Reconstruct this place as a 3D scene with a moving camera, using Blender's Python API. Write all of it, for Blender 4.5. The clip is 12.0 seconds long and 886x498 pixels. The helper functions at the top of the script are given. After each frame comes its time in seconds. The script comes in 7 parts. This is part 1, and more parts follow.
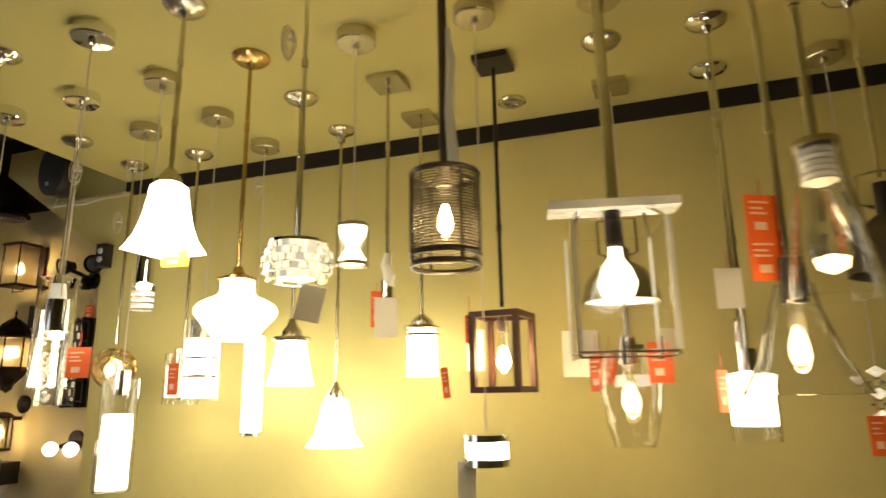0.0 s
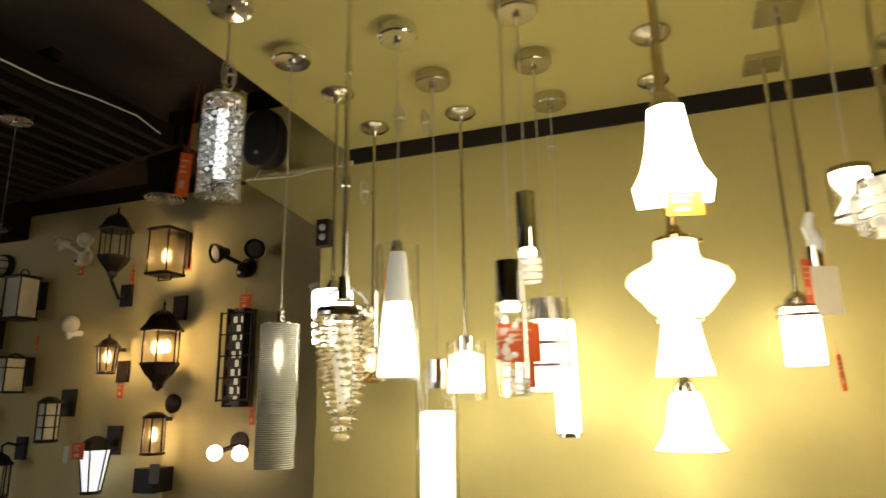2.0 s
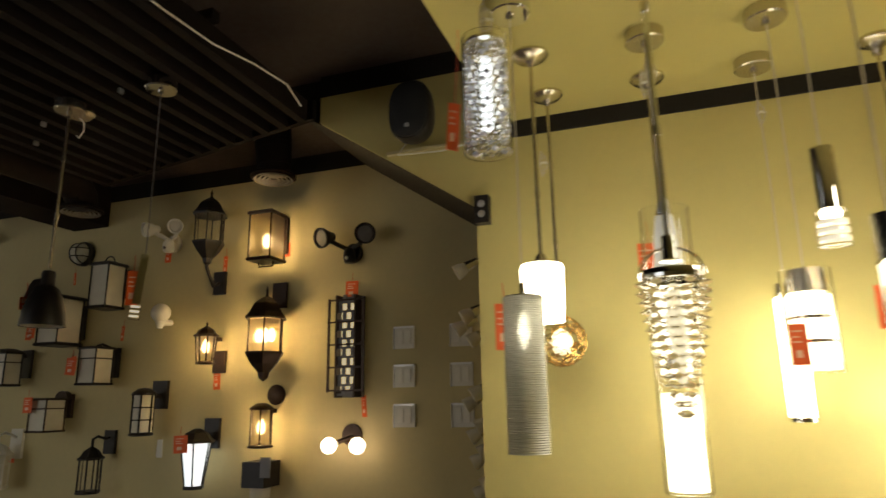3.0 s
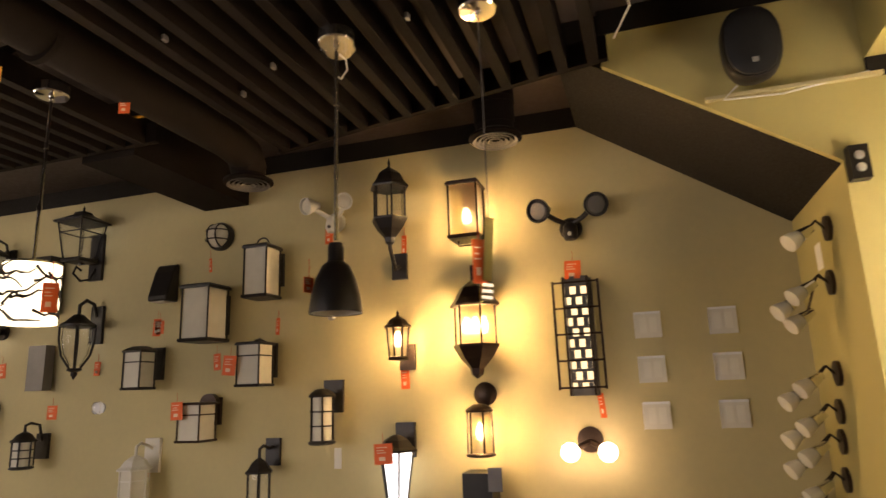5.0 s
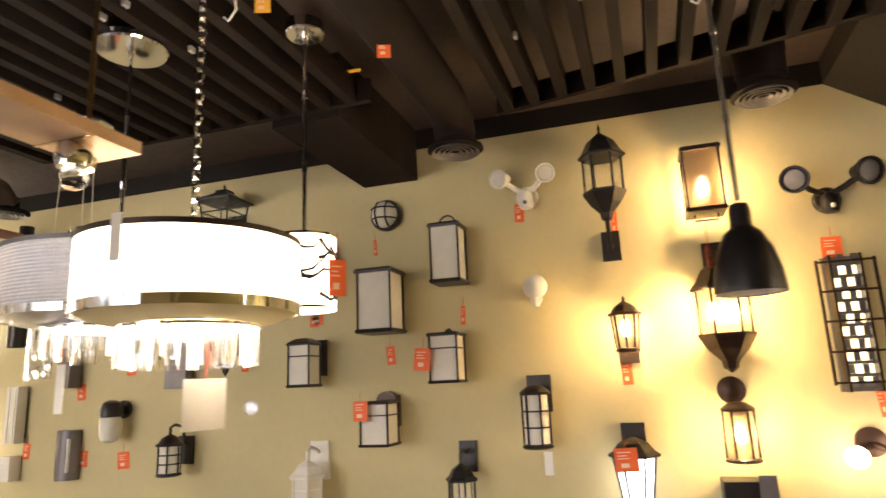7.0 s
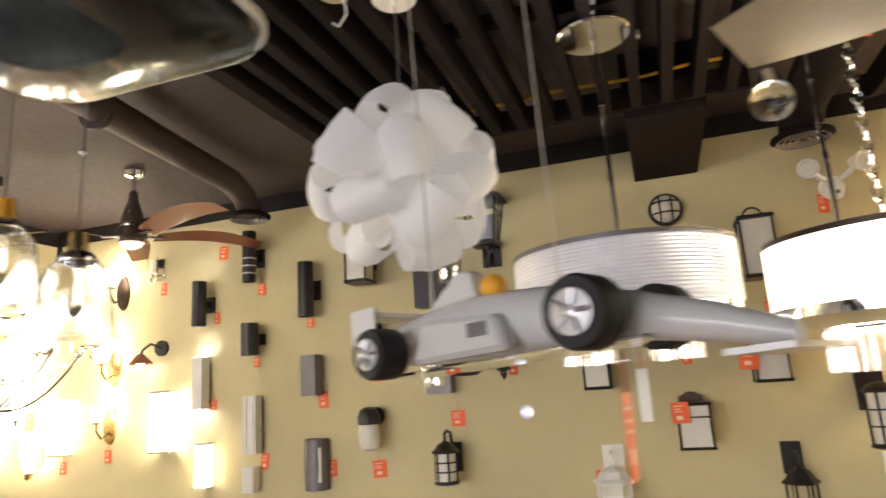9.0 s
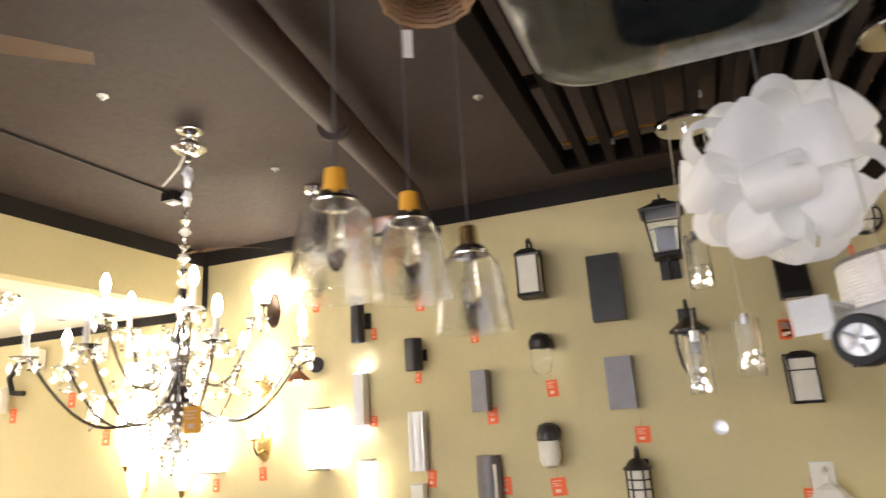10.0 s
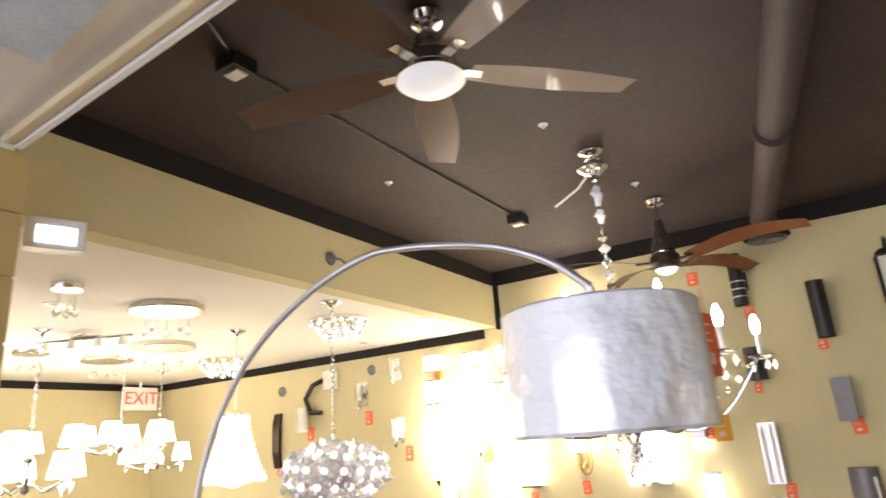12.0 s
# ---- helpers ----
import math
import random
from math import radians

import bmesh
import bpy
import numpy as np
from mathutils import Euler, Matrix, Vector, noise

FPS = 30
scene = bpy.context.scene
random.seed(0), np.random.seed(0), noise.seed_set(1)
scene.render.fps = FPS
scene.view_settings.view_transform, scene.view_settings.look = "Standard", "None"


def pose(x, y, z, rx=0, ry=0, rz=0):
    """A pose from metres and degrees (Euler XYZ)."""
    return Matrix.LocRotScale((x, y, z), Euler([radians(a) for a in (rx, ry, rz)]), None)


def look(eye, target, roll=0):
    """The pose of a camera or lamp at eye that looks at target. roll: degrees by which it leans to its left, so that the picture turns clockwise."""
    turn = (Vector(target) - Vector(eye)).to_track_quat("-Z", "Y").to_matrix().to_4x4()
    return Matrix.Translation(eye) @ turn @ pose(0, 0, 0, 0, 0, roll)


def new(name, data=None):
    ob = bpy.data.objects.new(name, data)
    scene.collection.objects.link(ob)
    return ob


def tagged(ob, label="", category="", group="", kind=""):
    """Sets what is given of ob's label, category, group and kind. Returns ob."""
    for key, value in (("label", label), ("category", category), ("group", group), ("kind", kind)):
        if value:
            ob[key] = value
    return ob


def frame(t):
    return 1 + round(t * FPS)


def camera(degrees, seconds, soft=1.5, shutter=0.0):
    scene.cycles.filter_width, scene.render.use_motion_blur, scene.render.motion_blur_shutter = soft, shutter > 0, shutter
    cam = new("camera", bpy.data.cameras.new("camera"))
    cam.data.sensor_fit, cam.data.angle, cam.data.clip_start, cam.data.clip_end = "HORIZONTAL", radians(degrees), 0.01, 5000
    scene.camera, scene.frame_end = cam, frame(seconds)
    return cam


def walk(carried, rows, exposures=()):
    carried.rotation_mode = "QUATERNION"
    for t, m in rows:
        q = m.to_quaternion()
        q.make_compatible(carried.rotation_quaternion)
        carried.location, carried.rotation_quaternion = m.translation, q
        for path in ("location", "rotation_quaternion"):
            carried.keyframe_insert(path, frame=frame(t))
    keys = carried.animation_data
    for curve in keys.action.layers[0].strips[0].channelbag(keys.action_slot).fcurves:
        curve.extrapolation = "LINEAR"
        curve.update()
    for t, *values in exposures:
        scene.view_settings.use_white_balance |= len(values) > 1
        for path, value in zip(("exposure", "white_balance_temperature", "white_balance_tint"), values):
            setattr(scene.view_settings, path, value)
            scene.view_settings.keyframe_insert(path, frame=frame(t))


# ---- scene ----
cam = camera(70.2, 12.0, soft=1.5, shutter=0.4)
# seconds, eye (x, y, z), yaw, pitch, lean
PATH = [
    (0, 0.000, 0.000, 1.550, 19.17, 13.08, -0.90),
    (0.5, -0.305, 0.011, 1.571, 19.27, 13.16, -0.92),
    (1, -0.611, -0.009, 1.543, 19.30, 13.23, -0.97),
    (1.5, -0.916, -0.018, 1.533, 19.26, 13.20, -1.00),
    (2, -1.260, -0.017, 1.540, 19.29, 13.31, -0.98),
    (2.5, -1.625, -0.071, 1.507, 19.21, 13.33, -1.00),
    (3, -1.984, -0.083, 1.498, 19.20, 13.30, -1.04),
    (3.5, -2.368, -0.061, 1.508, 19.27, 13.22, -1.02),
    (5.5, -3.724, 0.021, 1.594, 16.66, 12.07, -2.46),
    (6, -4.018, 0.056, 1.627, 16.17, 11.47, -2.57),
    (6.5, -4.302, 0.093, 1.622, 16.80, 11.72, -2.48),
    (8.5, -5.578, -0.178, 1.677, 19.44, 12.28, -2.80),
    (9, -6.042, -0.298, 1.708, 18.38, 12.09, -3.71),
    (9.5, -6.465, -0.423, 1.698, 19.60, 13.55, -3.46),
    (10, -6.864, -0.571, 1.683, 21.03, 14.74, -3.57),
    (10.5, -7.217, -0.704, 1.687, 22.68, 14.92, -3.77),
    (11, -7.605, -0.913, 1.721, 24.86, 15.98, -4.11),
    (11.5, -7.881, -1.116, 1.732, 28.01, 16.74, -4.00),
    (12, -8.117, -1.279, 1.744, 30.89, 16.95, -4.30),
]
EXPOSURES = [(0.0, -1.12, 6550, 3), (1.0, -1.42, 6550, 3), (2.0, -1.45, 6450, 3), (3.6, -0.98, 6450, 4), (5.5, 0.42, 7250, 20), (6.7, 0.92, 6650, 16), (8.5, 0.8, 6200, 13),
             (10.0, 0.95, 6000, 13), (10.8, 0.88, 5850, 15), (12.0, 0.65, 5800, 15)]
DAYLIGHT = 165.0
SHADE_GLOW = 10.0
FAN_TURN = 47.0
walk(cam, [(t, pose(x, y, z, 90 + pitch, 0, yaw) @ pose(0, 0, 0, 0, 0, lean)) for t, x, y, z, yaw, pitch, lean in PATH], exposures=EXPOSURES)

# ---- light ----
world = bpy.data.worlds.new("world")
scene.world = world
world.use_nodes = True
wn = world.node_tree
sky = wn.nodes.new("ShaderNodeTexSky")
sky.sky_type, sky.sun_disc, sky.sun_elevation, sky.sun_rotation = "NISHITA", False, radians(35), radians(200)
wn.links.new(sky.outputs[0], wn.nodes["Background"].inputs[0])
wn.nodes["Background"].inputs[1].default_value = 0.1


def area_lamp(name, m, sx, sy, power, colour):
    data = bpy.data.lights.new(name, "AREA")
    data.shape, data.size, data.size_y, data.energy, data.color = "RECTANGLE", sx, sy, power, colour
    ob = new(name, data)
    ob.matrix_basis = m
    return ob


# daylight in the shop window's opening, behind the walker
area_lamp("shop_window_daylight", look((-10.0, -5.85, 1.7), (-10.0, 0, 1.7)), 7.0, 2.2, DAYLIGHT, (0.95, 0.94, 1.0))

# ---- materials ----
MATS = {}


def material(name, colour, rough=0.5, metal=0.0, noise_scale=0.0, vary=0.0, bump=0.0, bump_scale=200.0, emit=0.0, emit_colour=None,
             glass=0.0, alpha=1.0, ior=1.45, coat=0.0, depth=0.002, gloss=0.5):
    """A node material: a base colour that varies at two scales, with fine relief."""
    if name in MATS:
        return MATS[name]
    mat = bpy.data.materials.new(name)
    mat.use_nodes = True
    nt = mat.node_tree
    b = nt.nodes["Principled BSDF"]
    b.inputs["Base Color"].default_value = (*colour, 1)
    b.inputs["Roughness"].default_value = rough
    b.inputs["Metallic"].default_value = metal
    b.inputs["Transmission Weight"].default_value = glass
    b.inputs["IOR"].default_value = ior
    b.inputs["Alpha"].default_value = alpha
    b.inputs["Coat Weight"].default_value = coat
    b.inputs["Specular IOR Level"].default_value = gloss
    if emit:
        b.inputs["Emission Color"].default_value = (*(emit_colour or colour), 1)
        b.inputs["Emission Strength"].default_value = emit
    if vary or bump:
        tc = nt.nodes.new("ShaderNodeTexCoord")
    if vary:
        big = nt.nodes.new("ShaderNodeTexNoise")
        big.inputs["Scale"].default_value = noise_scale or 3.0
        big.inputs["Detail"].default_value = 6
        small = nt.nodes.new("ShaderNodeTexNoise")
        small.inputs["Scale"].default_value = (noise_scale or 3.0) * 22
        small.inputs["Detail"].default_value = 3
        mean = nt.nodes.new("ShaderNodeMix")
        mean.data_type = "FLOAT"
        mean.inputs[0].default_value = 0.4
        ramp = nt.nodes.new("ShaderNodeMapRange")
        ramp.inputs["From Min"].default_value, ramp.inputs["From Max"].default_value = 0.3, 0.7
        ramp.inputs["To Min"].default_value, ramp.inputs["To Max"].default_value = 1 - vary, 1 + vary
        hsv = nt.nodes.new("ShaderNodeHueSaturation")
        hsv.inputs["Color"].default_value = (*colour, 1)
        for n in (big, small):
            nt.links.new(tc.outputs["Object"], n.inputs["Vector"])
        nt.links.new(big.outputs["Fac"], mean.inputs[2])
        nt.links.new(small.outputs["Fac"], mean.inputs[3])
        nt.links.new(mean.outputs[0], ramp.inputs["Value"])
        nt.links.new(ramp.outputs[0], hsv.inputs["Value"])
        nt.links.new(hsv.outputs[0], b.inputs["Base Color"])
        rr = nt.nodes.new("ShaderNodeMapRange")
        rr.inputs["From Min"].default_value, rr.inputs["From Max"].default_value = 0.3, 0.7
        rr.inputs["To Min"].default_value, rr.inputs["To Max"].default_value = max(rough - 0.08, 0.02), min(rough + 0.1, 1)
        nt.links.new(small.outputs["Fac"], rr.inputs["Value"])
        nt.links.new(rr.outputs[0], b.inputs["Roughness"])
    if bump:
        nb = nt.nodes.new("ShaderNodeTexNoise")
        nb.inputs["Scale"].default_value = bump_scale
        nb.inputs["Detail"].default_value = 4
        nt.links.new(tc.outputs["Object"], nb.inputs["Vector"])
        bp = nt.nodes.new("ShaderNodeBump")
        bp.inputs["Strength"].default_value = bump
        bp.inputs["Distance"].default_value = depth
        nt.links.new(nb.outputs["Fac"], bp.inputs["Height"])
        nt.links.new(bp.outputs[0], b.inputs["Normal"])
    MATS[name] = mat
    return mat


M_YELLOW = material("mustard_wall_paint", (0.50, 0.43, 0.17), 0.75, vary=0.06, noise_scale=1.4, bump=0.25, bump_scale=160)
M_CREAM = material("tan_wall_paint", (0.56, 0.485, 0.265), 0.75, vary=0.06, noise_scale=1.4, bump=0.25, bump_scale=160)
M_YCEIL = material("mustard_ceiling_paint", (0.47, 0.41, 0.15), 0.8, vary=0.05, noise_scale=1.2, bump=0.3, bump_scale=120)
M_DARKCEIL = material("dark_brown_ceiling_paint", (0.048, 0.0325, 0.028), 0.7, vary=0.22, noise_scale=1.6, bump=0.3, bump_scale=90)
M_BLACKTRIM = material("black_brown_trim_paint", (0.016, 0.013, 0.011), 0.7, vary=0.15, noise_scale=4, bump=0.2, gloss=0.25)
M_WHITECEIL = material("white_ceiling_paint", (0.74, 0.70, 0.60), 0.85, vary=0.04, noise_scale=1.5, bump=0.3, bump_scale=120)
M_FLOOR = material("brown_floor_planks", (0.16, 0.11, 0.075), 0.4, vary=0.2, noise_scale=3, bump=0.2)
M_BAFFLE = material("dark_brown_baffle_paint", (0.0105, 0.0072, 0.0058), 0.85, vary=0.18, noise_scale=5, bump=0.2, gloss=0.12)

# ---- mesh helpers ----


def box(bm, x0, x1, y0, y1, z0, z1, m=None):
    """An axis-aligned box, added to bm."""
    vs = [bm.verts.new(Vector(p) if m is None else m @ Vector(p)) for p in
          ((x0, y0, z0), (x1, y0, z0), (x1, y1, z0), (x0, y1, z0), (x0, y0, z1), (x1, y0, z1), (x1, y1, z1), (x0, y1, z1))]
    for f in ((3, 2, 1, 0), (4, 5, 6, 7), (0, 1, 5, 4), (1, 2, 6, 5), (2, 3, 7, 6), (3, 0, 4, 7)):
        bm.faces.new([vs[i] for i in f])
    return bm


def prism(bm, outline, axis, a, b):
    """A closed outline of 2D points, swept from a to b along an axis (0, 1, 2)."""
    def put(p, d):
        q = list(p)
        q.insert(axis, d)
        return bm.verts.new(q)
    lo, hi = [put(p, a) for p in outline], [put(p, b) for p in outline]
    n = len(outline)
    bm.faces.new(lo)
    bm.faces.new(hi[::-1])
    for i in range(n):
        bm.faces.new((lo[i], hi[i], hi[(i + 1) % n], lo[(i + 1) % n]))
    bmesh.ops.recalc_face_normals(bm, faces=bm.faces)
    return bm


def lathe(bm, profile, segs=24, m=None, sides=0.0):
    """A profile of (radius, z) turned about z. sides: turn of the first corner, in degrees."""
    rings = []
    for r, z in profile:
        ring = []
        for i in range(segs):
            a = 2 * math.pi * i / segs + radians(sides)
            p = Vector((r * math.cos(a), r * math.sin(a), z))
            ring.append(bm.verts.new(m @ p if m is not None else p))
        rings.append(ring)
    for lo, hi in zip(rings, rings[1:]):
        for i in range(segs):
            j = (i + 1) % segs
            bm.faces.new((lo[i], lo[j], hi[j], hi[i]))
    if profile[0][0] > 1e-4 and profile[0] != profile[-1]:
        bm.faces.new(rings[0][::-1])
        bm.faces.new(rings[-1])
    elif profile[0] == profile[-1]:
        pass
    return bm


def shell(bm, profile, t, segs=28, m=None, sides=0.0):
    """A thin turned wall: the profile out and back again, t thick."""
    back = [(max(r - t, 0.0005), z) for r, z in reversed(profile)]
    return lathe(bm, list(profile) + back + [profile[0]], segs, m, sides)


def tube(bm, pts, r, segs=8, m=None):
    """A round bar along points; r a number, or one for each point."""
    pts = [Vector(p) if m is None else m @ Vector(p) for p in pts]
    rs = r if isinstance(r, (list, tuple)) else [r] * len(pts)
    rings, u = [], None
    for i, p in enumerate(pts):
        d = (pts[min(i + 1, len(pts) - 1)] - pts[max(i - 1, 0)]).normalized()
        if u is None:
            u = d.orthogonal().normalized()
        u = (u - d * u.dot(d)).normalized()
        v = d.cross(u)
        rings.append([bm.verts.new(p + rs[i] * (math.cos(2 * math.pi * k / segs) * u + math.sin(2 * math.pi * k / segs) * v)) for k in range(segs)])
    for lo, hi in zip(rings, rings[1:]):
        for k in range(segs):
            bm.faces.new((lo[k], lo[(k + 1) % segs], hi[(k + 1) % segs], hi[k]))
    bm.faces.new(rings[0][::-1])
    bm.faces.new(rings[-1])
    return bm


def ball(bm, x, y, z, r, segs=16, rings=10, sz=1.0):
    bmesh.ops.create_uvsphere(bm, u_segments=segs, v_segments=rings, radius=r, matrix=Matrix.Translation((x, y, z)) @ Matrix.Diagonal((1, 1, sz, 1)))
    return bm


def arc(cx, cz, r, a0, a1, n=10, y=0.0):
    """Points of an arc in the xz plane at y."""
    return [(cx + r * math.cos(radians(a0 + (a1 - a0) * i / n)), y, cz + r * math.sin(radians(a0 + (a1 - a0) * i / n))) for i in range(n + 1)]


def B():
    return bmesh.new()


def part(name, bm, mat, parent=None, label="", smooth=False, bevel=0.0):
    """One mesh object from a bmesh, under a thing or a part."""
    if bevel:
        es = [e for e in bm.edges if len(e.link_faces) == 2 and e.calc_face_angle(0) > 0.6]
        bmesh.ops.bevel(bm, geom=es, offset=bevel, segments=1, affect="EDGES")
    bmesh.ops.recalc_face_normals(bm, faces=bm.faces)
    me = bpy.data.meshes.new(name)
    bm.to_mesh(me)
    bm.free()
    if smooth:
        for p in me.polygons:
            p.use_smooth = True
        me.set_sharp_from_angle(angle=radians(38))
    me.materials.append(mat)
    ob = new(name, me)
    if parent is not None:
        ob.parent = parent
    if label:
        ob["label"] = label
    return ob


def thing(name, m, label, category, group=""):
    ob = new(name)
    ob.matrix_basis = m
    ob.empty_display_size = 0.05
    return tagged(ob, label, category, group)


def structure(name, bm, mat, label, category, bevel=0.0):
    return tagged(part(name, bm, mat, bevel=bevel), label, category, kind="structure")


# ---- the shell of the shop ----
WALL_Y, YELLOW_Y, RETURN_X, YELLOW_CEIL, WALL_TOP, DARK_CEIL = 3.30, 2.42, -2.70, 2.66, 2.94, 3.06
FASCIA_X, LOW_CEIL, END_X = -10.40, 2.60, -14.85

structure("floor", box(B(), -15.2, 5.2, -6.2, 3.6, -0.1, 0.0), M_FLOOR, "brown plank floor of the lighting shop", "floor")
structure("wall_lantern", box(B(), END_X - 0.2, RETURN_X, WALL_Y, WALL_Y + 0.15, 0, WALL_TOP), M_CREAM, "tan painted display wall hung with outdoor lanterns", "wall")
structure("wall_lantern_band", box(B(), FASCIA_X, RETURN_X, WALL_Y, WALL_Y + 0.15, WALL_TOP, DARK_CEIL), M_BLACKTRIM, "black painted band along the top of the wall", "trim")
structure("wall_pendant", box(B(), -2.58, 5.2, YELLOW_Y, YELLOW_Y + 0.15, 0, YELLOW_CEIL), M_YELLOW, "mustard yellow wall behind the pendant lights", "wall")
structure("wall_pendant_end", box(B(), RETURN_X, -2.58, YELLOW_Y, WALL_Y + 0.15, 0, WALL_TOP), M_YELLOW, "mustard yellow return wall with spot lights", "wall")
bm = prism(B(), [(-3.48, 2.815), (RETURN_X, 2.295), (RETURN_X, 2.95), (-3.48, 2.95)], 1, YELLOW_Y, YELLOW_Y + 0.03)
structure("wall_over_slope", bm, M_YELLOW, "mustard yellow panel over the sloped soffit", "wall")
bm = prism(B(), [(-3.67, 2.94), (RETURN_X, 2.29), (RETURN_X, DARK_CEIL), (-3.67, DARK_CEIL)], 1, YELLOW_Y + 0.03, WALL_Y)
structure("sloped_soffit", bm, M_BLACKTRIM, "black painted sloped soffit", "soffit")
structure("band_over_slope", box(B(), -3.48, RETURN_X, YELLOW_Y - 0.004, YELLOW_Y + 0.03, 2.951, DARK_CEIL), M_BLACKTRIM, "black painted band over the yellow panel", "trim")
structure("trim_pendant", box(B(), -2.58, 5.0, YELLOW_Y - 0.012, YELLOW_Y, YELLOW_CEIL - 0.073, YELLOW_CEIL), M_BLACKTRIM, "black painted trim under the ceiling", "trim")
structure("ceiling_pendant", box(B(), -2.58, 5.2, -6.2, YELLOW_Y + 0.15, YELLOW_CEIL, DARK_CEIL + 0.1), M_YCEIL, "mustard yellow dropped ceiling", "ceiling")
structure("ceiling_dark", box(B(), FASCIA_X, -2.58, -6.2, WALL_Y + 0.15, DARK_CEIL, DARK_CEIL + 0.1), M_DARKCEIL, "dark brown painted ceiling", "ceiling")
structure("fascia", box(B(), FASCIA_X - 0.12, FASCIA_X, -0.335, WALL_Y, LOW_CEIL, WALL_TOP), M_CREAM, "tan painted fascia over the lower ceiling", "fascia")
structure("fascia_band", box(B(), FASCIA_X - 0.12, FASCIA_X, -0.335, WALL_Y, WALL_TOP, DARK_CEIL), M_BLACKTRIM, "black painted band over the fascia", "trim")
structure("ceiling_low", box(B(), END_X - 0.2, FASCIA_X - 0.12, -6.2, WALL_Y, LOW_CEIL, LOW_CEIL + 0.1), M_WHITECEIL, "white lower ceiling", "ceiling")
structure("wall_end", box(B(), END_X - 0.2, END_X, -6.2, WALL_Y, 0, LOW_CEIL), M_CREAM, "tan painted end wall", "wall")
structure("trim_low", box(B(), END_X, FASCIA_X - 0.12, WALL_Y - 0.012, WALL_Y, LOW_CEIL - 0.075, LOW_CEIL), M_BLACKTRIM, "black trim under the white ceiling", "trim")
structure("trim_end", box(B(), END_X, END_X + 0.012, -6.0, WALL_Y - 0.012, LOW_CEIL - 0.075, LOW_CEIL), M_BLACKTRIM, "black trim under the white ceiling", "trim")
structure("wall_right", box(B(), 5.0, 5.2, -6.2, YELLOW_Y, 0, YELLOW_CEIL), M_YELLOW, "mustard yellow side wall", "wall")
bm = B()
box(bm, -15.2, 5.2, -6.2, -6.0, 0, 0.5)
box(bm, -15.2, 5.2, -6.2, -6.0, 2.9, 3.1)
box(bm, -15.2, -13.6, -6.2, -6.0, 0.5, 2.9)
box(bm, -6.4, 5.2, -6.2, -6.0, 0.5, 2.9)
structure("wall_front", bm, M_CREAM, "shop front wall with a wide window", "wall")

# ---- materials of the fittings ----
WARM, SOFT, COOL = (1.0, 0.74, 0.42), (1.0, 0.87, 0.655), (0.95, 0.97, 1.0)
M_CHROME = material("chrome", (0.82, 0.82, 0.83), 0.06, 1.0)
M_NICKEL = material("brushed_nickel", (0.60, 0.56, 0.49), 0.27, 1.0)
M_BRASS = material("aged_brass", (0.58, 0.40, 0.17), 0.25, 1.0)
M_GUN = material("gunmetal_mesh", (0.10, 0.085, 0.07), 0.4, 0.9, vary=0.15, noise_scale=20)
M_BLACK = material("black_lantern_enamel", (0.018, 0.015, 0.014), 0.38, 0.2, vary=0.25, noise_scale=18, bump=0.25)
M_BRONZE = material("oil_rubbed_bronze", (0.045, 0.028, 0.02), 0.35, 0.6, vary=0.25, noise_scale=18, bump=0.2)
M_DARKWOOD = material("dark_red_brown_wood", (0.055, 0.022, 0.014), 0.4, vary=0.3, noise_scale=14, bump=0.25)
M_OAK = material("weathered_oak", (0.33, 0.20, 0.10), 0.5, vary=0.25, noise_scale=11, bump=0.35)
M_CHERRY = material("cherry_wood_blade", (0.27, 0.10, 0.045), 0.24, bump=0.08, bump_scale=60, coat=0.3)
M_WALNUT = material("walnut_fan_blade", (0.19, 0.105, 0.07), 0.32, bump=0.05, bump_scale=60, coat=0.25)
M_CREAMBLADE = material("cream_fan_blade", (0.76, 0.66, 0.46), 0.4, vary=0.08, noise_scale=8)
M_ALU = material("satin_aluminium", (0.60, 0.60, 0.61), 0.4, 0.8, vary=0.06, noise_scale=20)
M_GREYM = material("grey_cast_metal", (0.16, 0.15, 0.15), 0.45, 0.4, vary=0.12, noise_scale=20)
M_WHITEP = material("white_plastic", (0.74, 0.72, 0.66), 0.4, vary=0.05, noise_scale=8)
# the petal ball is unlit; faint emission is added to brighten it
M_PETAL = material("white_petal_added_glow", (0.86, 0.84, 0.81), 0.45, vary=0.04, noise_scale=10, emit=0.05, emit_colour=(1.0, 0.97, 0.93))
M_CARD = material("white_card", (0.80, 0.78, 0.72), 0.7, vary=0.04, noise_scale=20)
M_TAG = material("orange_red_price_card", (0.80, 0.13, 0.025), 0.55, vary=0.1, noise_scale=18)
M_TAGY = material("amber_price_card", (0.85, 0.42, 0.03), 0.55, vary=0.08, noise_scale=18)
M_INK = material("pale_print", (0.88, 0.62, 0.45), 0.6)
M_STRING = material("red_string", (0.55, 0.06, 0.03), 0.8)
M_CABLE = material("clear_cable", (0.50, 0.45, 0.36), 0.35)
M_WHITECABLE = material("white_cable", (0.75, 0.72, 0.65), 0.5)
M_RUBBER = material("black_rubber", (0.015, 0.015, 0.016), 0.6, vary=0.2, noise_scale=30)
M_FROST = material("frosted_glass_pane", (0.66, 0.63, 0.54), 0.5, vary=0.08, noise_scale=14, bump=0.15)
M_GLASS = material("clear_glass", (1, 1, 1), 0.02, glass=1.0, ior=1.45)
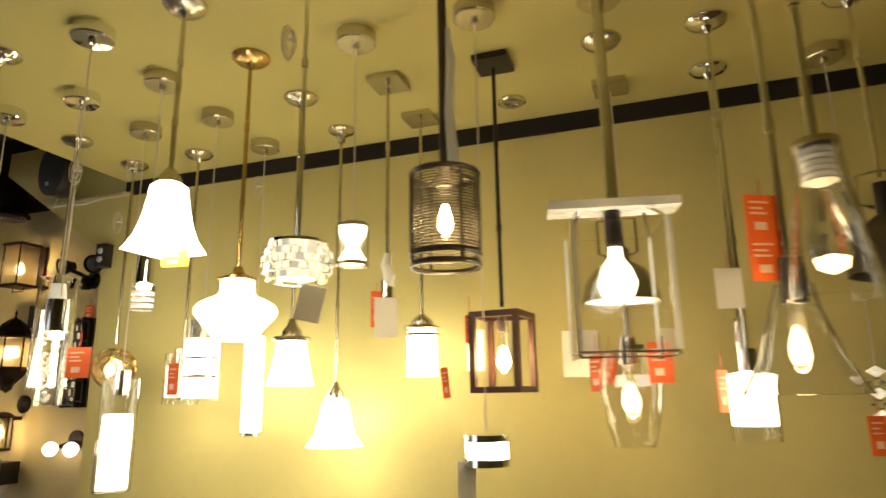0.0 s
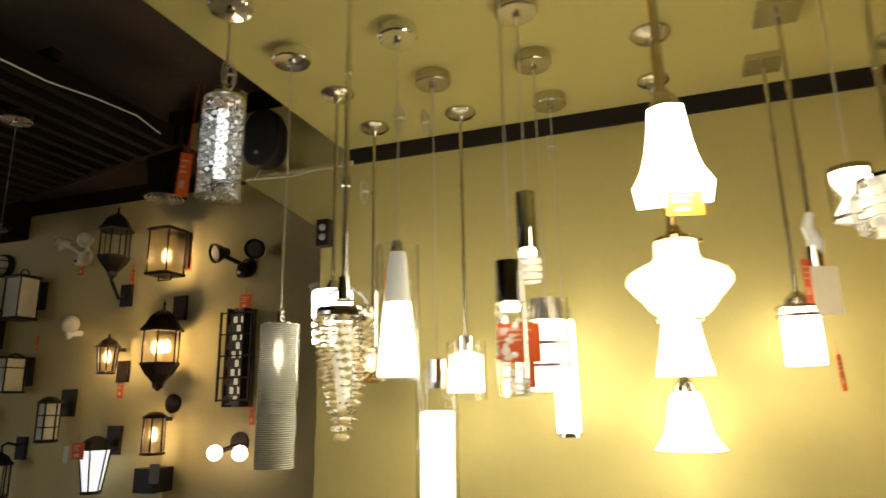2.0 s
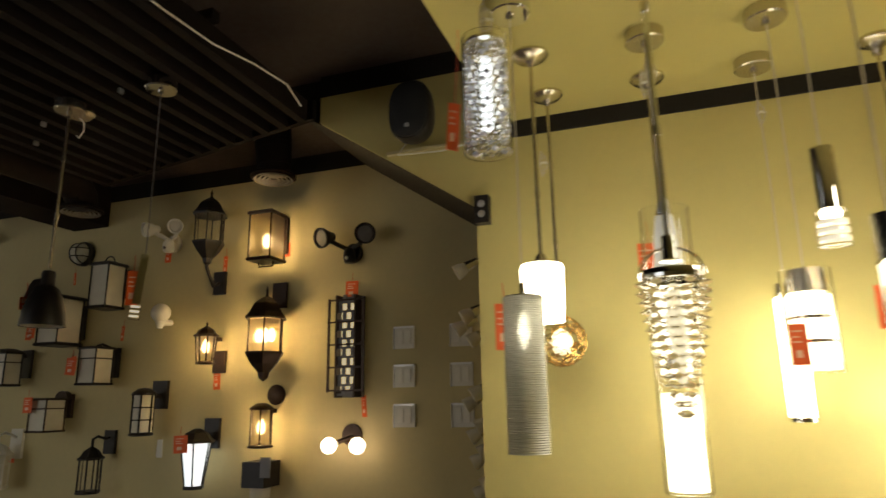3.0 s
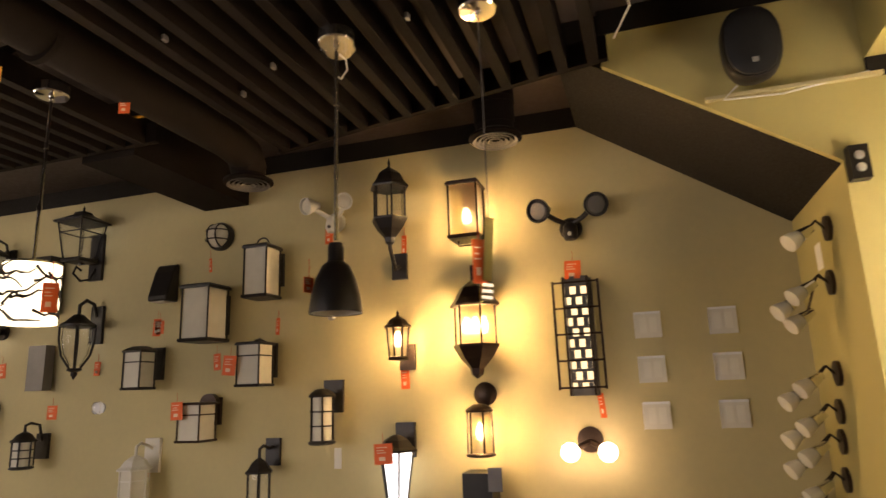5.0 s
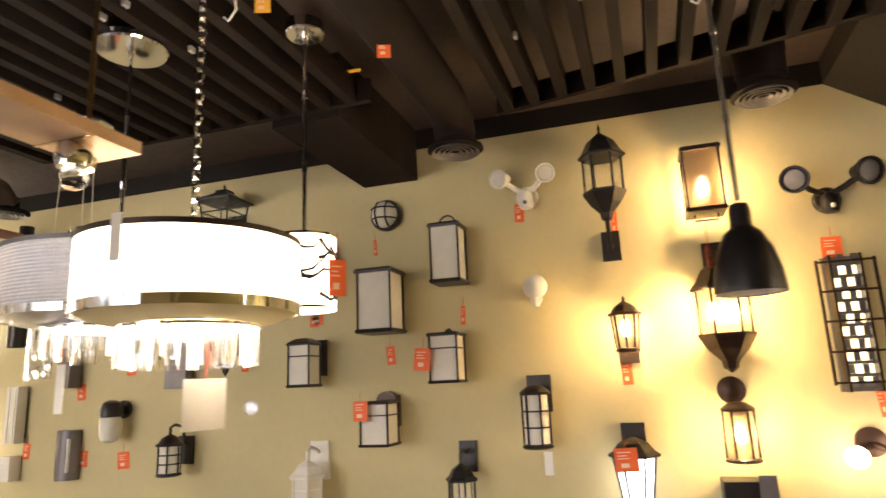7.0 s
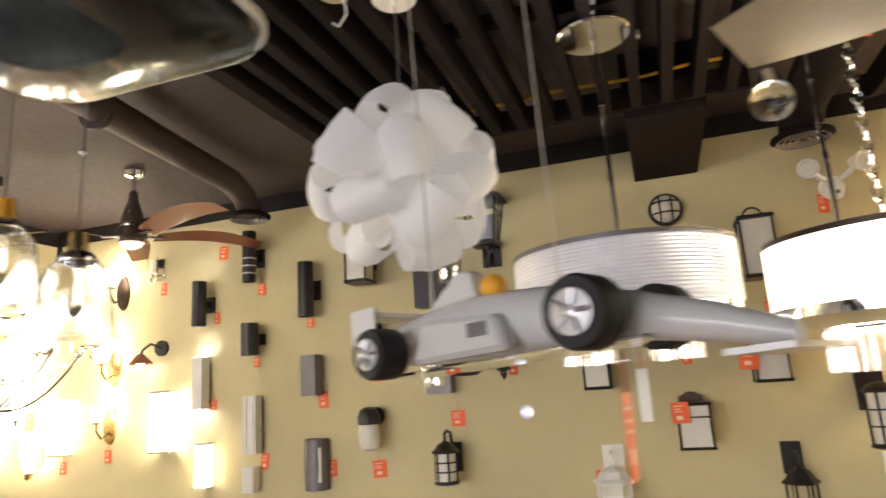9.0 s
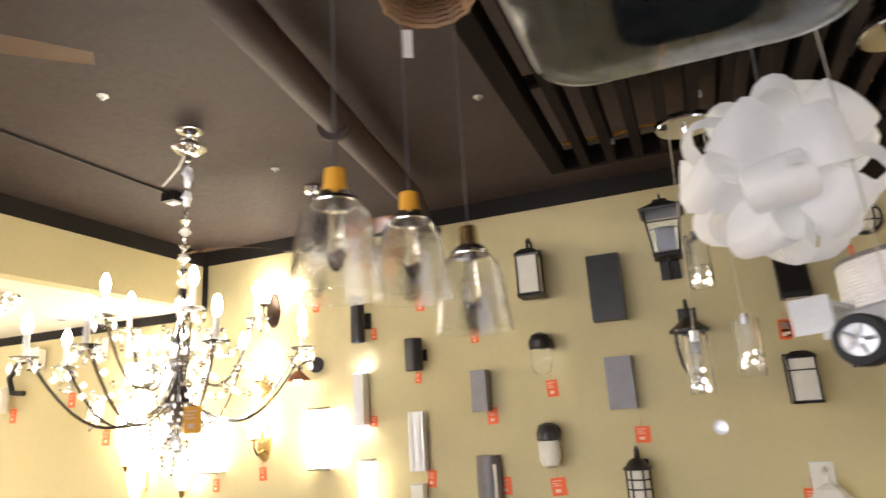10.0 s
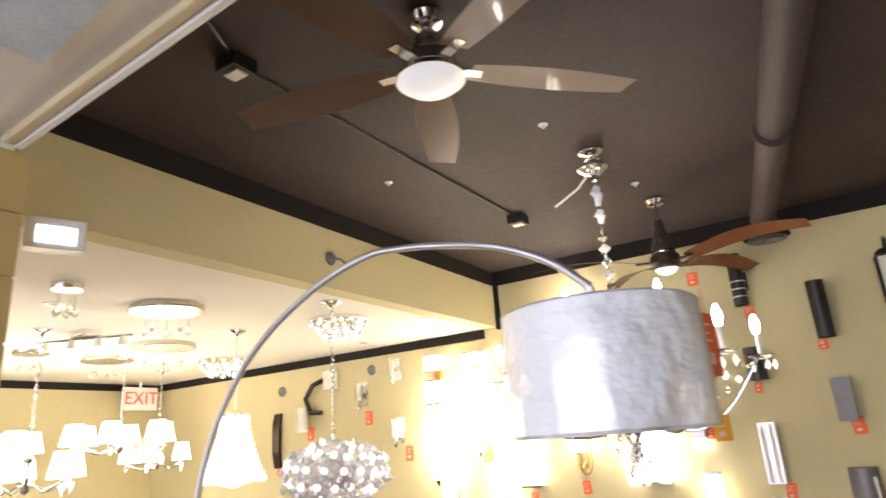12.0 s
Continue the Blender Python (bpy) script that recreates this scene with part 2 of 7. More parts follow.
M_SEED = material("seeded_glass", (0.97, 0.98, 1.0), 0.05, glass=1.0, ior=1.3, bump=0.5, bump_scale=70)
M_CRYSTAL = material("cut_crystal", (1, 1, 1), 0.0, glass=1.0, ior=1.55)
M_AMBERG = material("amber_seeded_glass", (1.0, 0.92, 0.74), 0.3, glass=1.0, ior=1.2, bump=0.4, bump_scale=60)
M_PLASTIC = material("clear_plastic_wrap", (0.90, 0.91, 0.95), 0.10, vary=0.02, noise_scale=3, bump=0.8, bump_scale=6, depth=0.06, coat=1.0)
M_WRAPSHADE = material("pale_shade_in_crinkled_plastic", (0.95, 0.97, 1.0), 0.28, bump=0.9, bump_scale=7, depth=0.06, coat=1.0)
M_RIB = material("ribbed_silver_glass", (0.90, 0.90, 0.87), 0.16, 0.15, vary=0.05, noise_scale=20, glass=0.6, ior=1.3)
# faint emission on the silver weave replaces the daylight it would reflect
M_SILVERFAB = material("silver_woven_shade_added_glow", (0.84, 0.83, 0.85), 0.3, 0.5, vary=0.1, noise_scale=25, bump=0.5, bump_scale=150, emit=0.07, emit_colour=(1.0, 0.97, 0.95))
M_OPAL = material("lit_opal_glass", (0.9, 0.86, 0.76), 0.3, emit=SHADE_GLOW * 3.1, emit_colour=SOFT)
M_SCONCE = material("lit_sconce_glass", (0.9, 0.86, 0.76), 0.3, emit=SHADE_GLOW * 1.7, emit_colour=SOFT)
M_OPALDIM = material("softly_lit_opal_glass", (0.9, 0.86, 0.76), 0.3, emit=SHADE_GLOW * 0.6, emit_colour=(1.0, 0.84, 0.56))
M_FABRIC = material("lit_cream_fabric_shade", (0.85, 0.8, 0.68), 0.7, emit=SHADE_GLOW * 0.2, emit_colour=(1.0, 0.88, 0.64))
M_LANTERN = material("glowing_lantern_bulb", (1, 0.8, 0.5), 0.3, emit=SHADE_GLOW * 24, emit_colour=(1.0, 0.68, 0.33))
M_FROSTDISH = material("smoky_glass_dish", (0.80, 0.84, 0.87), 0.1, glass=1.0, ior=1.25, bump=0.25, bump_scale=14)
M_FILAMENT = material("glowing_filament_bulb", (1, 0.8, 0.5), 0.3, emit=SHADE_GLOW * 56, emit_colour=(1.0, 0.70, 0.34))
M_SHADEGLASS = material("lit_white_glass_shade", (0.9, 0.86, 0.76), 0.3, emit=SHADE_GLOW * 0.9, emit_colour=SOFT)
M_BULB = material("glowing_white_bulb", (1, 0.95, 0.85), 0.3, emit=SHADE_GLOW * 4.5, emit_colour=SOFT)
M_LED = material("cool_led_panel", (1, 1, 1), 0.3, emit=SHADE_GLOW * 2, emit_colour=COOL)
M_CANDLE = material("candle_bulb", (1, 0.9, 0.7), 0.3, emit=SHADE_GLOW * 8, emit_colour=SOFT)
# sparkle painted in as faint emission; these crystals are not lamps themselves
M_SPARK = material("crystal_beads_added_sparkle", (0.95, 0.93, 0.9), 0.05, 0.3, emit=SHADE_GLOW * 0.11, emit_colour=SOFT)
M_BEADS = material("silver_crystal_beads", (0.75, 0.75, 0.80), 0.2, 0.3)
# amber colour and emission stand in for core light caught by the crystals
M_AMBERBEAD = material("amber_crystal_added_glow", (0.95, 0.80, 0.48), 0.08, 0.1, emit=0.35, emit_colour=(1.0, 0.76, 0.36))
M_BRIGHTEDGE = material("polished_bevelled_edge", (0.90, 0.90, 0.88), 0.12, 0.3, coat=0.5)
M_FILAMENT_SOFT = material("soft_glowing_panel", (1, 0.85, 0.55), 0.4, emit=SHADE_GLOW * 0.15, emit_colour=(1.0, 0.78, 0.45))
M_PINKBULB = material("glowing_globe_bulb", (1, 0.9, 0.8), 0.3, emit=SHADE_GLOW * 1.6, emit_colour=(1.0, 0.72, 0.5))
M_LEDSOFT = material("soft_cool_diffuser", (0.9, 0.95, 1), 0.3, emit=SHADE_GLOW * 0.25, emit_colour=COOL)
M_COOLCORE = material("cool_lit_core", (0.9, 0.95, 1), 0.3, emit=SHADE_GLOW * 0.5, emit_colour=COOL)
M_BOWL = material("white_glass_bowl", (0.82, 0.80, 0.76), 0.3, emit=0.25, emit_colour=(1, 0.95, 0.85))
M_CARBODY = material("white_car_enamel", (0.62, 0.62, 0.60), 0.3, vary=0.04, noise_scale=10, coat=0.4)
M_BLACKCHROME = material("black_chrome", (0.42, 0.41, 0.40), 0.1, 1.0)
M_EDGE = material("cream_edge_paint", (0.66, 0.56, 0.34), 0.6, vary=0.06, noise_scale=5)
M_EXIT = material("red_exit_letters", (0.9, 0.1, 0.05), 0.4, emit=0.5, emit_colour=(1.0, 0.08, 0.04))
M_MARBLE = material("blue_grey_marbled_glass", (0.55, 0.62, 0.70), 0.15, vary=0.25, noise_scale=5, coat=0.5)
M_BRICK = material("yellow_block_paint", (0.55, 0.42, 0.18), 0.75, vary=0.1, noise_scale=6, bump=0.3)

M_CORE = material("softly_glowing_core", (0.95, 0.9, 0.8), 0.3, emit=SHADE_GLOW * 0.2, emit_colour=(1.0, 0.86, 0.6))
M_FROSTTOP = material("faintly_lit_frosted_glass", (0.86, 0.86, 0.80), 0.35, emit=0.45, emit_colour=(1.0, 0.95, 0.82))

GLASSY = (M_GLASS, M_SEED, M_CRYSTAL, M_AMBERG, M_FROSTDISH)


def wpart(name, bm, mat, parent, label="", smooth=False, bevel=0.0):
    """A part built in world places, under a thing or one of its parts."""
    root = parent
    while root.parent is not None:
        root = root.parent
    bm.transform(root.matrix_basis.inverted())
    ob = part(name, bm, mat, parent, label, smooth, bevel)
    if mat in GLASSY:
        ob.visible_shadow = False
    return ob


def lpart(name, bm, mat, parent, label="", smooth=False, bevel=0.0):
    ob = part(name, bm, mat, parent, label, smooth, bevel)
    if mat in GLASSY:
        ob.visible_shadow = False
    return ob


def T(x, y, z):
    return Matrix.Translation((x, y, z))


# ---- services under the dark ceiling ----
bm = B()
box(bm, -7.36, -5.58, 2.30, 2.33, 2.785, 2.885)
box(bm, -7.385, -7.355, -5.0, 2.33, 2.785, 2.885)
for yy in (-1.2, 0.2, 1.6):
    box(bm, -7.36, -5.58, yy, yy + 0.04, 2.887, 2.93)
    box(bm, -5.12, -3.46, yy, yy + 0.04, 2.887, 2.93)
prism(bm, [(-5.12, 2.655), (-3.45, 2.30), (-3.45, 2.33), (-5.12, 2.685)], 2, 2.785, 2.885)
baffles = tagged(part("ceiling_baffles", bm, M_BAFFLE), "dark brown slatted baffles hung under the ceiling", "baffle", kind="structure")
for i in range(33):
    sx = -7.33 + i * 0.1195
    if -5.58 < sx < -5.14:
        continue
    end = 2.298 if sx < -5.5 else 2.648 - (sx + 5.138) * 0.209
    part("slat", box(B(), sx - 0.021, sx + 0.021, -5.0, end, 2.775, 2.885), M_BAFFLE, baffles, bevel=0.002)
structure("ceiling_beam", box(B(), -6.07, -5.74, 2.34, WALL_Y - 0.003, 2.755, DARK_CEIL - 0.003), M_BAFFLE, "dark boxed beam meeting the wall", "beam", bevel=0.006)
bm = B()
box(bm, -10.4 + 0.002, -10.36, WALL_Y - 0.02, WALL_Y - 0.001, LOW_CEIL - 0.02, WALL_TOP)
structure("corner_strip", bm, M_BLACKTRIM, "black corner strip where fascia meets wall", "trim")


def duct(label, pts, r, vent, mat):
    d = thing("air_duct", pose(*pts[-1]), label, "air duct", "air ducts")
    wpart("pipe", tube(B(), pts, r, 20), mat, d, smooth=True)
    for k in range(1, 6):
        a, b = Vector(pts[0]), Vector(pts[-2])
        p = a.lerp(b, k / 6)
        q = (b - a).normalized()
        wpart("seam_band", tube(B(), [p - q * 0.012, p + q * 0.012], r + 0.004, 20), mat, d, smooth=True)
    x, y, z = vent
    prof = [(r * 0.9, z + 0.1), (r * 0.95, z + 0.035), (0.128, z + 0.012), (0.13, z), (0.118, z - 0.004), (0.01, z - 0.004)]
    wpart("vent_collar", lathe(B(), prof, 28, T(x, y, 0)), M_BAFFLE, d, "flared round vent collar", smooth=True)
    for rr in (0.1, 0.076, 0.052, 0.028):
        wpart("vent_ring", shell(B(), [(rr, z - 0.005), (rr + 0.012, z - 0.016)], 0.006, 24, T(x, y, 0)), M_GREYM, d, smooth=True)
    return d


duct("dark painted round duct under the slatted ceiling", [(-5.30, -4.5, 2.83), (-5.32, 2.5, 2.83), (-5.33, 2.66, 2.81), (-5.34, 2.72, 2.74)], 0.095, (-5.34, 2.72, 2.67), M_BAFFLE)
duct("brown painted round duct along the ceiling", [(-7.31, -4.5, 2.93), (-8.27, 2.6, 2.93), (-8.31, 2.78, 2.90), (-8.32, 2.85, 2.83)], 0.072, (-8.32, 2.85, 2.775), M_DARKCEIL)
duct("dark round ceiling vent beside the sloped soffit", [(-4.02, 2.80, 3.07), (-4.02, 2.82, 2.9), (-4.02, 2.83, 2.82)], 0.10, (-4.02, 2.83, 2.745), M_BAFFLE)


def junction_box(x, y, z, lx, ly):
    j = thing("junction_box", pose(x, y, z), "black ceiling outlet box with a cable", "outlet box", "ceiling outlet boxes")
    lpart("box_body", box(B(), -0.05, 0.05, -0.05, 0.05, -0.055, 0), M_BLACK, j, bevel=0.006)
    lpart("outlet_face", box(B(), -0.032, 0.032, -0.024, 0.024, -0.062, -0.0555), M_WHITEP, j, "white socket face", bevel=0.003)
    lpart("cable", tube(B(), [(0, 0, -0.006), (lx * 0.3, ly * 0.3, -0.008), (lx * 0.6, ly * 0.6, -0.006), (lx, ly, -0.007)], 0.007, 6), M_BLACK, j)


junction_box(-9.62, 2.17, DARK_CEIL, -0.05, -2.1)
junction_box(-9.66, 0.0, DARK_CEIL, 0.5, -1.0)
for x, y in ((-8.87, 2.14), (-9.0, 1.14), (-7.6, 1.9), (-9.9, 1.2)):
    s = thing("ceiling_stud", pose(x, y, DARK_CEIL), "small steel stud in the dark ceiling", "stud", "ceiling studs")
    lpart("stud_plate", lathe(B(), [(0.02, -0.0), (0.022, -0.006), (0.008, -0.01), (0.006, -0.022), (0.001, -0.023)], 12), M_ALU, s)

# ---- small things that hang on fittings ----


def price_tag(x, y, z, w=0.055, h=0.085, turn=0.0, lean=0.0, string=0.05, mat=None, label="orange-red price tag hung beside a fitting"):
    t = thing("price_tag", pose(x, y, z, 0, lean, turn), label, "price tag", "price tags")
    lpart("card", box(B(), -w / 2, w / 2, -0.001, 0.001, -h / 2, h / 2), mat or M_TAG, t)
    if mat is not M_CARD:
        bm = B()
        for k, (a, b) in enumerate(((0.30, 0.8), (0.16, 0.55), (0.04, 0.7))):
            box(bm, -w * 0.36, -w * 0.36 + w * 0.72 * b, -0.0018, -0.0012, h * a, h * a + 0.004)
        box(bm, -w * 0.25, w * 0.1, -0.0018, -0.0012, -h * 0.32, -h * 0.14)
        lpart("print", bm, M_INK, t, "pale printed lines")
    if string:
        lpart("string", tube(B(), [(0, 0, h / 2 - 0.004), (0.002, 0, h / 2 + string * 0.5), (0, 0, h / 2 + string)], 0.0012, 5), M_STRING, t)
    return t


def bmesh_octa(m, r, h):
    """A small cut stone: two pyramids base to base."""
    bm = B()
    ring = [bm.verts.new(m @ Vector((r * math.cos(k * math.pi / 3), r * math.sin(k * math.pi / 3), 0))) for k in range(6)]
    up, down = bm.verts.new(m @ Vector((0, 0, h))), bm.verts.new(m @ Vector((0, 0, -h)))
    for k in range(6):
        bm.faces.new((ring[k], ring[(k + 1) % 6], up))
        bm.faces.new((ring[(k + 1) % 6], ring[k], down))
    return bm

# ---- pendants over the mustard wall: a grid of rods and canopies ----
COL = [-2.34, -1.96, -1.60, -1.22, -0.86, -0.48, -0.11, 0.225, 0.58]
ROW = [1.28, 1.59, 1.90, 2.22]
PZ = YELLOW_CEIL


def canopy(p, x, y, kind, mat, zc):
    if kind == "drum":
        prof = [(0.062, zc), (0.062, zc - 0.036), (0.058, zc - 0.041), (0.012, zc - 0.042), (0.010, zc - 0.055), (0.002, zc - 0.056)]
        wpart("canopy", lathe(B(), prof, 28, T(x, y, 0)), mat, p, smooth=True)
    elif kind == "dome":
        prof = [(0.062, zc), (0.062, zc - 0.008), (0.05, zc - 0.02), (0.02, zc - 0.028), (0.011, zc - 0.04), (0.006, zc - 0.05), (0.002, zc - 0.051)]
        wpart("canopy", lathe(B(), prof, 28, T(x, y, 0)), mat, p, smooth=True)
    elif kind == "bell":
        prof = [(0.056, zc), (0.056, zc - 0.01), (0.05, zc - 0.016), (0.03, zc - 0.022), (0.018, zc - 0.04), (0.014, zc - 0.062), (0.004, zc - 0.066)]
        wpart("canopy", lathe(B(), prof, 28, T(x, y, 0)), mat, p, smooth=True)
    elif kind == "square":
        bm = box(B(), x - 0.06, x + 0.06, y - 0.06, y + 0.06, zc - 0.022, zc)
        wpart("canopy", bm, mat, p, bevel=0.004)
    elif kind == "wide":
        prof = [(0.115, zc), (0.115, zc - 0.02), (0.11, zc - 0.026), (0.012, zc - 0.027), (0.010, zc - 0.05), (0.002, zc - 0.051)]
        wpart("canopy", lathe(B(), prof, 36, T(x, y, 0)), mat, p, smooth=True)


def hang(name, x, y, ztop, label, kind="drum", mat=None, stem="rod", zc=None, category="pendant light", group="pendant lights on the yellow ceiling"):
    """The canopy and rod or cable of a hanging lamp, down to ztop."""
    zc, mat = PZ if zc is None else zc, mat or M_NICKEL
    p = thing(name, pose(x, y, zc), label, category, group)
    canopy(p, x, y, kind, mat, zc)
    if stem == "rod":
        wpart("rod", tube(B(), [(x, y, zc - 0.03), (x, y, ztop)], 0.0065, 10), mat, p, smooth=True)
        for k in (0.35, 0.7):
            z = zc + (ztop - zc) * k
            wpart("rod_joint", tube(B(), [(x, y, z - 0.012), (x, y, z + 0.012)], 0.0085, 10), mat, p)
    elif stem == "cable":
        wpart("cable", tube(B(), [(x, y, zc - 0.03), (x + 0.002, y, (zc + ztop) / 2), (x, y, ztop)], 0.0022, 6), M_CABLE if zc == PZ else M_GREYM, p)
    elif stem == "chain":
        z, k = zc - 0.05, 0
        while z > ztop:
            bm = B()
            pts = [(0.009 * math.cos(a * math.pi / 5), 0, 0.017 * math.sin(a * math.pi / 5)) for a in range(11)]
            tube(bm, pts, 0.0025, 5, T(x, y, z) @ pose(0, 0, 0, 0, 0, 90 * (k % 2)))
            wpart("chain_link", bm, mat, p)
            z, k = z - 0.028, k + 1
    return p


def spin(p, name, prof, mat, x, y, segs=32, sides=0.0, t=0.0, label="", smooth=True):
    bm = shell(B(), prof, t, segs, T(x, y, 0), sides) if t else lathe(B(), prof, segs, T(x, y, 0), sides)
    return wpart(name, bm, mat, p, label, smooth)


def bulb(p, x, y, z, r=0.03, mat=None, edison=False):
    """A bulb that hangs down from its socket at z."""
    if edison:
        prof = [(0.012, z), (0.013, z - 0.02), (r * 0.8, z - 0.055), (r, z - 0.085), (r * 0.7, z - 0.115), (r * 0.2, z - 0.125), (0.001, z - 0.126)]
    else:
        prof = [(0.013, z), (0.014, z - 0.02), (r * 0.75, z - 0.045), (r, z - 0.075), (r * 0.8, z - 0.1), (r * 0.35, z - 0.114), (0.001, z - 0.116)]
    s = spin(p, "socket", [(0.001, z + 0.05), (0.016, z + 0.05), (0.018, z + 0.002), (0.001, z + 0.001)], M_NICKEL, x, y, 14)
    if mat is M_FILAMENT:                                    # clear bulb with a glowing core
        b = spin(s, "bulb", prof, M_GLASS, x, y, 16)
        core = [(0.001, z - 0.04), (r * 0.25, z - 0.045), (r * 0.55, z - 0.075), (r * 0.6, z - 0.095), (r * 0.4, z - 0.106), (0.001, z - 0.109)]
        spin(s, "filament", core, mat, x, y, 12)
    else:
        spin(s, "bulb", prof, mat or M_BULB, x, y, 16)


x, y = COL[0], ROW[0]                                        # crystal drum
p = hang("crystal_drum_pendant", x, y, 2.37, "small round crystal drum pendant, brightly lit, with a red tag", "drum", M_CHROME, "cable")
spin(p, "top_plate", [(0.001, 2.35), (0.05, 2.35), (0.05, 2.342), (0.001, 2.341)], M_CHROME, x, y)
spin(p, "glow_core", [(0.001, 2.31), (0.014, 2.31), (0.014, 2.12), (0.001, 2.119)], M_COOLCORE, x, y, 16)
spin(p, "glass_sleeve", [(0.058, 2.362), (0.058, 2.062)], M_GLASS, x, y, 28, t=0.003)
for r in range(15):
    for k in range(15):
        a = 2 * math.pi * (k + 0.5 * (r % 2)) / 15
        q = T(x + 0.047 * math.cos(a), y + 0.047 * math.sin(a), 2.32 - r * 0.0175)
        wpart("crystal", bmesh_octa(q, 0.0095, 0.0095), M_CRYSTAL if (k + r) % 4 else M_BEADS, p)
price_tag(x - 0.07, y - 0.05, 2.12, 0.03, 0.12, 40, 4, 0.2)

x, y = COL[0], ROW[1]                                        # ribbed cylinder
p = hang("ribbed_cylinder_pendant", x, y, 1.80, "tall silver ribbed glass cylinder pendant on a thin cable", "drum", M_CHROME, "cable")
spin(p, "cap", [(0.001, 1.80), (0.008, 1.80), (0.009, 1.765), (0.052, 1.763), (0.052, 1.757), (0.001, 1.756)], M_CHROME, x, y)
price_tag(x - 0.07, y + 0.06, 1.69, 0.05, 0.13, 30, 0, 0.06)
prof = []
for k in range(68):
    prof += [(0.0545, 1.76 - k * 0.006), (0.0565, 1.757 - k * 0.006)]
spin(p, "ribbed_shade", prof, M_RIB, x, y, 32, t=0.003)
spin(p, "inner_bulb", [(0.001, 1.72), (0.012, 1.71), (0.018, 1.66), (0.001, 1.62)], M_BULB, x, y, 16)

x, y = COL[0], ROW[2]                                        # small opal shade
p = hang("opal_pendant", x, y, 1.935, "small white opal glass pendant on a nickel rod", "dome", M_NICKEL)
spin(p, "cap", [(0.001, 1.945), (0.012, 1.945), (0.022, 1.925), (0.022, 1.905), (0.001, 1.904)], M_NICKEL, x, y)
spin(p, "shade", [(0.02, 1.912), (0.066, 1.908), (0.07, 1.895), (0.067, 1.80), (0.062, 1.725)], M_OPAL, x, y, t=0.004)

x, y = COL[0], ROW[3]                                        # wire ball
p = hang("wire_ball_pendant", x, y, 1.80, "round gold wire ball pendant on a nickel rod", "dome", M_NICKEL)
spin(p, "glow", [(0.001, 1.735), (0.028, 1.72), (0.04, 1.685), (0.028, 1.65), (0.001, 1.64)], M_OPALDIM, x, y, 16)
for k in range(46):
    n = Vector((random.gauss(0, 1), random.gauss(0, 1), random.gauss(0, 1))).normalized()
    u = n.orthogonal().normalized()
    v = n.cross(u)
    pts = [Vector((x, y, 1.69)) + n * 0.075 + 0.05 * (math.cos(a * math.pi / 6) * u + math.sin(a * math.pi / 6) * v) for a in range(13)]
    wpart("wire_ring", tube(B(), pts, 0.0018, 4), M_BRASS, p)

x, y = COL[1], ROW[0]                                        # spiral crystal cone
p = hang("spiral_crystal_pendant", x, y, 1.80, "tapering spiral crystal pendant, warmly lit, on a chrome rod", "dome", M_CHROME)
spin(p, "cap", [(0.001, 1.82), (0.014, 1.82), (0.016, 1.77), (0.022, 1.765), (0.001, 1.764)], M_CHROME, x, y)
spin(p, "top_ring", [(0.064, 1.745), (0.066, 1.735), (0.064, 1.725)], M_CHROME, x, y, t=0.004)
wpart("hoop", tube(B(), [(x + 0.064 * math.cos(a * math.pi / 10), y, 1.735 + 0.06 * math.sin(a * math.pi / 10)) for a in range(11)], 0.003, 6), M_CHROME, p)
spin(p, "glow_core", [(0.001, 1.72), (0.016, 1.71), (0.02, 1.62), (0.008, 1.52), (0.001, 1.51)], M_CORE, x, y, 16)
for r in range(15):
    rad = 0.062 * (1 - (r / 15.5) ** 1.35)
    n = max(5, int(rad * 2 * math.pi / 0.021))
    for k in range(n):
        a = 2 * math.pi * (k + 0.37 * r) / n
        q = T(x + rad * math.cos(a), y + rad * math.sin(a), 1.718 - r * 0.0185)
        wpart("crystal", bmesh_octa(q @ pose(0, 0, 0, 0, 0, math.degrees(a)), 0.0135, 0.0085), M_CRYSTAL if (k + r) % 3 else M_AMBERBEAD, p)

x, y = COL[1], ROW[1]                                        # white cone in a clear cylinder
p = hang("cone_in_glass_pendant", x, y, 1.97, "white cone shade inside a clear glass sleeve, lit", "drum", M_CHROME, "cable")
spin(p, "cap", [(0.001, 1.98), (0.012, 1.98), (0.018, 1.955), (0.018, 1.935), (0.001, 1.934)], M_CHROME, x, y)
spin(p, "inner_shade", [(0.037, 1.80), (0.05, 1.66), (0.0545, 1.60)], M_OPAL, x, y, t=0.003)
spin(p, "frosted_top", [(0.022, 1.945), (0.028, 1.90), (0.037, 1.801)], M_FROSTTOP, x, y, t=0.003)
spin(p, "glass_sleeve", [(0.061, 1.963), (0.061, 1.588)], M_GLASS, x, y, t=0.003)
price_tag(x - 0.05, y + 0.075, 1.84, 0.05, 0.11, 20, 0, 0.06)

x, y = COL[1], ROW[2]                                        # tall glass cylinder
p = hang("tall_glass_pendant", x, y, 1.66, "tall clear glass cylinder with a white lit tube inside", "drum", M_NICKEL, "cable")
spin(p, "cap", [(0.001, 1.665), (0.03, 1.66), (0.03, 1.57), (0.001, 1.569)], M_CHROME, x, y)
spin(p, "inner_shade", [(0.047, 1.50), (0.052, 1.49), (0.052, 1.235)], M_OPAL, x, y, t=0.004)
spin(p, "glass_sleeve", [(0.065, 1.63), (0.066, 1.23), (0.062, 1.225)], M_GLASS, x, y, t=0.003)

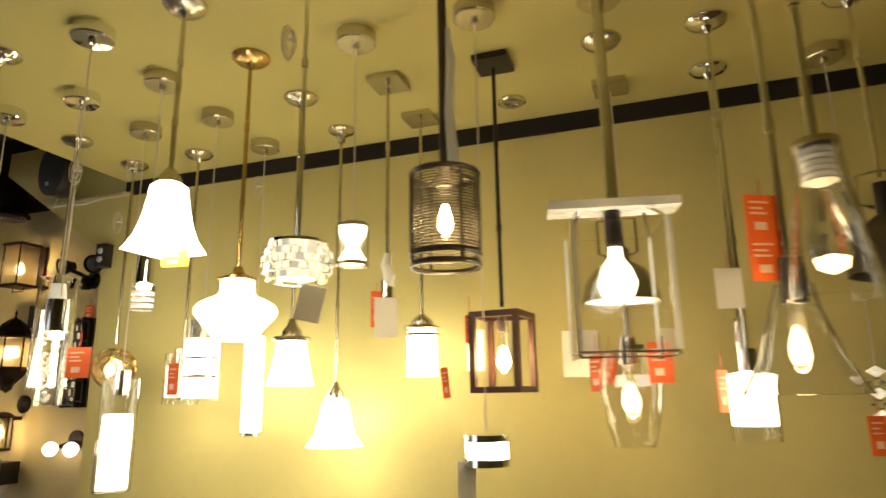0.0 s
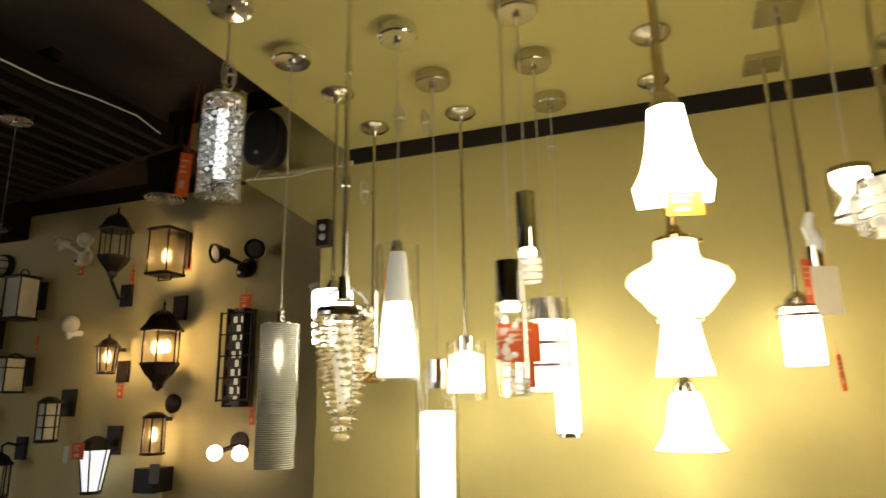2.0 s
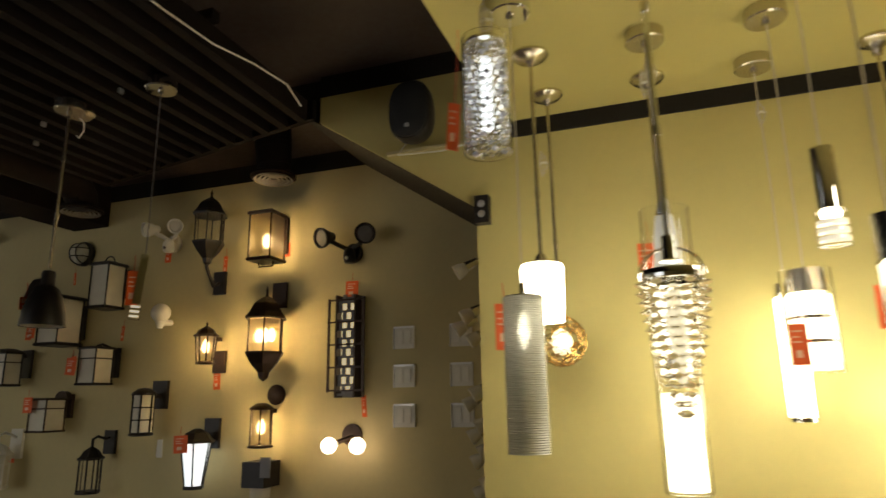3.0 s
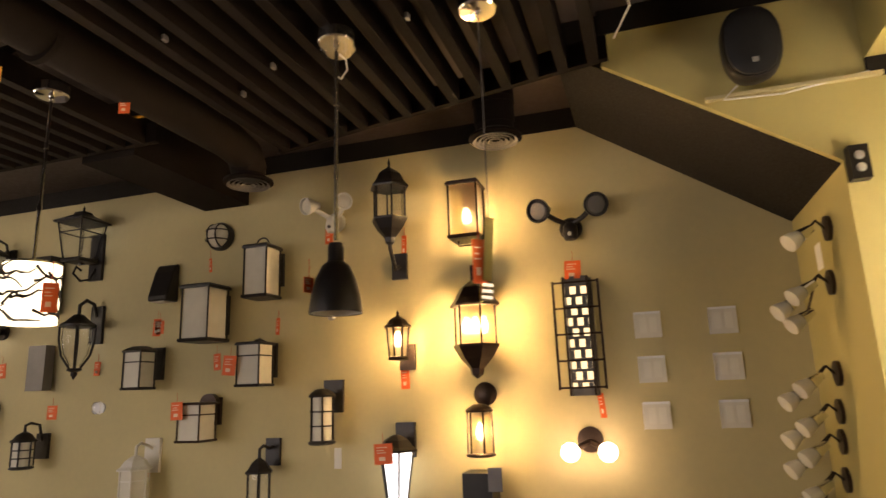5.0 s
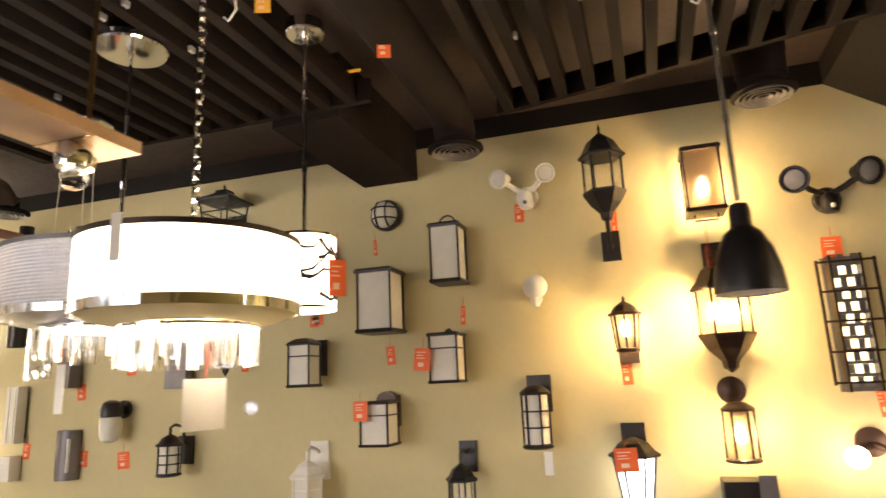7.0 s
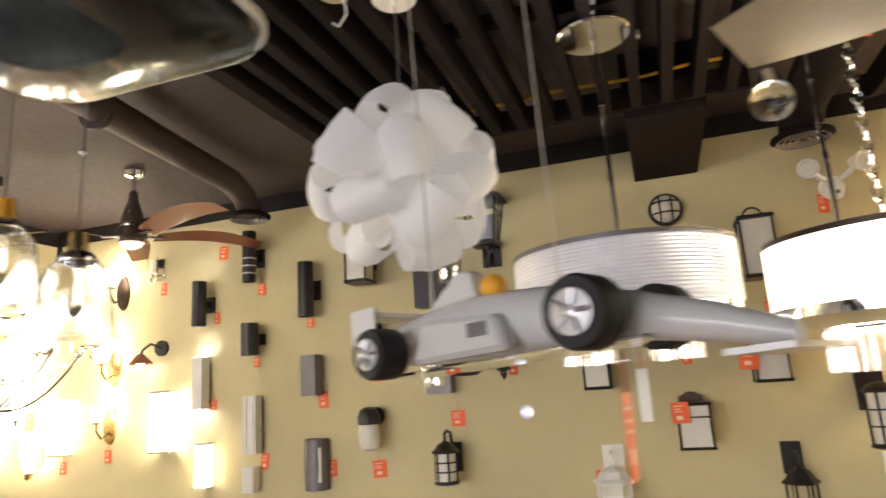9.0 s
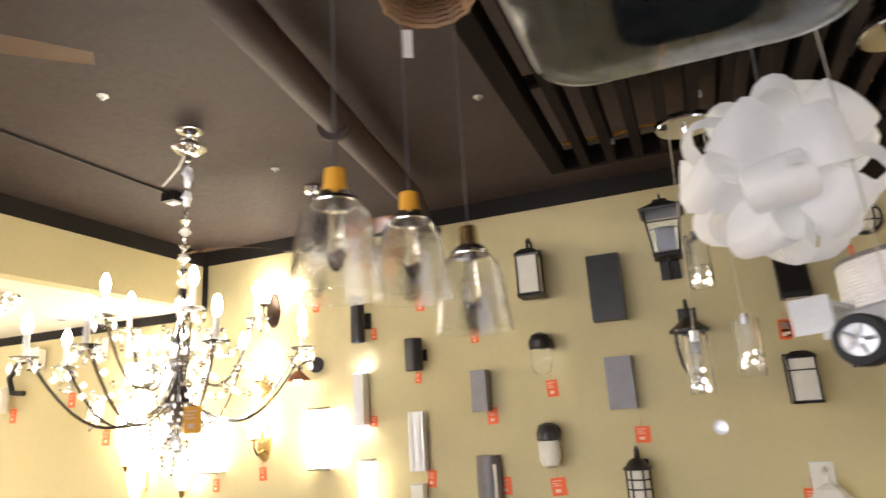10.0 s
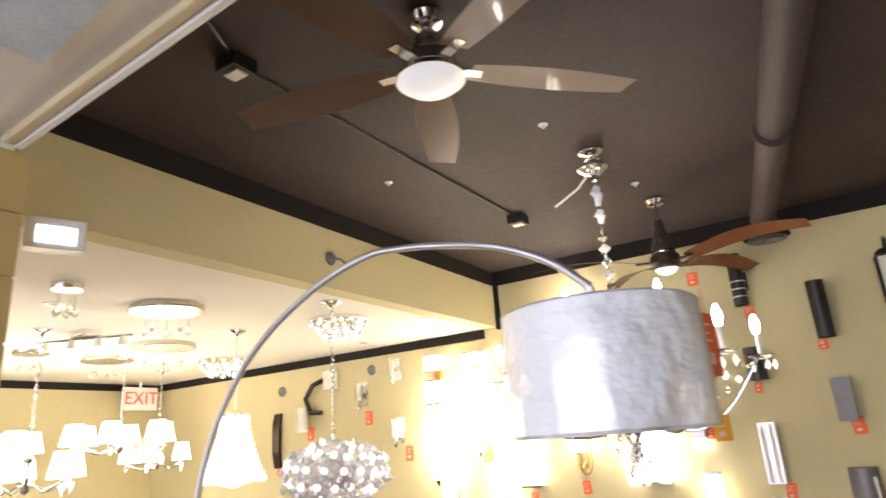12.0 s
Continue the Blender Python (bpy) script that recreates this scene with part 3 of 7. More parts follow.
x, y = COL[1], ROW[3]                                        # small square opal in glass
p = hang("small_cube_glass_pendant", x, y, 1.76, "short white shade in a clear glass cylinder with chrome cap", "dome", M_NICKEL)
spin(p, "cap", [(0.001, 1.765), (0.032, 1.76), (0.032, 1.705), (0.001, 1.704)], M_CHROME, x, y)
spin(p, "inner_shade", [(0.03, 1.70), (0.062, 1.69), (0.062, 1.56)], M_OPAL, x, y, t=0.004)
spin(p, "glass_sleeve", [(0.072, 1.74), (0.072, 1.53)], M_GLASS, x, y, t=0.003)

x, y = -1.565, ROW[0]                                        # bubble glass cylinder
p = hang("bubble_glass_pendant", x, y, 1.83, "slim chrome and bubble glass cylinder pendant, lit", "drum", M_CHROME, "cable")
spin(p, "chrome_sleeve", [(0.001, 1.825), (0.03, 1.823), (0.03, 1.735), (0.001, 1.734)], M_CHROME, x, y)
spin(p, "glass_body", [(0.001, 1.732), (0.032, 1.732), (0.032, 1.54), (0.001, 1.539)], M_SEED, x, y)
spin(p, "glow", [(0.001, 1.731), (0.014, 1.73), (0.014, 1.715), (0.001, 1.714)], M_BULB, x, y, 12)
for k in range(26):
    q = T(x + random.uniform(-0.02, 0.02), y - 0.018 + random.uniform(-0.01, 0.02), 1.715 - k * 0.0065)
    q = q @ pose(0, 0, 0, 20 * k)
    wpart("bubble", bmesh_octa(q, random.uniform(0.004, 0.008), 0.006), M_SPARK, p)

price_tag(x + 0.01, y + 0.07, 1.655, 0.075, 0.085, 10, 0, 0.05)
x, y = -1.585, ROW[1]                                        # chrome tube
p = hang("chrome_tube_pendant", x, y, 2.075, "polished chrome tube pendant with a crystal tip", "drum", M_NICKEL, "cable")
spin(p, "chrome_tube", [(0.001, 2.078), (0.026, 2.076), (0.027, 2.07), (0.027, 1.92), (0.001, 1.919)], M_CHROME, x, y)
spin(p, "crystal_tip", [(0.001, 1.918), (0.033, 1.916), (0.034, 1.83), (0.001, 1.828)], M_SEED, x, y)
spin(p, "glow", [(0.001, 1.917), (0.016, 1.915), (0.016, 1.90), (0.001, 1.899)], M_BULB, x, y, 12)
for k in range(3):
    spin(p, "spiral_band", [(0.030, 1.892 - k * 0.02), (0.030, 1.883 - k * 0.02)], M_SPARK, x, y, t=0.002)

x, y = COL[2], ROW[2]                                        # lit cylinder in glass
p = hang("banded_glass_pendant", x, y, 1.83, "white banded shade in clear glass with a nickel collar", "drum", M_NICKEL, "cable")
spin(p, "collar", [(0.001, 1.835), (0.048, 1.83), (0.05, 1.765), (0.001, 1.764)], M_NICKEL, x, y)
spin(p, "inner_shade", [(0.03, 1.762), (0.056, 1.755), (0.056, 1.555)], M_OPAL, x, y, t=0.004)
spin(p, "glass_sleeve", [(0.066, 1.83), (0.066, 1.545)], M_GLASS, x, y, t=0.003)
for k in range(2):
    spin(p, "band", [(0.0575, 1.70 - k * 0.065), (0.0575, 1.69 - k * 0.065)], M_NICKEL, x, y, t=0.002)

price_tag(x - 0.05, y - 0.075, 1.62, 0.045, 0.11, 10, 0, 0.05)
x, y = COL[2], ROW[3]                                        # slim cylinder
p = hang("slim_cylinder_pendant", x, y, 1.84, "slim tall white glass tube pendant, very bright", "drum", M_NICKEL, "cable")
spin(p, "cap", [(0.001, 1.845), (0.034, 1.843), (0.034, 1.80), (0.001, 1.799)], M_CHROME, x, y)
spin(p, "shade", [(0.034, 1.80), (0.039, 1.79), (0.039, 1.42)], M_OPAL, x, y, t=0.003)
spin(p, "foot_ring", [(0.039, 1.419), (0.041, 1.405)], M_CHROME, x, y, t=0.004)

x, y = COL[3], ROW[0]                                        # square flared bell
p = hang("square_bell_pendant", x, y, 2.135, "white square flared bell shade, brightly lit, amber tag below", "dome", M_NICKEL)
spin(p, "cap", [(0.001, 2.16), (0.01, 2.16), (0.028, 2.135), (0.034, 2.115), (0.001, 2.114)], M_NICKEL, x, y)
prof = [(0.042, 2.112), (0.047, 2.106), (0.052, 2.07), (0.058, 2.035), (0.067, 2.0), (0.080, 1.965), (0.104, 1.928)]
spin(p, "shade", prof, M_OPAL, x, y, 4, sides=43.6, t=0.004, smooth=False)
price_tag(x + 0.02, y + 0.02, 1.915, 0.075, 0.05, 15, 0, 0.03, M_TAGY, "amber price tag under a lit bell shade")

x, y = COL[3], ROW[1]                                        # schoolhouse shade
p = hang("schoolhouse_pendant", x, y, 1.935, "wide white schoolhouse glass pendant, lit, on a brass rod", "dome", M_BRASS)
spin(p, "fitter", [(0.001, 1.945), (0.012, 1.945), (0.02, 1.925), (0.047, 1.912), (0.049, 1.895), (0.001, 1.894)], M_BRASS, x, y)
prof = [(0.05, 1.903), (0.051, 1.868), (0.06, 1.853), (0.088, 1.842), (0.112, 1.828), (0.122, 1.812), (0.121, 1.797), (0.106, 1.778), (0.086, 1.757), (0.07, 1.735), (0.054, 1.720), (0.001, 1.715)]
spin(p, "shade", prof, M_OPALDIM, x, y, 40)
for k in range(3):
    a = k * 2.1
    wpart("thumb_screw", tube(B(), [(x + 0.045 * math.cos(a), y + 0.045 * math.sin(a), 1.903), (x + 0.062 * math.cos(a), y + 0.062 * math.sin(a), 1.903)], 0.005, 8), M_BRASS, p)

for yy, zt, zb, r0, r1, nm, lab in ((ROW[2], 1.775, 1.59, 0.045, 0.078, "bell_glass_pendant", "tapered bell glass pendant with nickel collar, glowing"),
                                   (ROW[3], 1.565, 1.368, 0.04, 0.107, "flared_bell_pendant", "white flared bell glass pendant on a nickel rod, lit")):
    x, y = COL[3], yy
    p = hang(nm, x, y, zt + 0.02, lab, "dome" if yy < 2 else "bell", M_NICKEL)
    spin(p, "cap", [(0.001, zt + 0.045), (0.01, zt + 0.045), (0.018, zt + 0.02), (0.034, zt), (0.036, zt - 0.025), (0.001, zt - 0.026)], M_NICKEL, x, y)
    h = zt - 0.02 - zb
    if yy < 2:
        prof = [(r0, zt - 0.02), (r0 * 1.15, zt - 0.02 - h * 0.2), (r0 * 1.4, zt - 0.02 - h * 0.6), (r1, zb)]
        spin(p, "collar_ring", [(0.062, zt - 0.02), (0.065, zt - 0.028), (0.062, zt - 0.036)], M_NICKEL, x, y, t=0.004)
    else:
        prof = [(r0, zt - 0.02), (r0 * 1.25, zt - 0.02 - h * 0.12), (r0 * 1.5, zt - 0.02 - h * 0.4), (r0 * 1.8, zt - 0.02 - h * 0.7), (r1 * 0.86, zt - 0.02 - h * 0.88), (r1, zb)]
    spin(p, "shade", prof, M_OPAL, x, y, 36, t=0.004)

x, y = -0.83, 1.305                                        # crystal ring
p = hang("crystal_ring_pendant", x, y, 1.94, "round crystal block ring pendant, brightly lit", "dome", M_CHROME)
spin(p, "plate", [(0.001, 1.925), (0.07, 1.922), (0.07, 1.915), (0.001, 1.914)], M_CHROME, x, y)
spin(p, "glow_core", [(0.001, 1.91), (0.055, 1.90), (0.052, 1.86), (0.045, 1.83), (0.001, 1.826)], M_CORE, x, y, 24)
for r in range(5):
    rad = (0.066, 0.077, 0.081, 0.077, 0.066)[r]
    for k in range(26):
        a = 2 * math.pi * (k + 0.5 * (r % 2)) / 26
        m = T(x, y, 1.906 - r * 0.0185) @ pose(0, 0, 0, 0, 0, math.degrees(a)) @ T(rad, 0, 0)
        wpart("crystal_block", box(B(), -0.006, 0.006, -0.0085, 0.0085, -0.008, 0.008, m), M_CRYSTAL if (k + r) % 4 else M_SPARK, p)
price_tag(x + 0.05, y - 0.02, 1.765, 0.06, 0.085, 30, 12, 0.03, M_CARD, "white paper tag under a crystal ring lamp")

x, y = -0.83, ROW[1]                                        # hourglass shade
p = hang("hourglass_pendant", x, y, 2.038, "small clear cylinder pendant with a white hourglass shade", "drum", M_NICKEL, "cable")
spin(p, "cap", [(0.001, 2.043), (0.045, 2.041), (0.046, 2.028), (0.001, 2.027)], M_NICKEL, x, y)
spin(p, "inner_shade", [(0.04, 2.024), (0.038, 2.008), (0.016, 1.973), (0.038, 1.936), (0.041, 1.926)], M_OPAL, x, y, t=0.003)
spin(p, "glass_sleeve", [(0.047, 2.028), (0.047, 1.920)], M_GLASS, x, y, t=0.003)
spin(p, "foot_ring", [(0.047, 1.926), (0.049, 1.915)], M_NICKEL, x, y, t=0.004)

x, y = COL[4], ROW[2]                                        # socket with a card
p = hang("bare_socket_pendant", x, y, 1.93, "bare chrome socket pendant in a plastic sleeve, with a card", "square", M_NICKEL)
spin(p, "socket", [(0.001, 1.93), (0.02, 1.925), (0.022, 1.86), (0.001, 1.859)], M_CHROME, x, y)
wpart("plastic_sleeve", tube(B(), [(x + 0.004, y, 2.02), (x - 0.006, y, 1.98), (x + 0.008, y, 1.94), (x, y, 1.9)], [0.012, 0.018, 0.022, 0.02], 9), M_PLASTIC, p)
price_tag(x + 0.01, y - 0.03, 1.80, 0.075, 0.13, 25, 0, 0.03, M_CARD, "white info card hung on a bare socket")
price_tag(x - 0.03, y - 0.02, 1.83, 0.04, 0.12, 55, 0, 0.03)

x, y = COL[4], ROW[3]                                        # small cylinder with a ring collar
p = hang("ring_collar_pendant", x, y, 1.83, "white glass cylinder pendant with a nickel ring collar, lit", "square", M_NICKEL)
spin(p, "cap", [(0.001, 1.85), (0.012, 1.85), (0.04, 1.825), (0.042, 1.795), (0.001, 1.794)], M_NICKEL, x, y)
for z in (1.80, 1.772):
    spin(p, "collar_ring", [(0.066, z + 0.005), (0.069, z), (0.066, z - 0.005)], M_NICKEL, x, y, t=0.005)
for k in range(3):
    a = k * 2.094
    wpart("ring_strut", tube(B(), [(x + 0.035 * math.cos(a), y + 0.035 * math.sin(a), 1.80), (x + 0.065 * math.cos(a), y + 0.065 * math.sin(a), 1.80)], 0.003, 6), M_NICKEL, p)
spin(p, "shade", [(0.04, 1.793), (0.055, 1.785), (0.056, 1.62)], M_OPAL, x, y, t=0.004)
price_tag(x + 0.09, y, 1.595, 0.035, 0.11, 60, -8, 0.04)

x, y = -0.453, 1.321                                        # gunmetal mesh cylinder
p = hang("mesh_cylinder_pendant", x, y, 2.09, "dark metal mesh cylinder pendant with a filament bulb", "dome", M_GUN, "none")
wpart("rod", tube(B(), [(x, y, PZ - 0.03), (x, y, 2.05)], 0.011, 12), M_GUN, p, smooth=True)
wpart("plastic_sleeve", tube(B(), [(x + 0.02, y - 0.015, 2.42), (x + 0.028, y - 0.018, 2.32), (x + 0.02, y - 0.02, 2.2), (x + 0.03, y - 0.02, 2.07)], [0.006, 0.013, 0.011, 0.015], 8), M_PLASTIC, p)
R = 0.081
for z in (2.05, 1.86, 1.835):
    spin(p, "hoop", [(R, z + 0.006), (R + 0.003, z), (R, z - 0.006)], M_GUN, x, y, 36, t=0.005)
for k in range(56):
    a = 2 * math.pi * k / 56
    wpart("mesh_wire", tube(B(), [(x + R * math.cos(a), y + R * math.sin(a), 2.05), (x + R * math.cos(a), y + R * math.sin(a), 1.86)], 0.0012, 4), M_GUN, p)
for k in range(26):
    pts = [(x + R * math.cos(a * math.pi / 16), y + R * math.sin(a * math.pi / 16), 2.043 - k * 0.0071) for a in range(33)]
    wpart("mesh_ring", tube(B(), pts, 0.0012, 4), M_GUN, p)
for k in range(4):
    a = math.pi / 4 + k * math.pi / 2
    wpart("strut", tube(B(), [(x, y, 2.075), (x + R * math.cos(a), y + R * math.sin(a), 2.05), (x + R * math.cos(a), y + R * math.sin(a), 1.835)], 0.004, 6), M_GUN, p)
bulb(p, x, y, 2.02, 0.019, M_FILAMENT, True)

x, y = -0.445, ROW[1]                                        # small lit drum low down
p = hang("small_drum_pendant", x, y, 1.46, "small chrome drum pendant with a lit white band", "drum", M_NICKEL, "cable")
spin(p, "top_band", [(0.001, 1.455), (0.055, 1.453), (0.056, 1.437), (0.001, 1.436)], M_CHROME, x, y)
spin(p, "lit_band", [(0.001, 1.435), (0.053, 1.434), (0.053, 1.398), (0.001, 1.397)], M_OPAL, x, y)
spin(p, "foot_band", [(0.001, 1.396), (0.055, 1.396), (0.056, 1.378), (0.001, 1.377)], M_CHROME, x, y)
price_tag(x - 0.045, y - 0.03, 1.33, 0.045, 0.12, 10, 0, 0.02, M_CARD, "white card strip under a small drum lamp")

x, y = -0.47, ROW[2]                                        # wooden cube frame
p = hang("wood_cube_pendant", x, y, 1.815, "dark wood open cube frame pendant with a filament bulb", "square", M_BLACK)
s, z0, z1, w = 0.070, 1.555, 1.797, 0.018
m = T(x, y, 0) @ pose(0, 0, 0, 0, 0, -8)
for sx in (-1, 1):
    for sy in (-1, 1):
        wpart("post", box(B(), sx * s - w / 2, sx * s + w / 2, sy * s - w / 2, sy * s + w / 2, z0 + w, z1 - w, m), M_DARKWOOD, p)
for z in (z0, z1 - w):
    for sgn in (-1, 1):
        wpart("rail", box(B(), -s - w / 2, s + w / 2, sgn * s - w / 2, sgn * s + w / 2, z, z + w, m), M_DARKWOOD, p)
        wpart("rail", box(B(), sgn * s - w / 2, sgn * s + w / 2, -s + w / 2, s - w / 2, z, z + w, m), M_DARKWOOD, p)
wpart("top_bar", box(B(), -s, s, -0.012, 0.012, z1 - 0.01, z1 + 0.004, m), M_DARKWOOD, p)
bulb(p, x, y, 1.735, 0.024, M_FILAMENT, True)
price_tag(x - 0.105, y + 0.06, 1.69, 0.06, 0.13, 25, 0, 0.06, M_CARD, "white info card beside a wooden cube lamp")
price_tag(x - 0.092, y - 0.05, 1.745, 0.045, 0.085, 75, 0, 0.06)

x, y = COL[5], ROW[3]                                        # spot puck
s = thing("ceiling_puck", pose(x, y, PZ), "small nickel recessed puck in the yellow ceiling", "puck light")
lpart("trim_ring", lathe(B(), [(0.055, 0), (0.055, -0.008), (0.045, -0.014), (0.03, -0.012), (0.03, -0.004), (0.001, -0.003)], 28), M_NICKEL, s, smooth=True)

x, y = -0.083, 1.335                                        # clear glass cube
p = hang("glass_cube_pendant", x, y, 1.99, "clear glass cube pendant with chrome frame, bulb lit", "dome", M_CHROME, "none")
wpart("rod", tube(B(), [(x, y, PZ - 0.03), (x, y, 1.93)], 0.009, 12), M_CHROME, p, smooth=True)
m = T(x, y, 0) @ pose(0, 0, 0, 0, 0, 12)
wpart("top_plate", box(B(), -0.135, 0.135, -0.04, 0.04, 1.925, 1.943, m), M_PLASTIC, p, "plastic-wrapped top bar", bevel=0.004)
s, z0, z1 = 0.092, 1.628, 1.885
for a, b in ((-1, 0), (1, 0), (0, -1), (0, 1)):
    if a:
        bm = box(B(), a * s - 0.002, a * s + 0.002, -s + 0.006, s - 0.006, z0, z1, m)
    else:
        bm = box(B(), -s + 0.006, s - 0.006, b * s - 0.002, b * s + 0.002, z0, z1, m)
    wpart("glass_pane", bm, M_GLASS, p)
for sx in (-1, 1):
    for sy in (-1, 1):
        wpart("corner_post", box(B(), sx * s - 0.0045, sx * s + 0.0045, sy * s - 0.0045, sy * s + 0.0045, z0, z1, m), M_BRIGHTEDGE, p)
        wpart("brace", tube(B(), [(sx * s, sy * s, z1), (sx * s * 0.75, sy * 0.02, 1.928)], 0.004, 6, m), M_CHROME, p)
for sgn in (-1, 1):
    wpart("foot_rail", box(B(), -s, s, sgn * s - 0.003, sgn * s + 0.003, z0 - 0.005, z0 - 0.001, m), M_CHROME, p)
    wpart("foot_rail", box(B(), sgn * s - 0.003, sgn * s + 0.003, -s, s, z0 - 0.0105, z0 - 0.0055, m), M_CHROME, p)
wpart("stem", tube(B(), [(x, y, 1.93), (x, y, 1.845)], 0.018, 12), M_BLACK, p)
bulb(p, x, y, 1.845, 0.04, M_BULB)

x, y = -0.09, 1.63                                        # clear tapered vase
p = hang("tapered_glass_pendant", x, y, 1.678, "clear tapered glass pendant with a glowing filament bulb", "drum", M_NICKEL)
spin(p, "cap", [(0.001, 1.688), (0.02, 1.683), (0.024, 1.618), (0.001, 1.617)], M_CHROME, x, y)
spin(p, "glass_shade", [(0.06, 1.648), (0.072, 1.608), (0.074, 1.558), (0.062, 1.478), (0.046, 1.423)], M_GLASS, x, y, 32, t=0.003)
bulb(p, x, y, 1.613, 0.024, M_FILAMENT, True)
price_tag(x + 0.075, y - 0.04, 1.618, 0.06, 0.095, 20, 0, 0.05)
price_tag(x - 0.08, y + 0.02, 1.598, 0.045, 0.09, -40, 0, 0.05)

x, y = COL[6], ROW[2]                                        # nickel dome
p = hang("nickel_dome_pendant", x, y, 2.03, "brushed nickel farmhouse dome pendant on a yoke", "dome", M_NICKEL)
spin(p, "neck", [(0.001, 2.02), (0.018, 2.015), (0.02, 1.97), (0.032, 1.965), (0.034, 1.92), (0.001, 1.919)], M_NICKEL, x, y)
spin(p, "dome_shade", [(0.033, 1.925), (0.07, 1.905), (0.10, 1.865), (0.112, 1.82), (0.115, 1.805)], M_NICKEL, x, y, 36, t=0.003)
spin(p, "diffuser", [(0.001, 1.818), (0.105, 1.817), (0.105, 1.812), (0.001, 1.811)], M_OPALDIM, x, y, 32)
for sgn in (-1, 1):
    wpart("yoke", tube(B(), [(x + sgn * 0.034, y, 1.945), (x + sgn * 0.055, y, 1.955), (x + sgn * 0.055, y, 2.055), (x, y, 2.062)], 0.0045, 6), M_NICKEL, p)
price_tag(x - 0.12, y - 0.06, 1.66, 0.10, 0.13, 10, 0, 0.12, M_CARD, "white info card on a red string")

x, y = COL[6], ROW[3]                                        # crystal cube
p = hang("crystal_cube_pendant", x, y, 1.71, "small solid crystal cube pendant on a cable", "square", M_NICKEL, "cable")
m = T(x, y, 0) @ pose(0, 0, 0, 0, 0, 35)
wpart("cap", box(B(), -0.03, 0.03, -0.03, 0.03, 1.69, 1.705, m), M_CHROME, p)
wpart("crystal_block", box(B(), -0.055, 0.055, -0.055, 0.055, 1.61, 1.689, m), M_SEED, p, bevel=0.006)
wpart("crystal_foot", box(B(), -0.05, 0.05, -0.05, 0.05, 1.57, 1.606, m), M_SPARK, p, bevel=0.006)
price_tag(x - 0.09, y - 0.04, 1.63, 0.08, 0.10, 40, 15, 0.06)

x, y = COL[7], ROW[0]                                        # wide clear cone
p = hang("glass_cone_pendant", x, y, 1.782, "wide clear glass cone pendant with a glowing filament bulb", "dome", M_CHROME)
spin(p, "cap", [(0.001, 1.792), (0.014, 1.787), (0.02, 1.702), (0.001, 1.701)], M_BLACK, x, y)
spin(p, "glass_shade", [(0.028, 1.737), (0.045, 1.682), (0.072, 1.602), (0.105, 1.542)], M_GLASS, x, y, 36, t=0.003)
bulb(p, x, y, 1.702, 0.02, M_FILAMENT, True)
price_tag(x - 0.03, y + 0.02, 1.792, 0.07, 0.085, 25, 0, 0.03)
price_tag(x - 0.03, y + 0.02, 1.875, 0.07, 0.085, 30, 0, 0.03)

x, y = COL[7], 0.97                                          # clear jar with socket
p = hang("glass_jar_pendant", x, y, 1.895, "clear glass jar pendant with a ribbed white socket", "drum", M_CHROME)
spin(p, "cap", [(0.001, 1.900), (0.03, 1.895), (0.032, 1.885), (0.001, 1.884)], M_NICKEL, x, y)
prof = []
for k in range(6):
    prof += [(0.021, 1.882 - k * 0.009), (0.024, 1.878 - k * 0.009)]
spin(p, "ribbed_socket", [(0.001, 1.883)] + prof + [(0.001, 1.825)], M_WHITEP, x, y, 20)
spin(p, "glass_shade", [(0.03, 1.890), (0.034, 1.830), (0.045, 1.770), (0.058, 1.690), (0.06, 1.670)], M_GLASS, x, y, 32, t=0.003)
spin(p, "bulb_neck", [(0.012, 1.822), (0.012, 1.800), (0.024, 1.760), (0.026, 1.735), (0.018, 1.710), (0.001, 1.702)], M_GLASS, x, y, 16)
spin(p, "glow", [(0.001, 1.730), (0.016, 1.725), (0.018, 1.710), (0.001, 1.706)], M_FILAMENT, x, y, 12)

x, y = 0.205, ROW[2]                                        # white shade with chrome cap
p = hang("chrome_cap_pendant", x, y, 1.66, "white glass cylinder pendant with chrome cap, lit", "dome", M_CHROME)
spin(p, "cap", [(0.001, 1.665), (0.026, 1.66), (0.027, 1.60), (0.001, 1.599)], M_CHROME, x, y)
spin(p, "inner_shade", [(0.03, 1.598), (0.056, 1.592), (0.056, 1.46)], M_OPAL, x, y, t=0.004)
spin(p, "glass_sleeve", [(0.063, 1.592), (0.06, 1.42)], M_GLASS, x, y, t=0.003)
price_tag(x - 0.07, y - 0.02, 1.55, 0.04, 0.11, 45, 0, 0.05)
price_tag(x - 0.03, y - 0.06, 1.82, 0.07, 0.11, 15, 0, 0.05, M_CARD, "white info card hung from a chrome rod")

x, y = COL[7], ROW[3]                                        # plain chrome socket
p = hang("chrome_socket_pendant", x, y, 1.76, "slim chrome stick pendant on a rod", "dome", M_CHROME)
spin(p, "chrome_tube", [(0.001, 1.78), (0.018, 1.775), (0.02, 1.62), (0.001, 1.619)], M_CHROME, x, y)

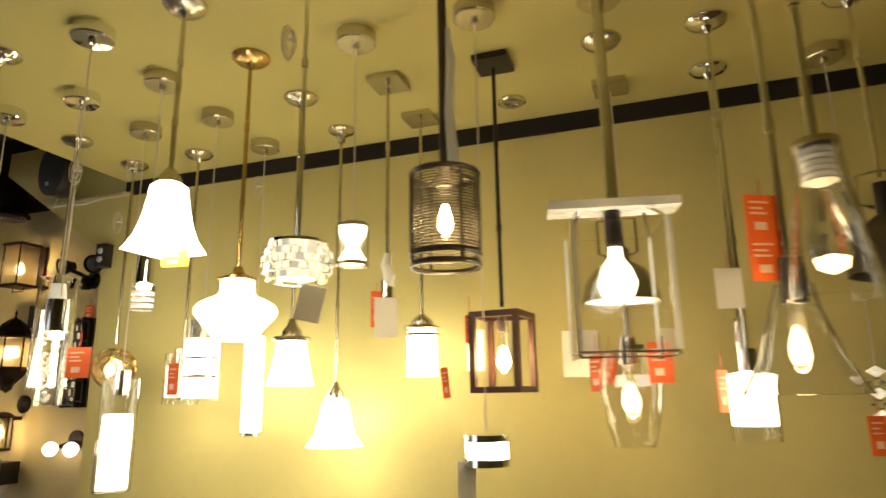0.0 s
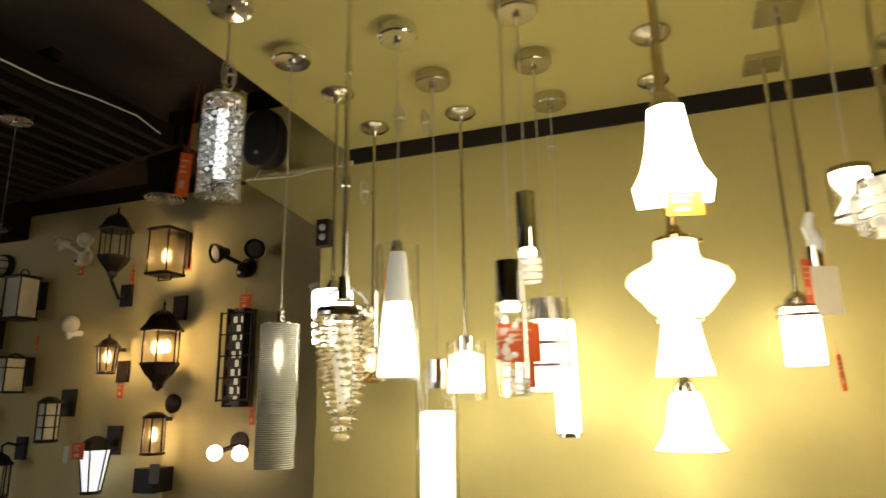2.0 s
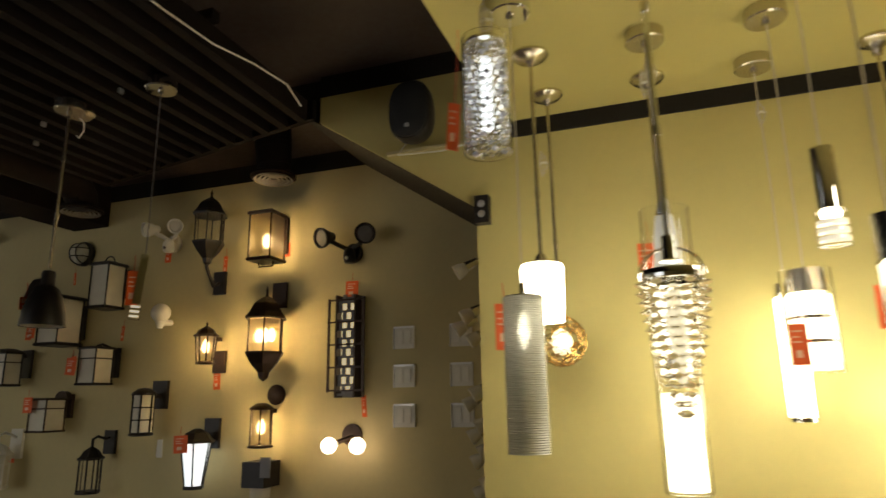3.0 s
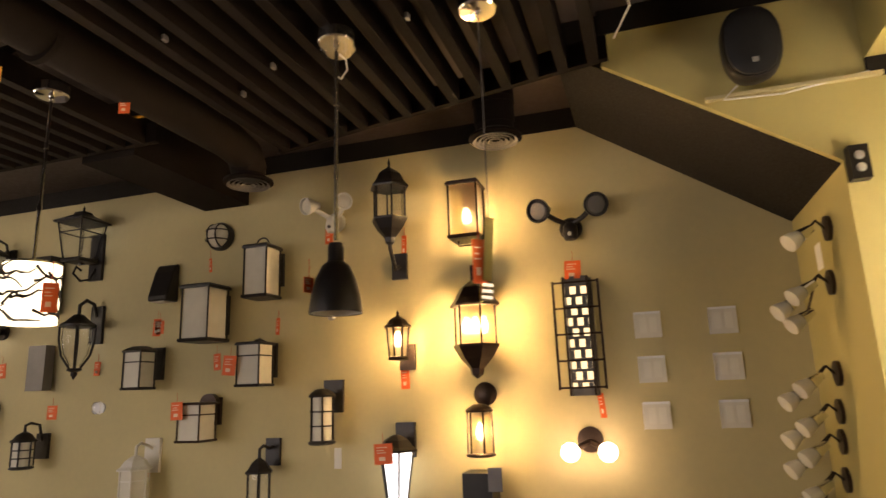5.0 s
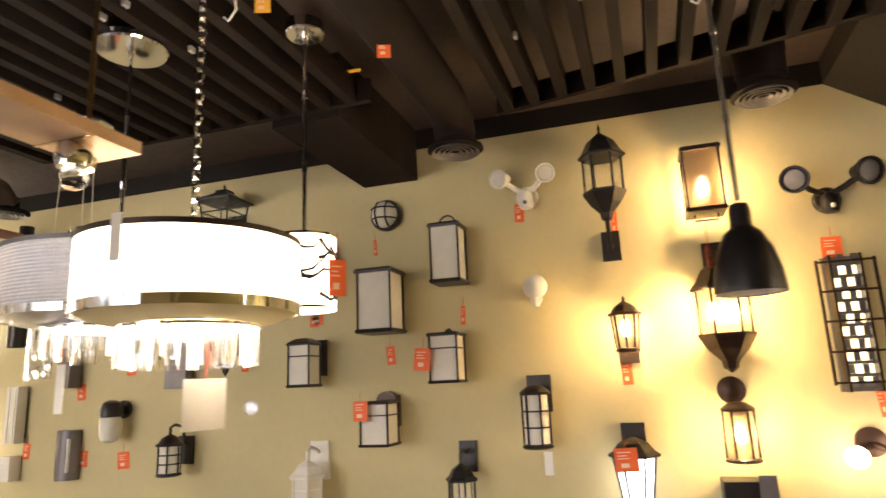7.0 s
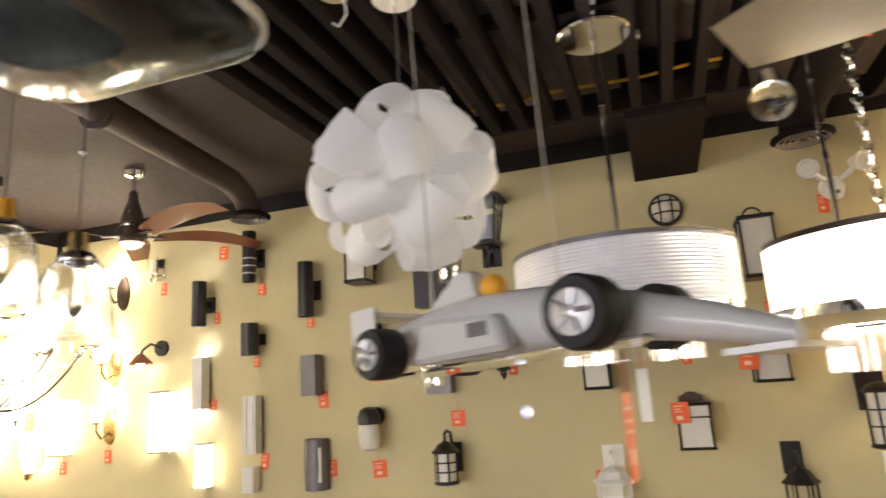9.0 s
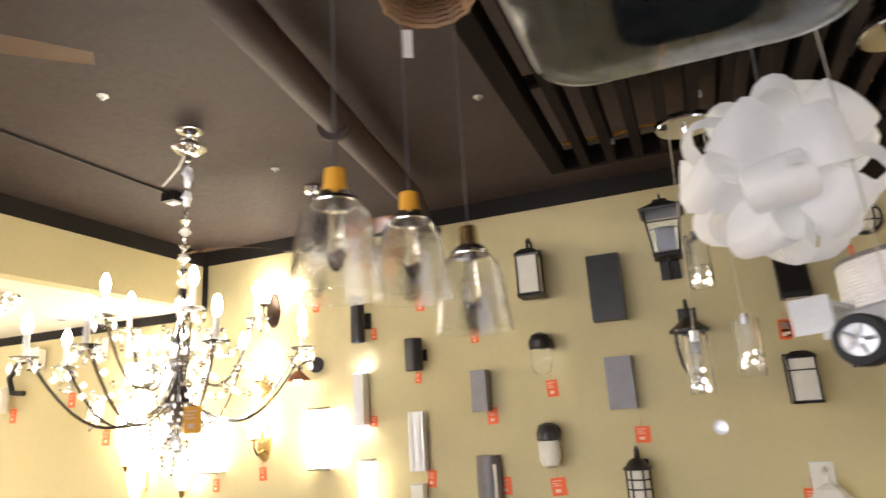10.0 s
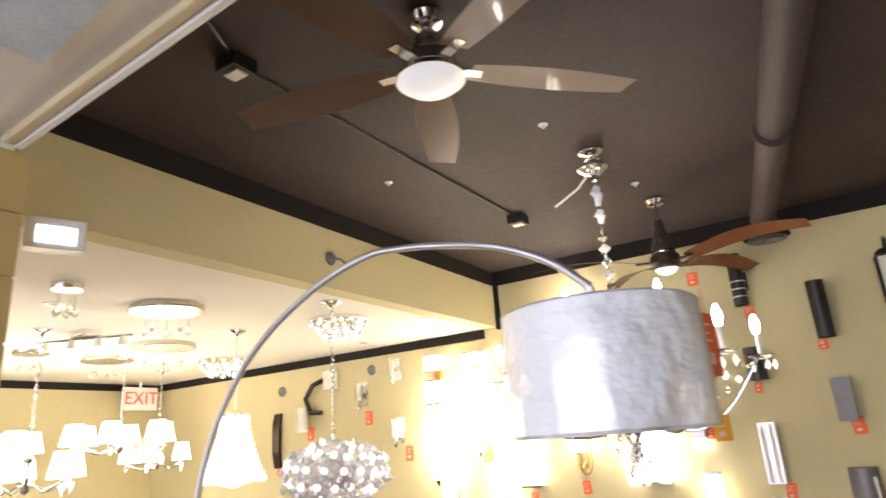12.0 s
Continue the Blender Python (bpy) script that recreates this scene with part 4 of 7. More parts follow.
x, y = COL[8], ROW[2]                                        # gunmetal dome with a yoke
p = hang("gunmetal_dome_pendant", x, y, 2.10, "dark metal dome pendant with a chrome yoke", "dome", M_CHROME)
spin(p, "neck", [(0.001, 2.09), (0.02, 2.085), (0.022, 1.98), (0.001, 1.979)], M_BLACK, x, y)
spin(p, "dome_shade", [(0.022, 2.0), (0.06, 1.97), (0.085, 1.92), (0.10, 1.855), (0.103, 1.84)], M_GUN, x, y, 36, t=0.003)
for sgn in (-1, 1):
    wpart("yoke", tube(B(), [(x, y, 2.12), (x + sgn * 0.055, y, 2.11), (x + sgn * 0.06, y, 2.03), (x + sgn * 0.025, y, 2.02)], 0.005, 6), M_CHROME, p)

x, y = COL[8], ROW[3]
p = hang("crystal_bead_pendant", x, y, 1.62, "slim crystal bead pendant with an orange tag", "drum", M_NICKEL, "cable")
for k in range(5):
    wpart("crystal", bmesh_octa(T(x, y, 1.60 - k * 0.032), 0.026, 0.017), M_SEED if k % 2 else M_SPARK, p)
price_tag(x - 0.03, y - 0.06, 1.42, 0.06, 0.11, 20, 0, 0.05)

# coiled spare cables tied below a few canopies
for x, y, z in ((-0.86, 1.275, 2.46), (-1.955, 1.60, 2.36), (-2.36, 2.18, 2.36), (-1.60, 2.19, 2.44), (-1.97, 1.86, 2.46), (-2.335, 1.29, 2.42), (0.26, 1.27, 2.5)):
    c = thing("cable_coil", pose(x, y, z), "loosely coiled spare cable tied to a pendant", "cable coil", "coiled spare cables")
    for k in range(3):
        w, h = 0.012 + 0.005 * k, 0.03 + 0.01 * k
        lpart("loop", tube(B(), [(w * math.sin(a * math.pi / 7), 0.004 * k, h * math.cos(a * math.pi / 7)) for a in range(15)], 0.0018, 5, pose(0, 0, 0, 0, 0, 40 * k)), M_CABLE, c)
    lpart("tie", tube(B(), [(-0.012, 0, 0), (0, -0.006, 0.002), (0.014, 0.004, 0)], 0.004, 6), M_WHITEP, c)

# ---- wall fittings on the tan display wall ----


def on_wall(name, x, z, label, category="wall lantern", group="outdoor lanterns on the display wall", y=None):
    """Local axes: x along the wall, y into the room is negative, z up from the given height."""
    return thing(name, pose(x, WALL_Y if y is None else y, z), label, category, group)


def lantern(x, ztop, zbot, w, label, n=4, roof="hip", glass=None, lit=0, mat=None, plate=(0.06, 0.13), plate_z=0.5, arm="back", finial=True, bars=1,
            base="flat", taper=1.0, out=0.15, name="wall_lantern", handle=False, hook=False):
    """A lantern with a roof, a cage of posts, panes and a base, on a wall plate with an arm."""
    mat, glass = mat or M_BLACK, glass or M_FROST
    h = ztop - zbot
    L = on_wall(name, x, zbot, label)
    k = math.sqrt(2) if n == 4 else 1.0
    turn = 45.0 if n == 4 else 0.0
    r = w / 2
    c = T(0, -out, 0)
    sm = n > 8
    rh = {"hip": 0.2, "dome": 0.24, "flat": 0.07, "cap": 0.16}[roof] * h
    fh = 0.12 * h if finial else 0.0
    bh = {"flat": 0.06, "urn": 0.3, "ring": 0.08}[base] * h
    zr, zb = h - fh - rh, bh
    if roof == "hip":
        prof = [(r * 1.2 * k, zr), (r * 1.22 * k, zr + 0.012), (r * 0.75 * k, zr + rh * 0.5), (r * 0.42 * k, zr + rh * 0.78), (r * 0.36 * k, zr + rh), (0.001, zr + rh)]
    elif roof == "dome":
        prof = [(r * 1.22 * k, zr), (r * 1.25 * k, zr + 0.01), (r * 1.0 * k, zr + rh * 0.3), (r * 0.72 * k, zr + rh * 0.7), (r * 0.4 * k, zr + rh * 0.9), (r * 0.2 * k, zr + rh), (0.001, zr + rh)]
    elif roof == "cap":
        prof = [(r * 1.12 * k, zr), (r * 1.15 * k, zr + 0.01), (r * 1.0 * k, zr + rh * 0.45), (r * 0.55 * k, zr + rh * 0.9), (0.001, zr + rh)]
    else:
        prof = [(r * 1.14 * k, zr), (r * 1.16 * k, zr + rh * 0.5), (r * 1.05 * k, zr + rh), (0.001, zr + rh)]
    roof_ob = lpart("roof", lathe(B(), [(0.001, zr)] + prof, n, c, turn), mat, L, smooth=sm)
    if finial:
        fp = [(0.001, zr + rh), (0.012, zr + rh), (0.005, zr + rh + fh * 0.3), (0.009, zr + rh + fh * 0.55), (0.004, zr + rh + fh * 0.75), (0.001, zr + rh + fh)]
        lpart("finial", lathe(B(), fp, 10, c), mat, roof_ob, smooth=True)
    rb = r * taper
    for i in range(n if n <= 8 else 6):
        a = 2 * math.pi * i / (n if n <= 8 else 6) + radians(turn)
        p0, p1 = Vector((rb * k * math.cos(a), rb * k * math.sin(a), zb)), Vector((r * k * math.cos(a), r * k * math.sin(a), zr))
        lpart("post", tube(B(), [p0, p1], 0.0055, 5, c), mat, L)
    if bars:
        for j in range(bars):
            q = (j + 1) / (bars + 1) if bars > 1 else 0.72
            z = zb + (zr - zb) * q
            rr = (rb + (r - rb) * q) * k
            lpart("cross_bar", shell(B(), [(rr + 0.002, z - 0.004), (rr + 0.002, z + 0.004)], 0.006, n, c, turn), mat, L)
    if glass is not None:
        ob = lpart("glass", shell(B(), [(rb * k * 0.93, zb), (r * k * 0.93, zr)], 0.003, n, c, turn), glass, L, smooth=sm)
    if base == "urn":
        prof = [(0.001, bh), (r * 1.15 * k, bh), (r * 1.12 * k, bh - 0.012), (r * 0.8 * k, bh * 0.6), (r * 0.35 * k, bh * 0.3), (r * 0.3 * k, bh * 0.12), (0.004, 0), (0.001, 0)]
    elif base == "ring":
        prof = [(0.001, bh), (rb * 0.9 * k, bh), (rb * 1.1 * k, bh * 0.7), (rb * 1.15 * k, bh * 0.3), (rb * 0.95 * k, 0), (0.001, 0)]
    else:
        prof = [(0.001, bh), (rb * 1.1 * k, bh), (rb * 1.14 * k, bh * 0.5), (rb * 1.08 * k, 0), (0.001, 0)]
    lpart("base", lathe(B(), prof, n, c, turn), mat, L, smooth=sm)
    for j in range(lit):
        bx = (j - (lit - 1) / 2) * 0.045
        cz = zb + (zr - zb) * 0.2
        sock = lpart("candle_socket", lathe(B(), [(0.001, zb), (0.009, zb), (0.009, cz + 0.02), (0.001, cz + 0.021)], 10, T(bx, -out, 0)), M_CARD, L)
        bp = [(0.001, cz + 0.02), (0.014, cz + 0.024), (0.024, cz + 0.05), (0.02, cz + 0.075), (0.008, cz + 0.1), (0.001, cz + 0.104)]
        lpart("bulb", lathe(B(), bp, 12, T(bx, -out, 0)), M_LANTERN, sock, smooth=True)
    pw, ph = plate
    pz = h * plate_z
    lpart("wall_plate", box(B(), -pw, pw, -0.022, -0.001, pz - ph, pz + ph), mat, L, bevel=0.008 if pw > 0.01 else 0.0)
    if arm == "hook":
        az = h * 1.0
        pts = [(0, -0.02, pz + ph * 0.4), (0, -0.05, az * 1.02), (0, -out * 0.75, az * 1.08), (0, -out, az * 1.03), (0, -out, zr + rh * 0.9)]
        lpart("arm", tube(B(), pts, 0.009, 8), mat, L, smooth=True)
    elif arm == "under":
        pts = [(0, -0.02, pz), (0, -out * 0.5, pz - 0.03), (0, -out, -0.01), (0, -out, 0.02)]
        lpart("arm", tube(B(), pts, 0.012, 8), mat, L, smooth=True)
    else:
        lpart("arm", box(B(), -0.018, 0.018, -out, -0.02, zr - 0.02, zr + 0.005), mat, L, bevel=0.004)
    if handle:
        pts = [(0.045 * math.cos(a * math.pi / 8), -out, h + 0.05 * math.sin(a * math.pi / 8)) for a in range(9)]
        lpart("handle", tube(B(), pts, 0.005, 6), mat, L)
    return L


OPENG = M_GLASS
lantern(-4.715, 2.864, 2.35, 0.185, "black six-sided open lantern with finial, unlit", 6, "dome", OPENG, 0, M_BLACK, (0.045, 0.075), -0.18, "under", base="urn", bars=0)
L = lantern(-4.27, 2.65, 2.335, 0.155, "bronze square cage lantern with a glowing bulb", 4, "flat", M_AMBERG, 1, M_BRONZE, (0.06, 0.12), 0.62, finial=False, bars=0)
lpart("loop", tube(B(), [(-0.05, -0.15, 0.0), (-0.05, -0.15, -0.028), (0.05, -0.15, -0.028), (0.05, -0.15, 0.0)], 0.005, 6), M_BRONZE, L)
lantern(-4.68, 1.99, 1.725, 0.125, "small bronze hurricane lantern, lit, with flared roof", 8, "dome", M_AMBERG, 1, M_BRONZE, (0.045, 0.07), 0.08, base="ring", taper=0.8, bars=0)
lantern(-4.25, 2.184, 1.612, 0.215, "large bronze lantern with three lit candle bulbs", 6, "dome", M_AMBERG, 3, M_BRONZE, (0.05, 0.08), 0.93, base="urn", bars=0)
L = lantern(-4.25, 1.49, 1.235, 0.125, "bronze hurricane lantern, lit, on a round wall plate", 16, "cap", M_AMBERG, 1, M_BRONZE, (0.001, 0.001), 1.1, finial=False, base="ring", bars=0, taper=1.05)
lpart("round_plate", lathe(B(), [(0.001, 0.0), (0.06, 0.0), (0.062, 0.012), (0.045, 0.022), (0.001, 0.025)], 24, T(0, 0, 0.30) @ pose(0, 0, 0, 90)), M_BRONZE, L, smooth=True)
L = lantern(-4.70, 1.345, 1.0, 0.185, "black flared lantern with cool white light, tagged", 6, "dome", M_LEDSOFT, 0, M_BLACK, (0.055, 0.09), 0.9, finial=False, bars=0, taper=0.6)
lpart("led_core", lathe(B(), [(0.001, 0.05), (0.045, 0.05), (0.055, 0.235), (0.001, 0.236)], 12, T(0, -0.15, 0)), M_LED, L)

lantern(-5.53, 2.435, 2.12, 0.148, "black lantern with frosted panes and carry handle", 4, "flat", M_FROST, 0, M_BLACK, (0.06, 0.10), 0.6, finial=False, bars=0, handle=True)
lantern(-5.92, 2.23, 1.89, 0.185, "black box lantern with frosted glass panes", 4, "flat", M_FROST, 0, M_BLACK, (0.07, 0.12), 0.5, finial=False, bars=0)
lantern(-6.38, 1.895, 1.63, 0.125, "black mission lantern with white panes", 4, "cap", M_FROST, 0, M_BLACK, (0.06, 0.10), 0.6, finial=False, bars=1)
lantern(-5.56, 1.87, 1.62, 0.143, "black coach lantern with barred white panes and scroll hook", 4, "flat", M_FROST, 0, M_BLACK, (0.055, 0.10), 0.6, "hook", finial=False, bars=1)
L = lantern(-5.94, 1.545, 1.322, 0.148, "black arch-topped lantern with barred white panes", 4, "flat", M_FROST, 0, M_BRONZE, (0.06, 0.08), 0.75, finial=False, bars=1)
lpart("arch", prism(B(), [(0.06 * math.cos(a * math.pi / 8), 0.215 + 0.055 * math.sin(a * math.pi / 8)) for a in range(9)], 1, -0.06, -0.02), M_BRONZE, L)
lantern(-5.13, 1.595, 1.30, 0.13, "black round lantern with strapped white glass", 16, "cap", M_FROST, 0, M_BLACK, (0.06, 0.09), 0.85, finial=False, base="ring", bars=2)
L = lantern(-5.515, 1.27, 0.95, 0.13, "black lantern with clear panes on a round plate", 6, "dome", OPENG, 0, M_BLACK, (0.045, 0.075), 0.95, "hook", bars=0)
lantern(-6.36, 1.29, 0.95, 0.165, "white ornate six-sided lantern on a scroll arm", 6, "dome", M_FROST, 0, M_WHITEP, (0.055, 0.10), 0.85, "hook", bars=1)
lantern(-7.25, 1.43, 1.17, 0.125, "black round lantern with white glass and hook arm", 16, "dome", M_FROST, 0, M_BLACK, (0.05, 0.08), 0.5, "hook", base="ring", bars=2)
L = lantern(-6.93, 2.86, 2.47, 0.20, "large black lantern with rippled panes on a scroll bracket", 4, "hip", M_SEED, 0, M_BLACK, (0.055, 0.16), 0.15, "under", bars=1, taper=0.68)
pts = [(0, -0.02, -0.02), (0, -0.06, -0.10), (0, -0.13, -0.12), (0, -0.19, -0.08), (0, -0.17, -0.03), (0, -0.13, -0.05)]
lpart("scroll", tube(B(), pts, 0.008, 7), M_BLACK, L, smooth=True)
L = on_wall("wall_lantern", -6.88, 1.72, "black teardrop lantern with clear glass on a curved cage")
c = T(0, -0.16, 0)
lpart("cap", lathe(B(), [(0.001, 0.40), (0.03, 0.40), (0.07, 0.36), (0.105, 0.335), (0.105, 0.32), (0.001, 0.319)], 24, c), M_BLACK, L, smooth=True)
lpart("glass", shell(B(), [(0.085, 0.318), (0.088, 0.25), (0.07, 0.15), (0.03, 0.075)], 0.003, 24, c), M_SEED, L, smooth=True)
for k in range(4):
    a = math.pi / 4 + k * math.pi / 2
    pts = [(0.1 * math.cos(a), 0.1 * math.sin(a), 0.325), (0.1 * math.cos(a), 0.1 * math.sin(a), 0.24), (0.08 * math.cos(a), 0.08 * math.sin(a), 0.14), (0.03 * math.cos(a), 0.03 * math.sin(a), 0.06)]
    lpart("cage_bar", tube(B(), pts, 0.007, 6, c), M_BLACK, L)
lpart("drop", lathe(B(), [(0.001, 0.065), (0.04, 0.06), (0.045, 0.048), (0.018, 0.035), (0.02, 0.02), (0.002, -0.01), (0.001, -0.01)], 14, c), M_BLACK, L, smooth=True)
lpart("wall_plate", box(B(), -0.05, 0.05, -0.022, -0.001, 0.22, 0.47), M_BLACK, L, bevel=0.008)
lpart("arm", tube(B(), [(0, -0.02, 0.40), (0, -0.05, 0.48), (0, -0.11, 0.5), (0, -0.16, 0.46), (0, -0.16, 0.40)], 0.012, 8), M_BLACK, L, smooth=True)
lantern(-7.735, 2.69, 2.34, 0.13, "black lantern with frosted glass and tall hook", 4, "cap", M_FROST, 0, M_BLACK, (0.05, 0.11), 0.6, "hook", finial=True, bars=0)


def twin_head(x, z, label, mat, lens, spread, r):
    """A security light: a sensor body with two cups."""
    L = on_wall("security_light", x, z, label, "security light", "security lights")
    lpart("round_plate", lathe(B(), [(0.001, 0), (0.06, 0), (0.06, 0.018), (0.05, 0.03), (0.001, 0.031)], 24, pose(0, 0, 0, 90)), mat, L, smooth=True)
    lpart("sensor", lathe(B(), [(0.001, -0.075), (0.03, -0.07), (0.04, -0.04), (0.036, 0.0), (0.02, 0.02), (0.001, 0.022)], 18, T(0, -0.06, 0)), mat, L, smooth=True)
    lpart("sensor_eye", ball(B(), 0, -0.098, -0.045, 0.011, 10, 6), M_WHITEP if mat is not M_WHITEP else M_GREYM, L)
    for sgn in (-1, 1):
        tip = Vector((sgn * spread, -0.13, 0.085))
        lpart("neck", tube(B(), [(0, -0.05, 0.01), (sgn * spread * 0.5, -0.06, 0.045), tip * 0.85], 0.014, 9), mat, L, smooth=True)
        m = look(tip, tip + Vector((sgn * 0.35, -0.9, -0.25)))
        lpart("cup", lathe(B(), [(0.001, 0.07), (r * 0.45, 0.07), (r * 0.6, 0.04), (r, -0.01), (r * 1.02, -0.03), (r * 0.9, -0.03), (r * 0.85, -0.012), (0.001, -0.011)], 22, m), mat, L, smooth=True)
        lpart("lamp_face", lathe(B(), [(0.001, -0.013), (r * 0.84, -0.013), (r * 0.7, -0.022), (0.001, -0.026)], 20, m), lens, L, smooth=True)
    return L


twin_head(-3.74, 2.37, "black twin-cup motion floodlight", M_BLACK, M_GREYM, 0.14, 0.062)
twin_head(-5.12, 2.565, "white twin-lamp motion floodlight", M_WHITEP, M_FROST, 0.115, 0.05)

L = on_wall("bulkhead_light", -5.93, 2.565, "round black caged bulkhead light", "bulkhead light")
lpart("base_ring", lathe(B(), [(0.001, 0), (0.088, 0), (0.092, 0.03), (0.085, 0.045), (0.001, 0.046)], 28, pose(0, 0, 0, 90)), M_BLACK, L, smooth=True)
lpart("lens", ball(B(), 0, -0.04, 0, 0.076, 20, 12), M_FROST, L, smooth=True)
for k in (-0.03, 0.03):
    q = math.sqrt(0.082 ** 2 - k * k)
    for up in (0, 1):
        pts = []
        for a in range(9):
            u, v = q * math.cos(a * math.pi / 8), q * math.sin(a * math.pi / 8)
            pts.append((k, -0.04 - v, u) if up else (u, -0.04 - v, k))
        lpart("guard_bar", tube(B(), pts, 0.0045, 6), M_BLACK, L)
L = on_wall("globe_light", -5.10, 2.06, "white globe bulb with a motion sensor socket", "sensor light")
lpart("globe", ball(B(), 0, -0.10, 0.015, 0.062, 20, 12), M_WHITEP, L, smooth=True)
lpart("socket", lathe(B(), [(0.001, -0.09), (0.018, -0.085), (0.026, -0.06), (0.03, -0.035), (0.001, -0.034)], 16, T(0, -0.10, 0)), M_WHITEP, L, smooth=True)
lpart("stem", tube(B(), [(0, -0.001, -0.04), (0, -0.10, -0.05)], 0.02, 10), M_WHITEP, L)
L = on_wall("wedge_light", -6.32, 2.175, "black angled wedge wall light", "wall light")
bm = prism(B(), [(0, 0), (-0.11, 0), (-0.11, 0.03), (-0.06, 0.19), (-0.03, 0.24), (0, 0.245)], 0, -0.075, 0.075)
lpart("housing", bm, M_BLACK, L, bevel=0.008)
lpart("lens", box(B(), -0.05, 0.05, -0.10, -0.02, -0.006, -0.001), M_FROST, L)


def box_light(x, z0, z1, w, label, mat, glow=0, d=0.12):
    L = on_wall("box_light", x, z0, label, "wall light", "modern wall lights")
    lpart("housing", box(B(), -w / 2, w / 2, -d, -0.02, 0, z1 - z0), mat, L, bevel=0.004)
    lpart("wall_plate", box(B(), -w * 0.35, w * 0.35, -0.0195, -0.001, 0.03, z1 - z0 - 0.03), M_BLACK, L)
    if glow:
        lpart("down_glow", box(B(), -w * 0.38, w * 0.38, -d * 0.85, -d * 0.3, -0.004, -0.0005), M_LED, L)
        lpart("up_glow", box(B(), -w * 0.38, w * 0.38, -d * 0.85, -d * 0.3, z1 - z0 + 0.0005, z1 - z0 + 0.004), M_LED, L)
    return L


box_light(-7.30, 2.16, 2.55, 0.19, "large black box wall light", M_BLACK, d=0.13)
box_light(-7.29, 1.655, 1.95, 0.15, "grey slim box wall light", M_GREYM, d=0.09)
box_light(-8.98, 1.645, 1.99, 0.075, "satin aluminium tall box sconce, glowing at both ends", M_ALU, 1, 0.10)
box_light(-8.135, 1.69, 1.94, 0.10, "black tall box sconce", M_GREYM, 0, 0.11)
L = box_light(-8.58, 1.355, 1.715, 0.10, "polished steel sconce with striped front", M_ALU, 0, 0.09)
for k in range(2):
    lpart("stripe", box(B(), -0.035 + k * 0.05, -0.015 + k * 0.05, -0.0935, -0.0905, 0.01, 0.35), M_FROST, L)


def tube_light(x, z0, z1, r, label, glow=0, rings=0):
    L = on_wall("cylinder_light", x, z0, label, "wall light", "modern wall lights")
    h = z1 - z0
    c = T(0, -0.11, 0)
    lpart("cylinder", shell(B(), [(r, 0), (r, h)], 0.006, 28, c), M_BLACK, L, smooth=True)
    lpart("wall_plate", box(B(), -0.05, 0.05, -0.02, -0.001, h * 0.32, h * 0.68), M_BLACK, L, bevel=0.004)
    lpart("arm", box(B(), -0.02, 0.02, -0.10, -0.0205, h * 0.42, h * 0.58), M_BLACK, L)
    lpart("lamp_disc", lathe(B(), [(0.001, 0.03), (r * 0.85, 0.03), (r * 0.85, 0.035), (0.001, 0.036)], 20, c), M_LED if glow else M_GREYM, L)
    lpart("lamp_disc", lathe(B(), [(0.001, h - 0.036), (r * 0.85, h - 0.035), (r * 0.85, h - 0.03), (0.001, h - 0.029)], 20, c), M_LED if glow else M_GREYM, L)
    for k in range(rings):
        lpart("ring", shell(B(), [(r + 0.003, 0.05 + k * 0.05), (r + 0.003, 0.058 + k * 0.05)], 0.004, 28, c), M_ALU, L, smooth=True)
    return L


tube_light(-8.965, 2.19, 2.495, 0.048, "black cylinder up-down light, lit at both ends", 1)
tube_light(-8.56, 1.97, 2.175, 0.058, "short black cylinder wall light")
tube_light(-8.14, 2.18, 2.53, 0.05, "tall black cylinder wall light")
tube_light(-8.565, 2.45, 2.79, 0.045, "black cylinder wall light with silver rings", 0, 3)
L = on_wall("half_moon_light", -8.13, 1.13, "grey half-moon wall sconce with pale edge", "wall light")
bm = B()
lathe(bm, [(0.001, 0.0), (0.075, 0.0), (0.08, 0.15), (0.075, 0.30), (0.001, 0.301)], 24, T(0, -0.03, 0) @ Matrix.Diagonal((1, 0.9, 1, 1)))
lpart("shell", bm, M_GREYM, L, smooth=True)
lpart("lens", box(B(), 0.02, 0.06, -0.088, -0.075, 0.05, 0.25), M_FROST, L, bevel=0.006)


def jelly_jar(x, z, label, glass):
    L = on_wall("jar_light", x, z, label, "jar light", "jar lights")
    c = T(0, -0.11, 0)
    lpart("cap", lathe(B(), [(0.001, 0.25), (0.02, 0.25), (0.05, 0.235), (0.066, 0.20), (0.066, 0.155), (0.06, 0.15), (0.001, 0.149)], 22, c), M_BLACK, L, smooth=True)
    for k in range(3):
        lpart("cap_ring", shell(B(), [(0.069, 0.165 + k * 0.013), (0.069, 0.171 + k * 0.013)], 0.004, 22, c), M_BLACK, L)
    lpart("jar", lathe(B(), [(0.055, 0.149), (0.062, 0.13), (0.062, 0.05), (0.05, 0.015), (0.02, 0.0), (0.001, 0.0)], 22, c), glass, L, smooth=True)
    lpart("round_plate", lathe(B(), [(0.001, 0), (0.055, 0), (0.055, 0.02), (0.001, 0.021)], 20, T(0, 0, 0.19) @ pose(0, 0, 0, 90)), M_BLACK, L, smooth=True)
    lpart("arm", tube(B(), [(0, -0.02, 0.19), (0, -0.08, 0.20)], 0.022, 10), M_BLACK, L)
    return L


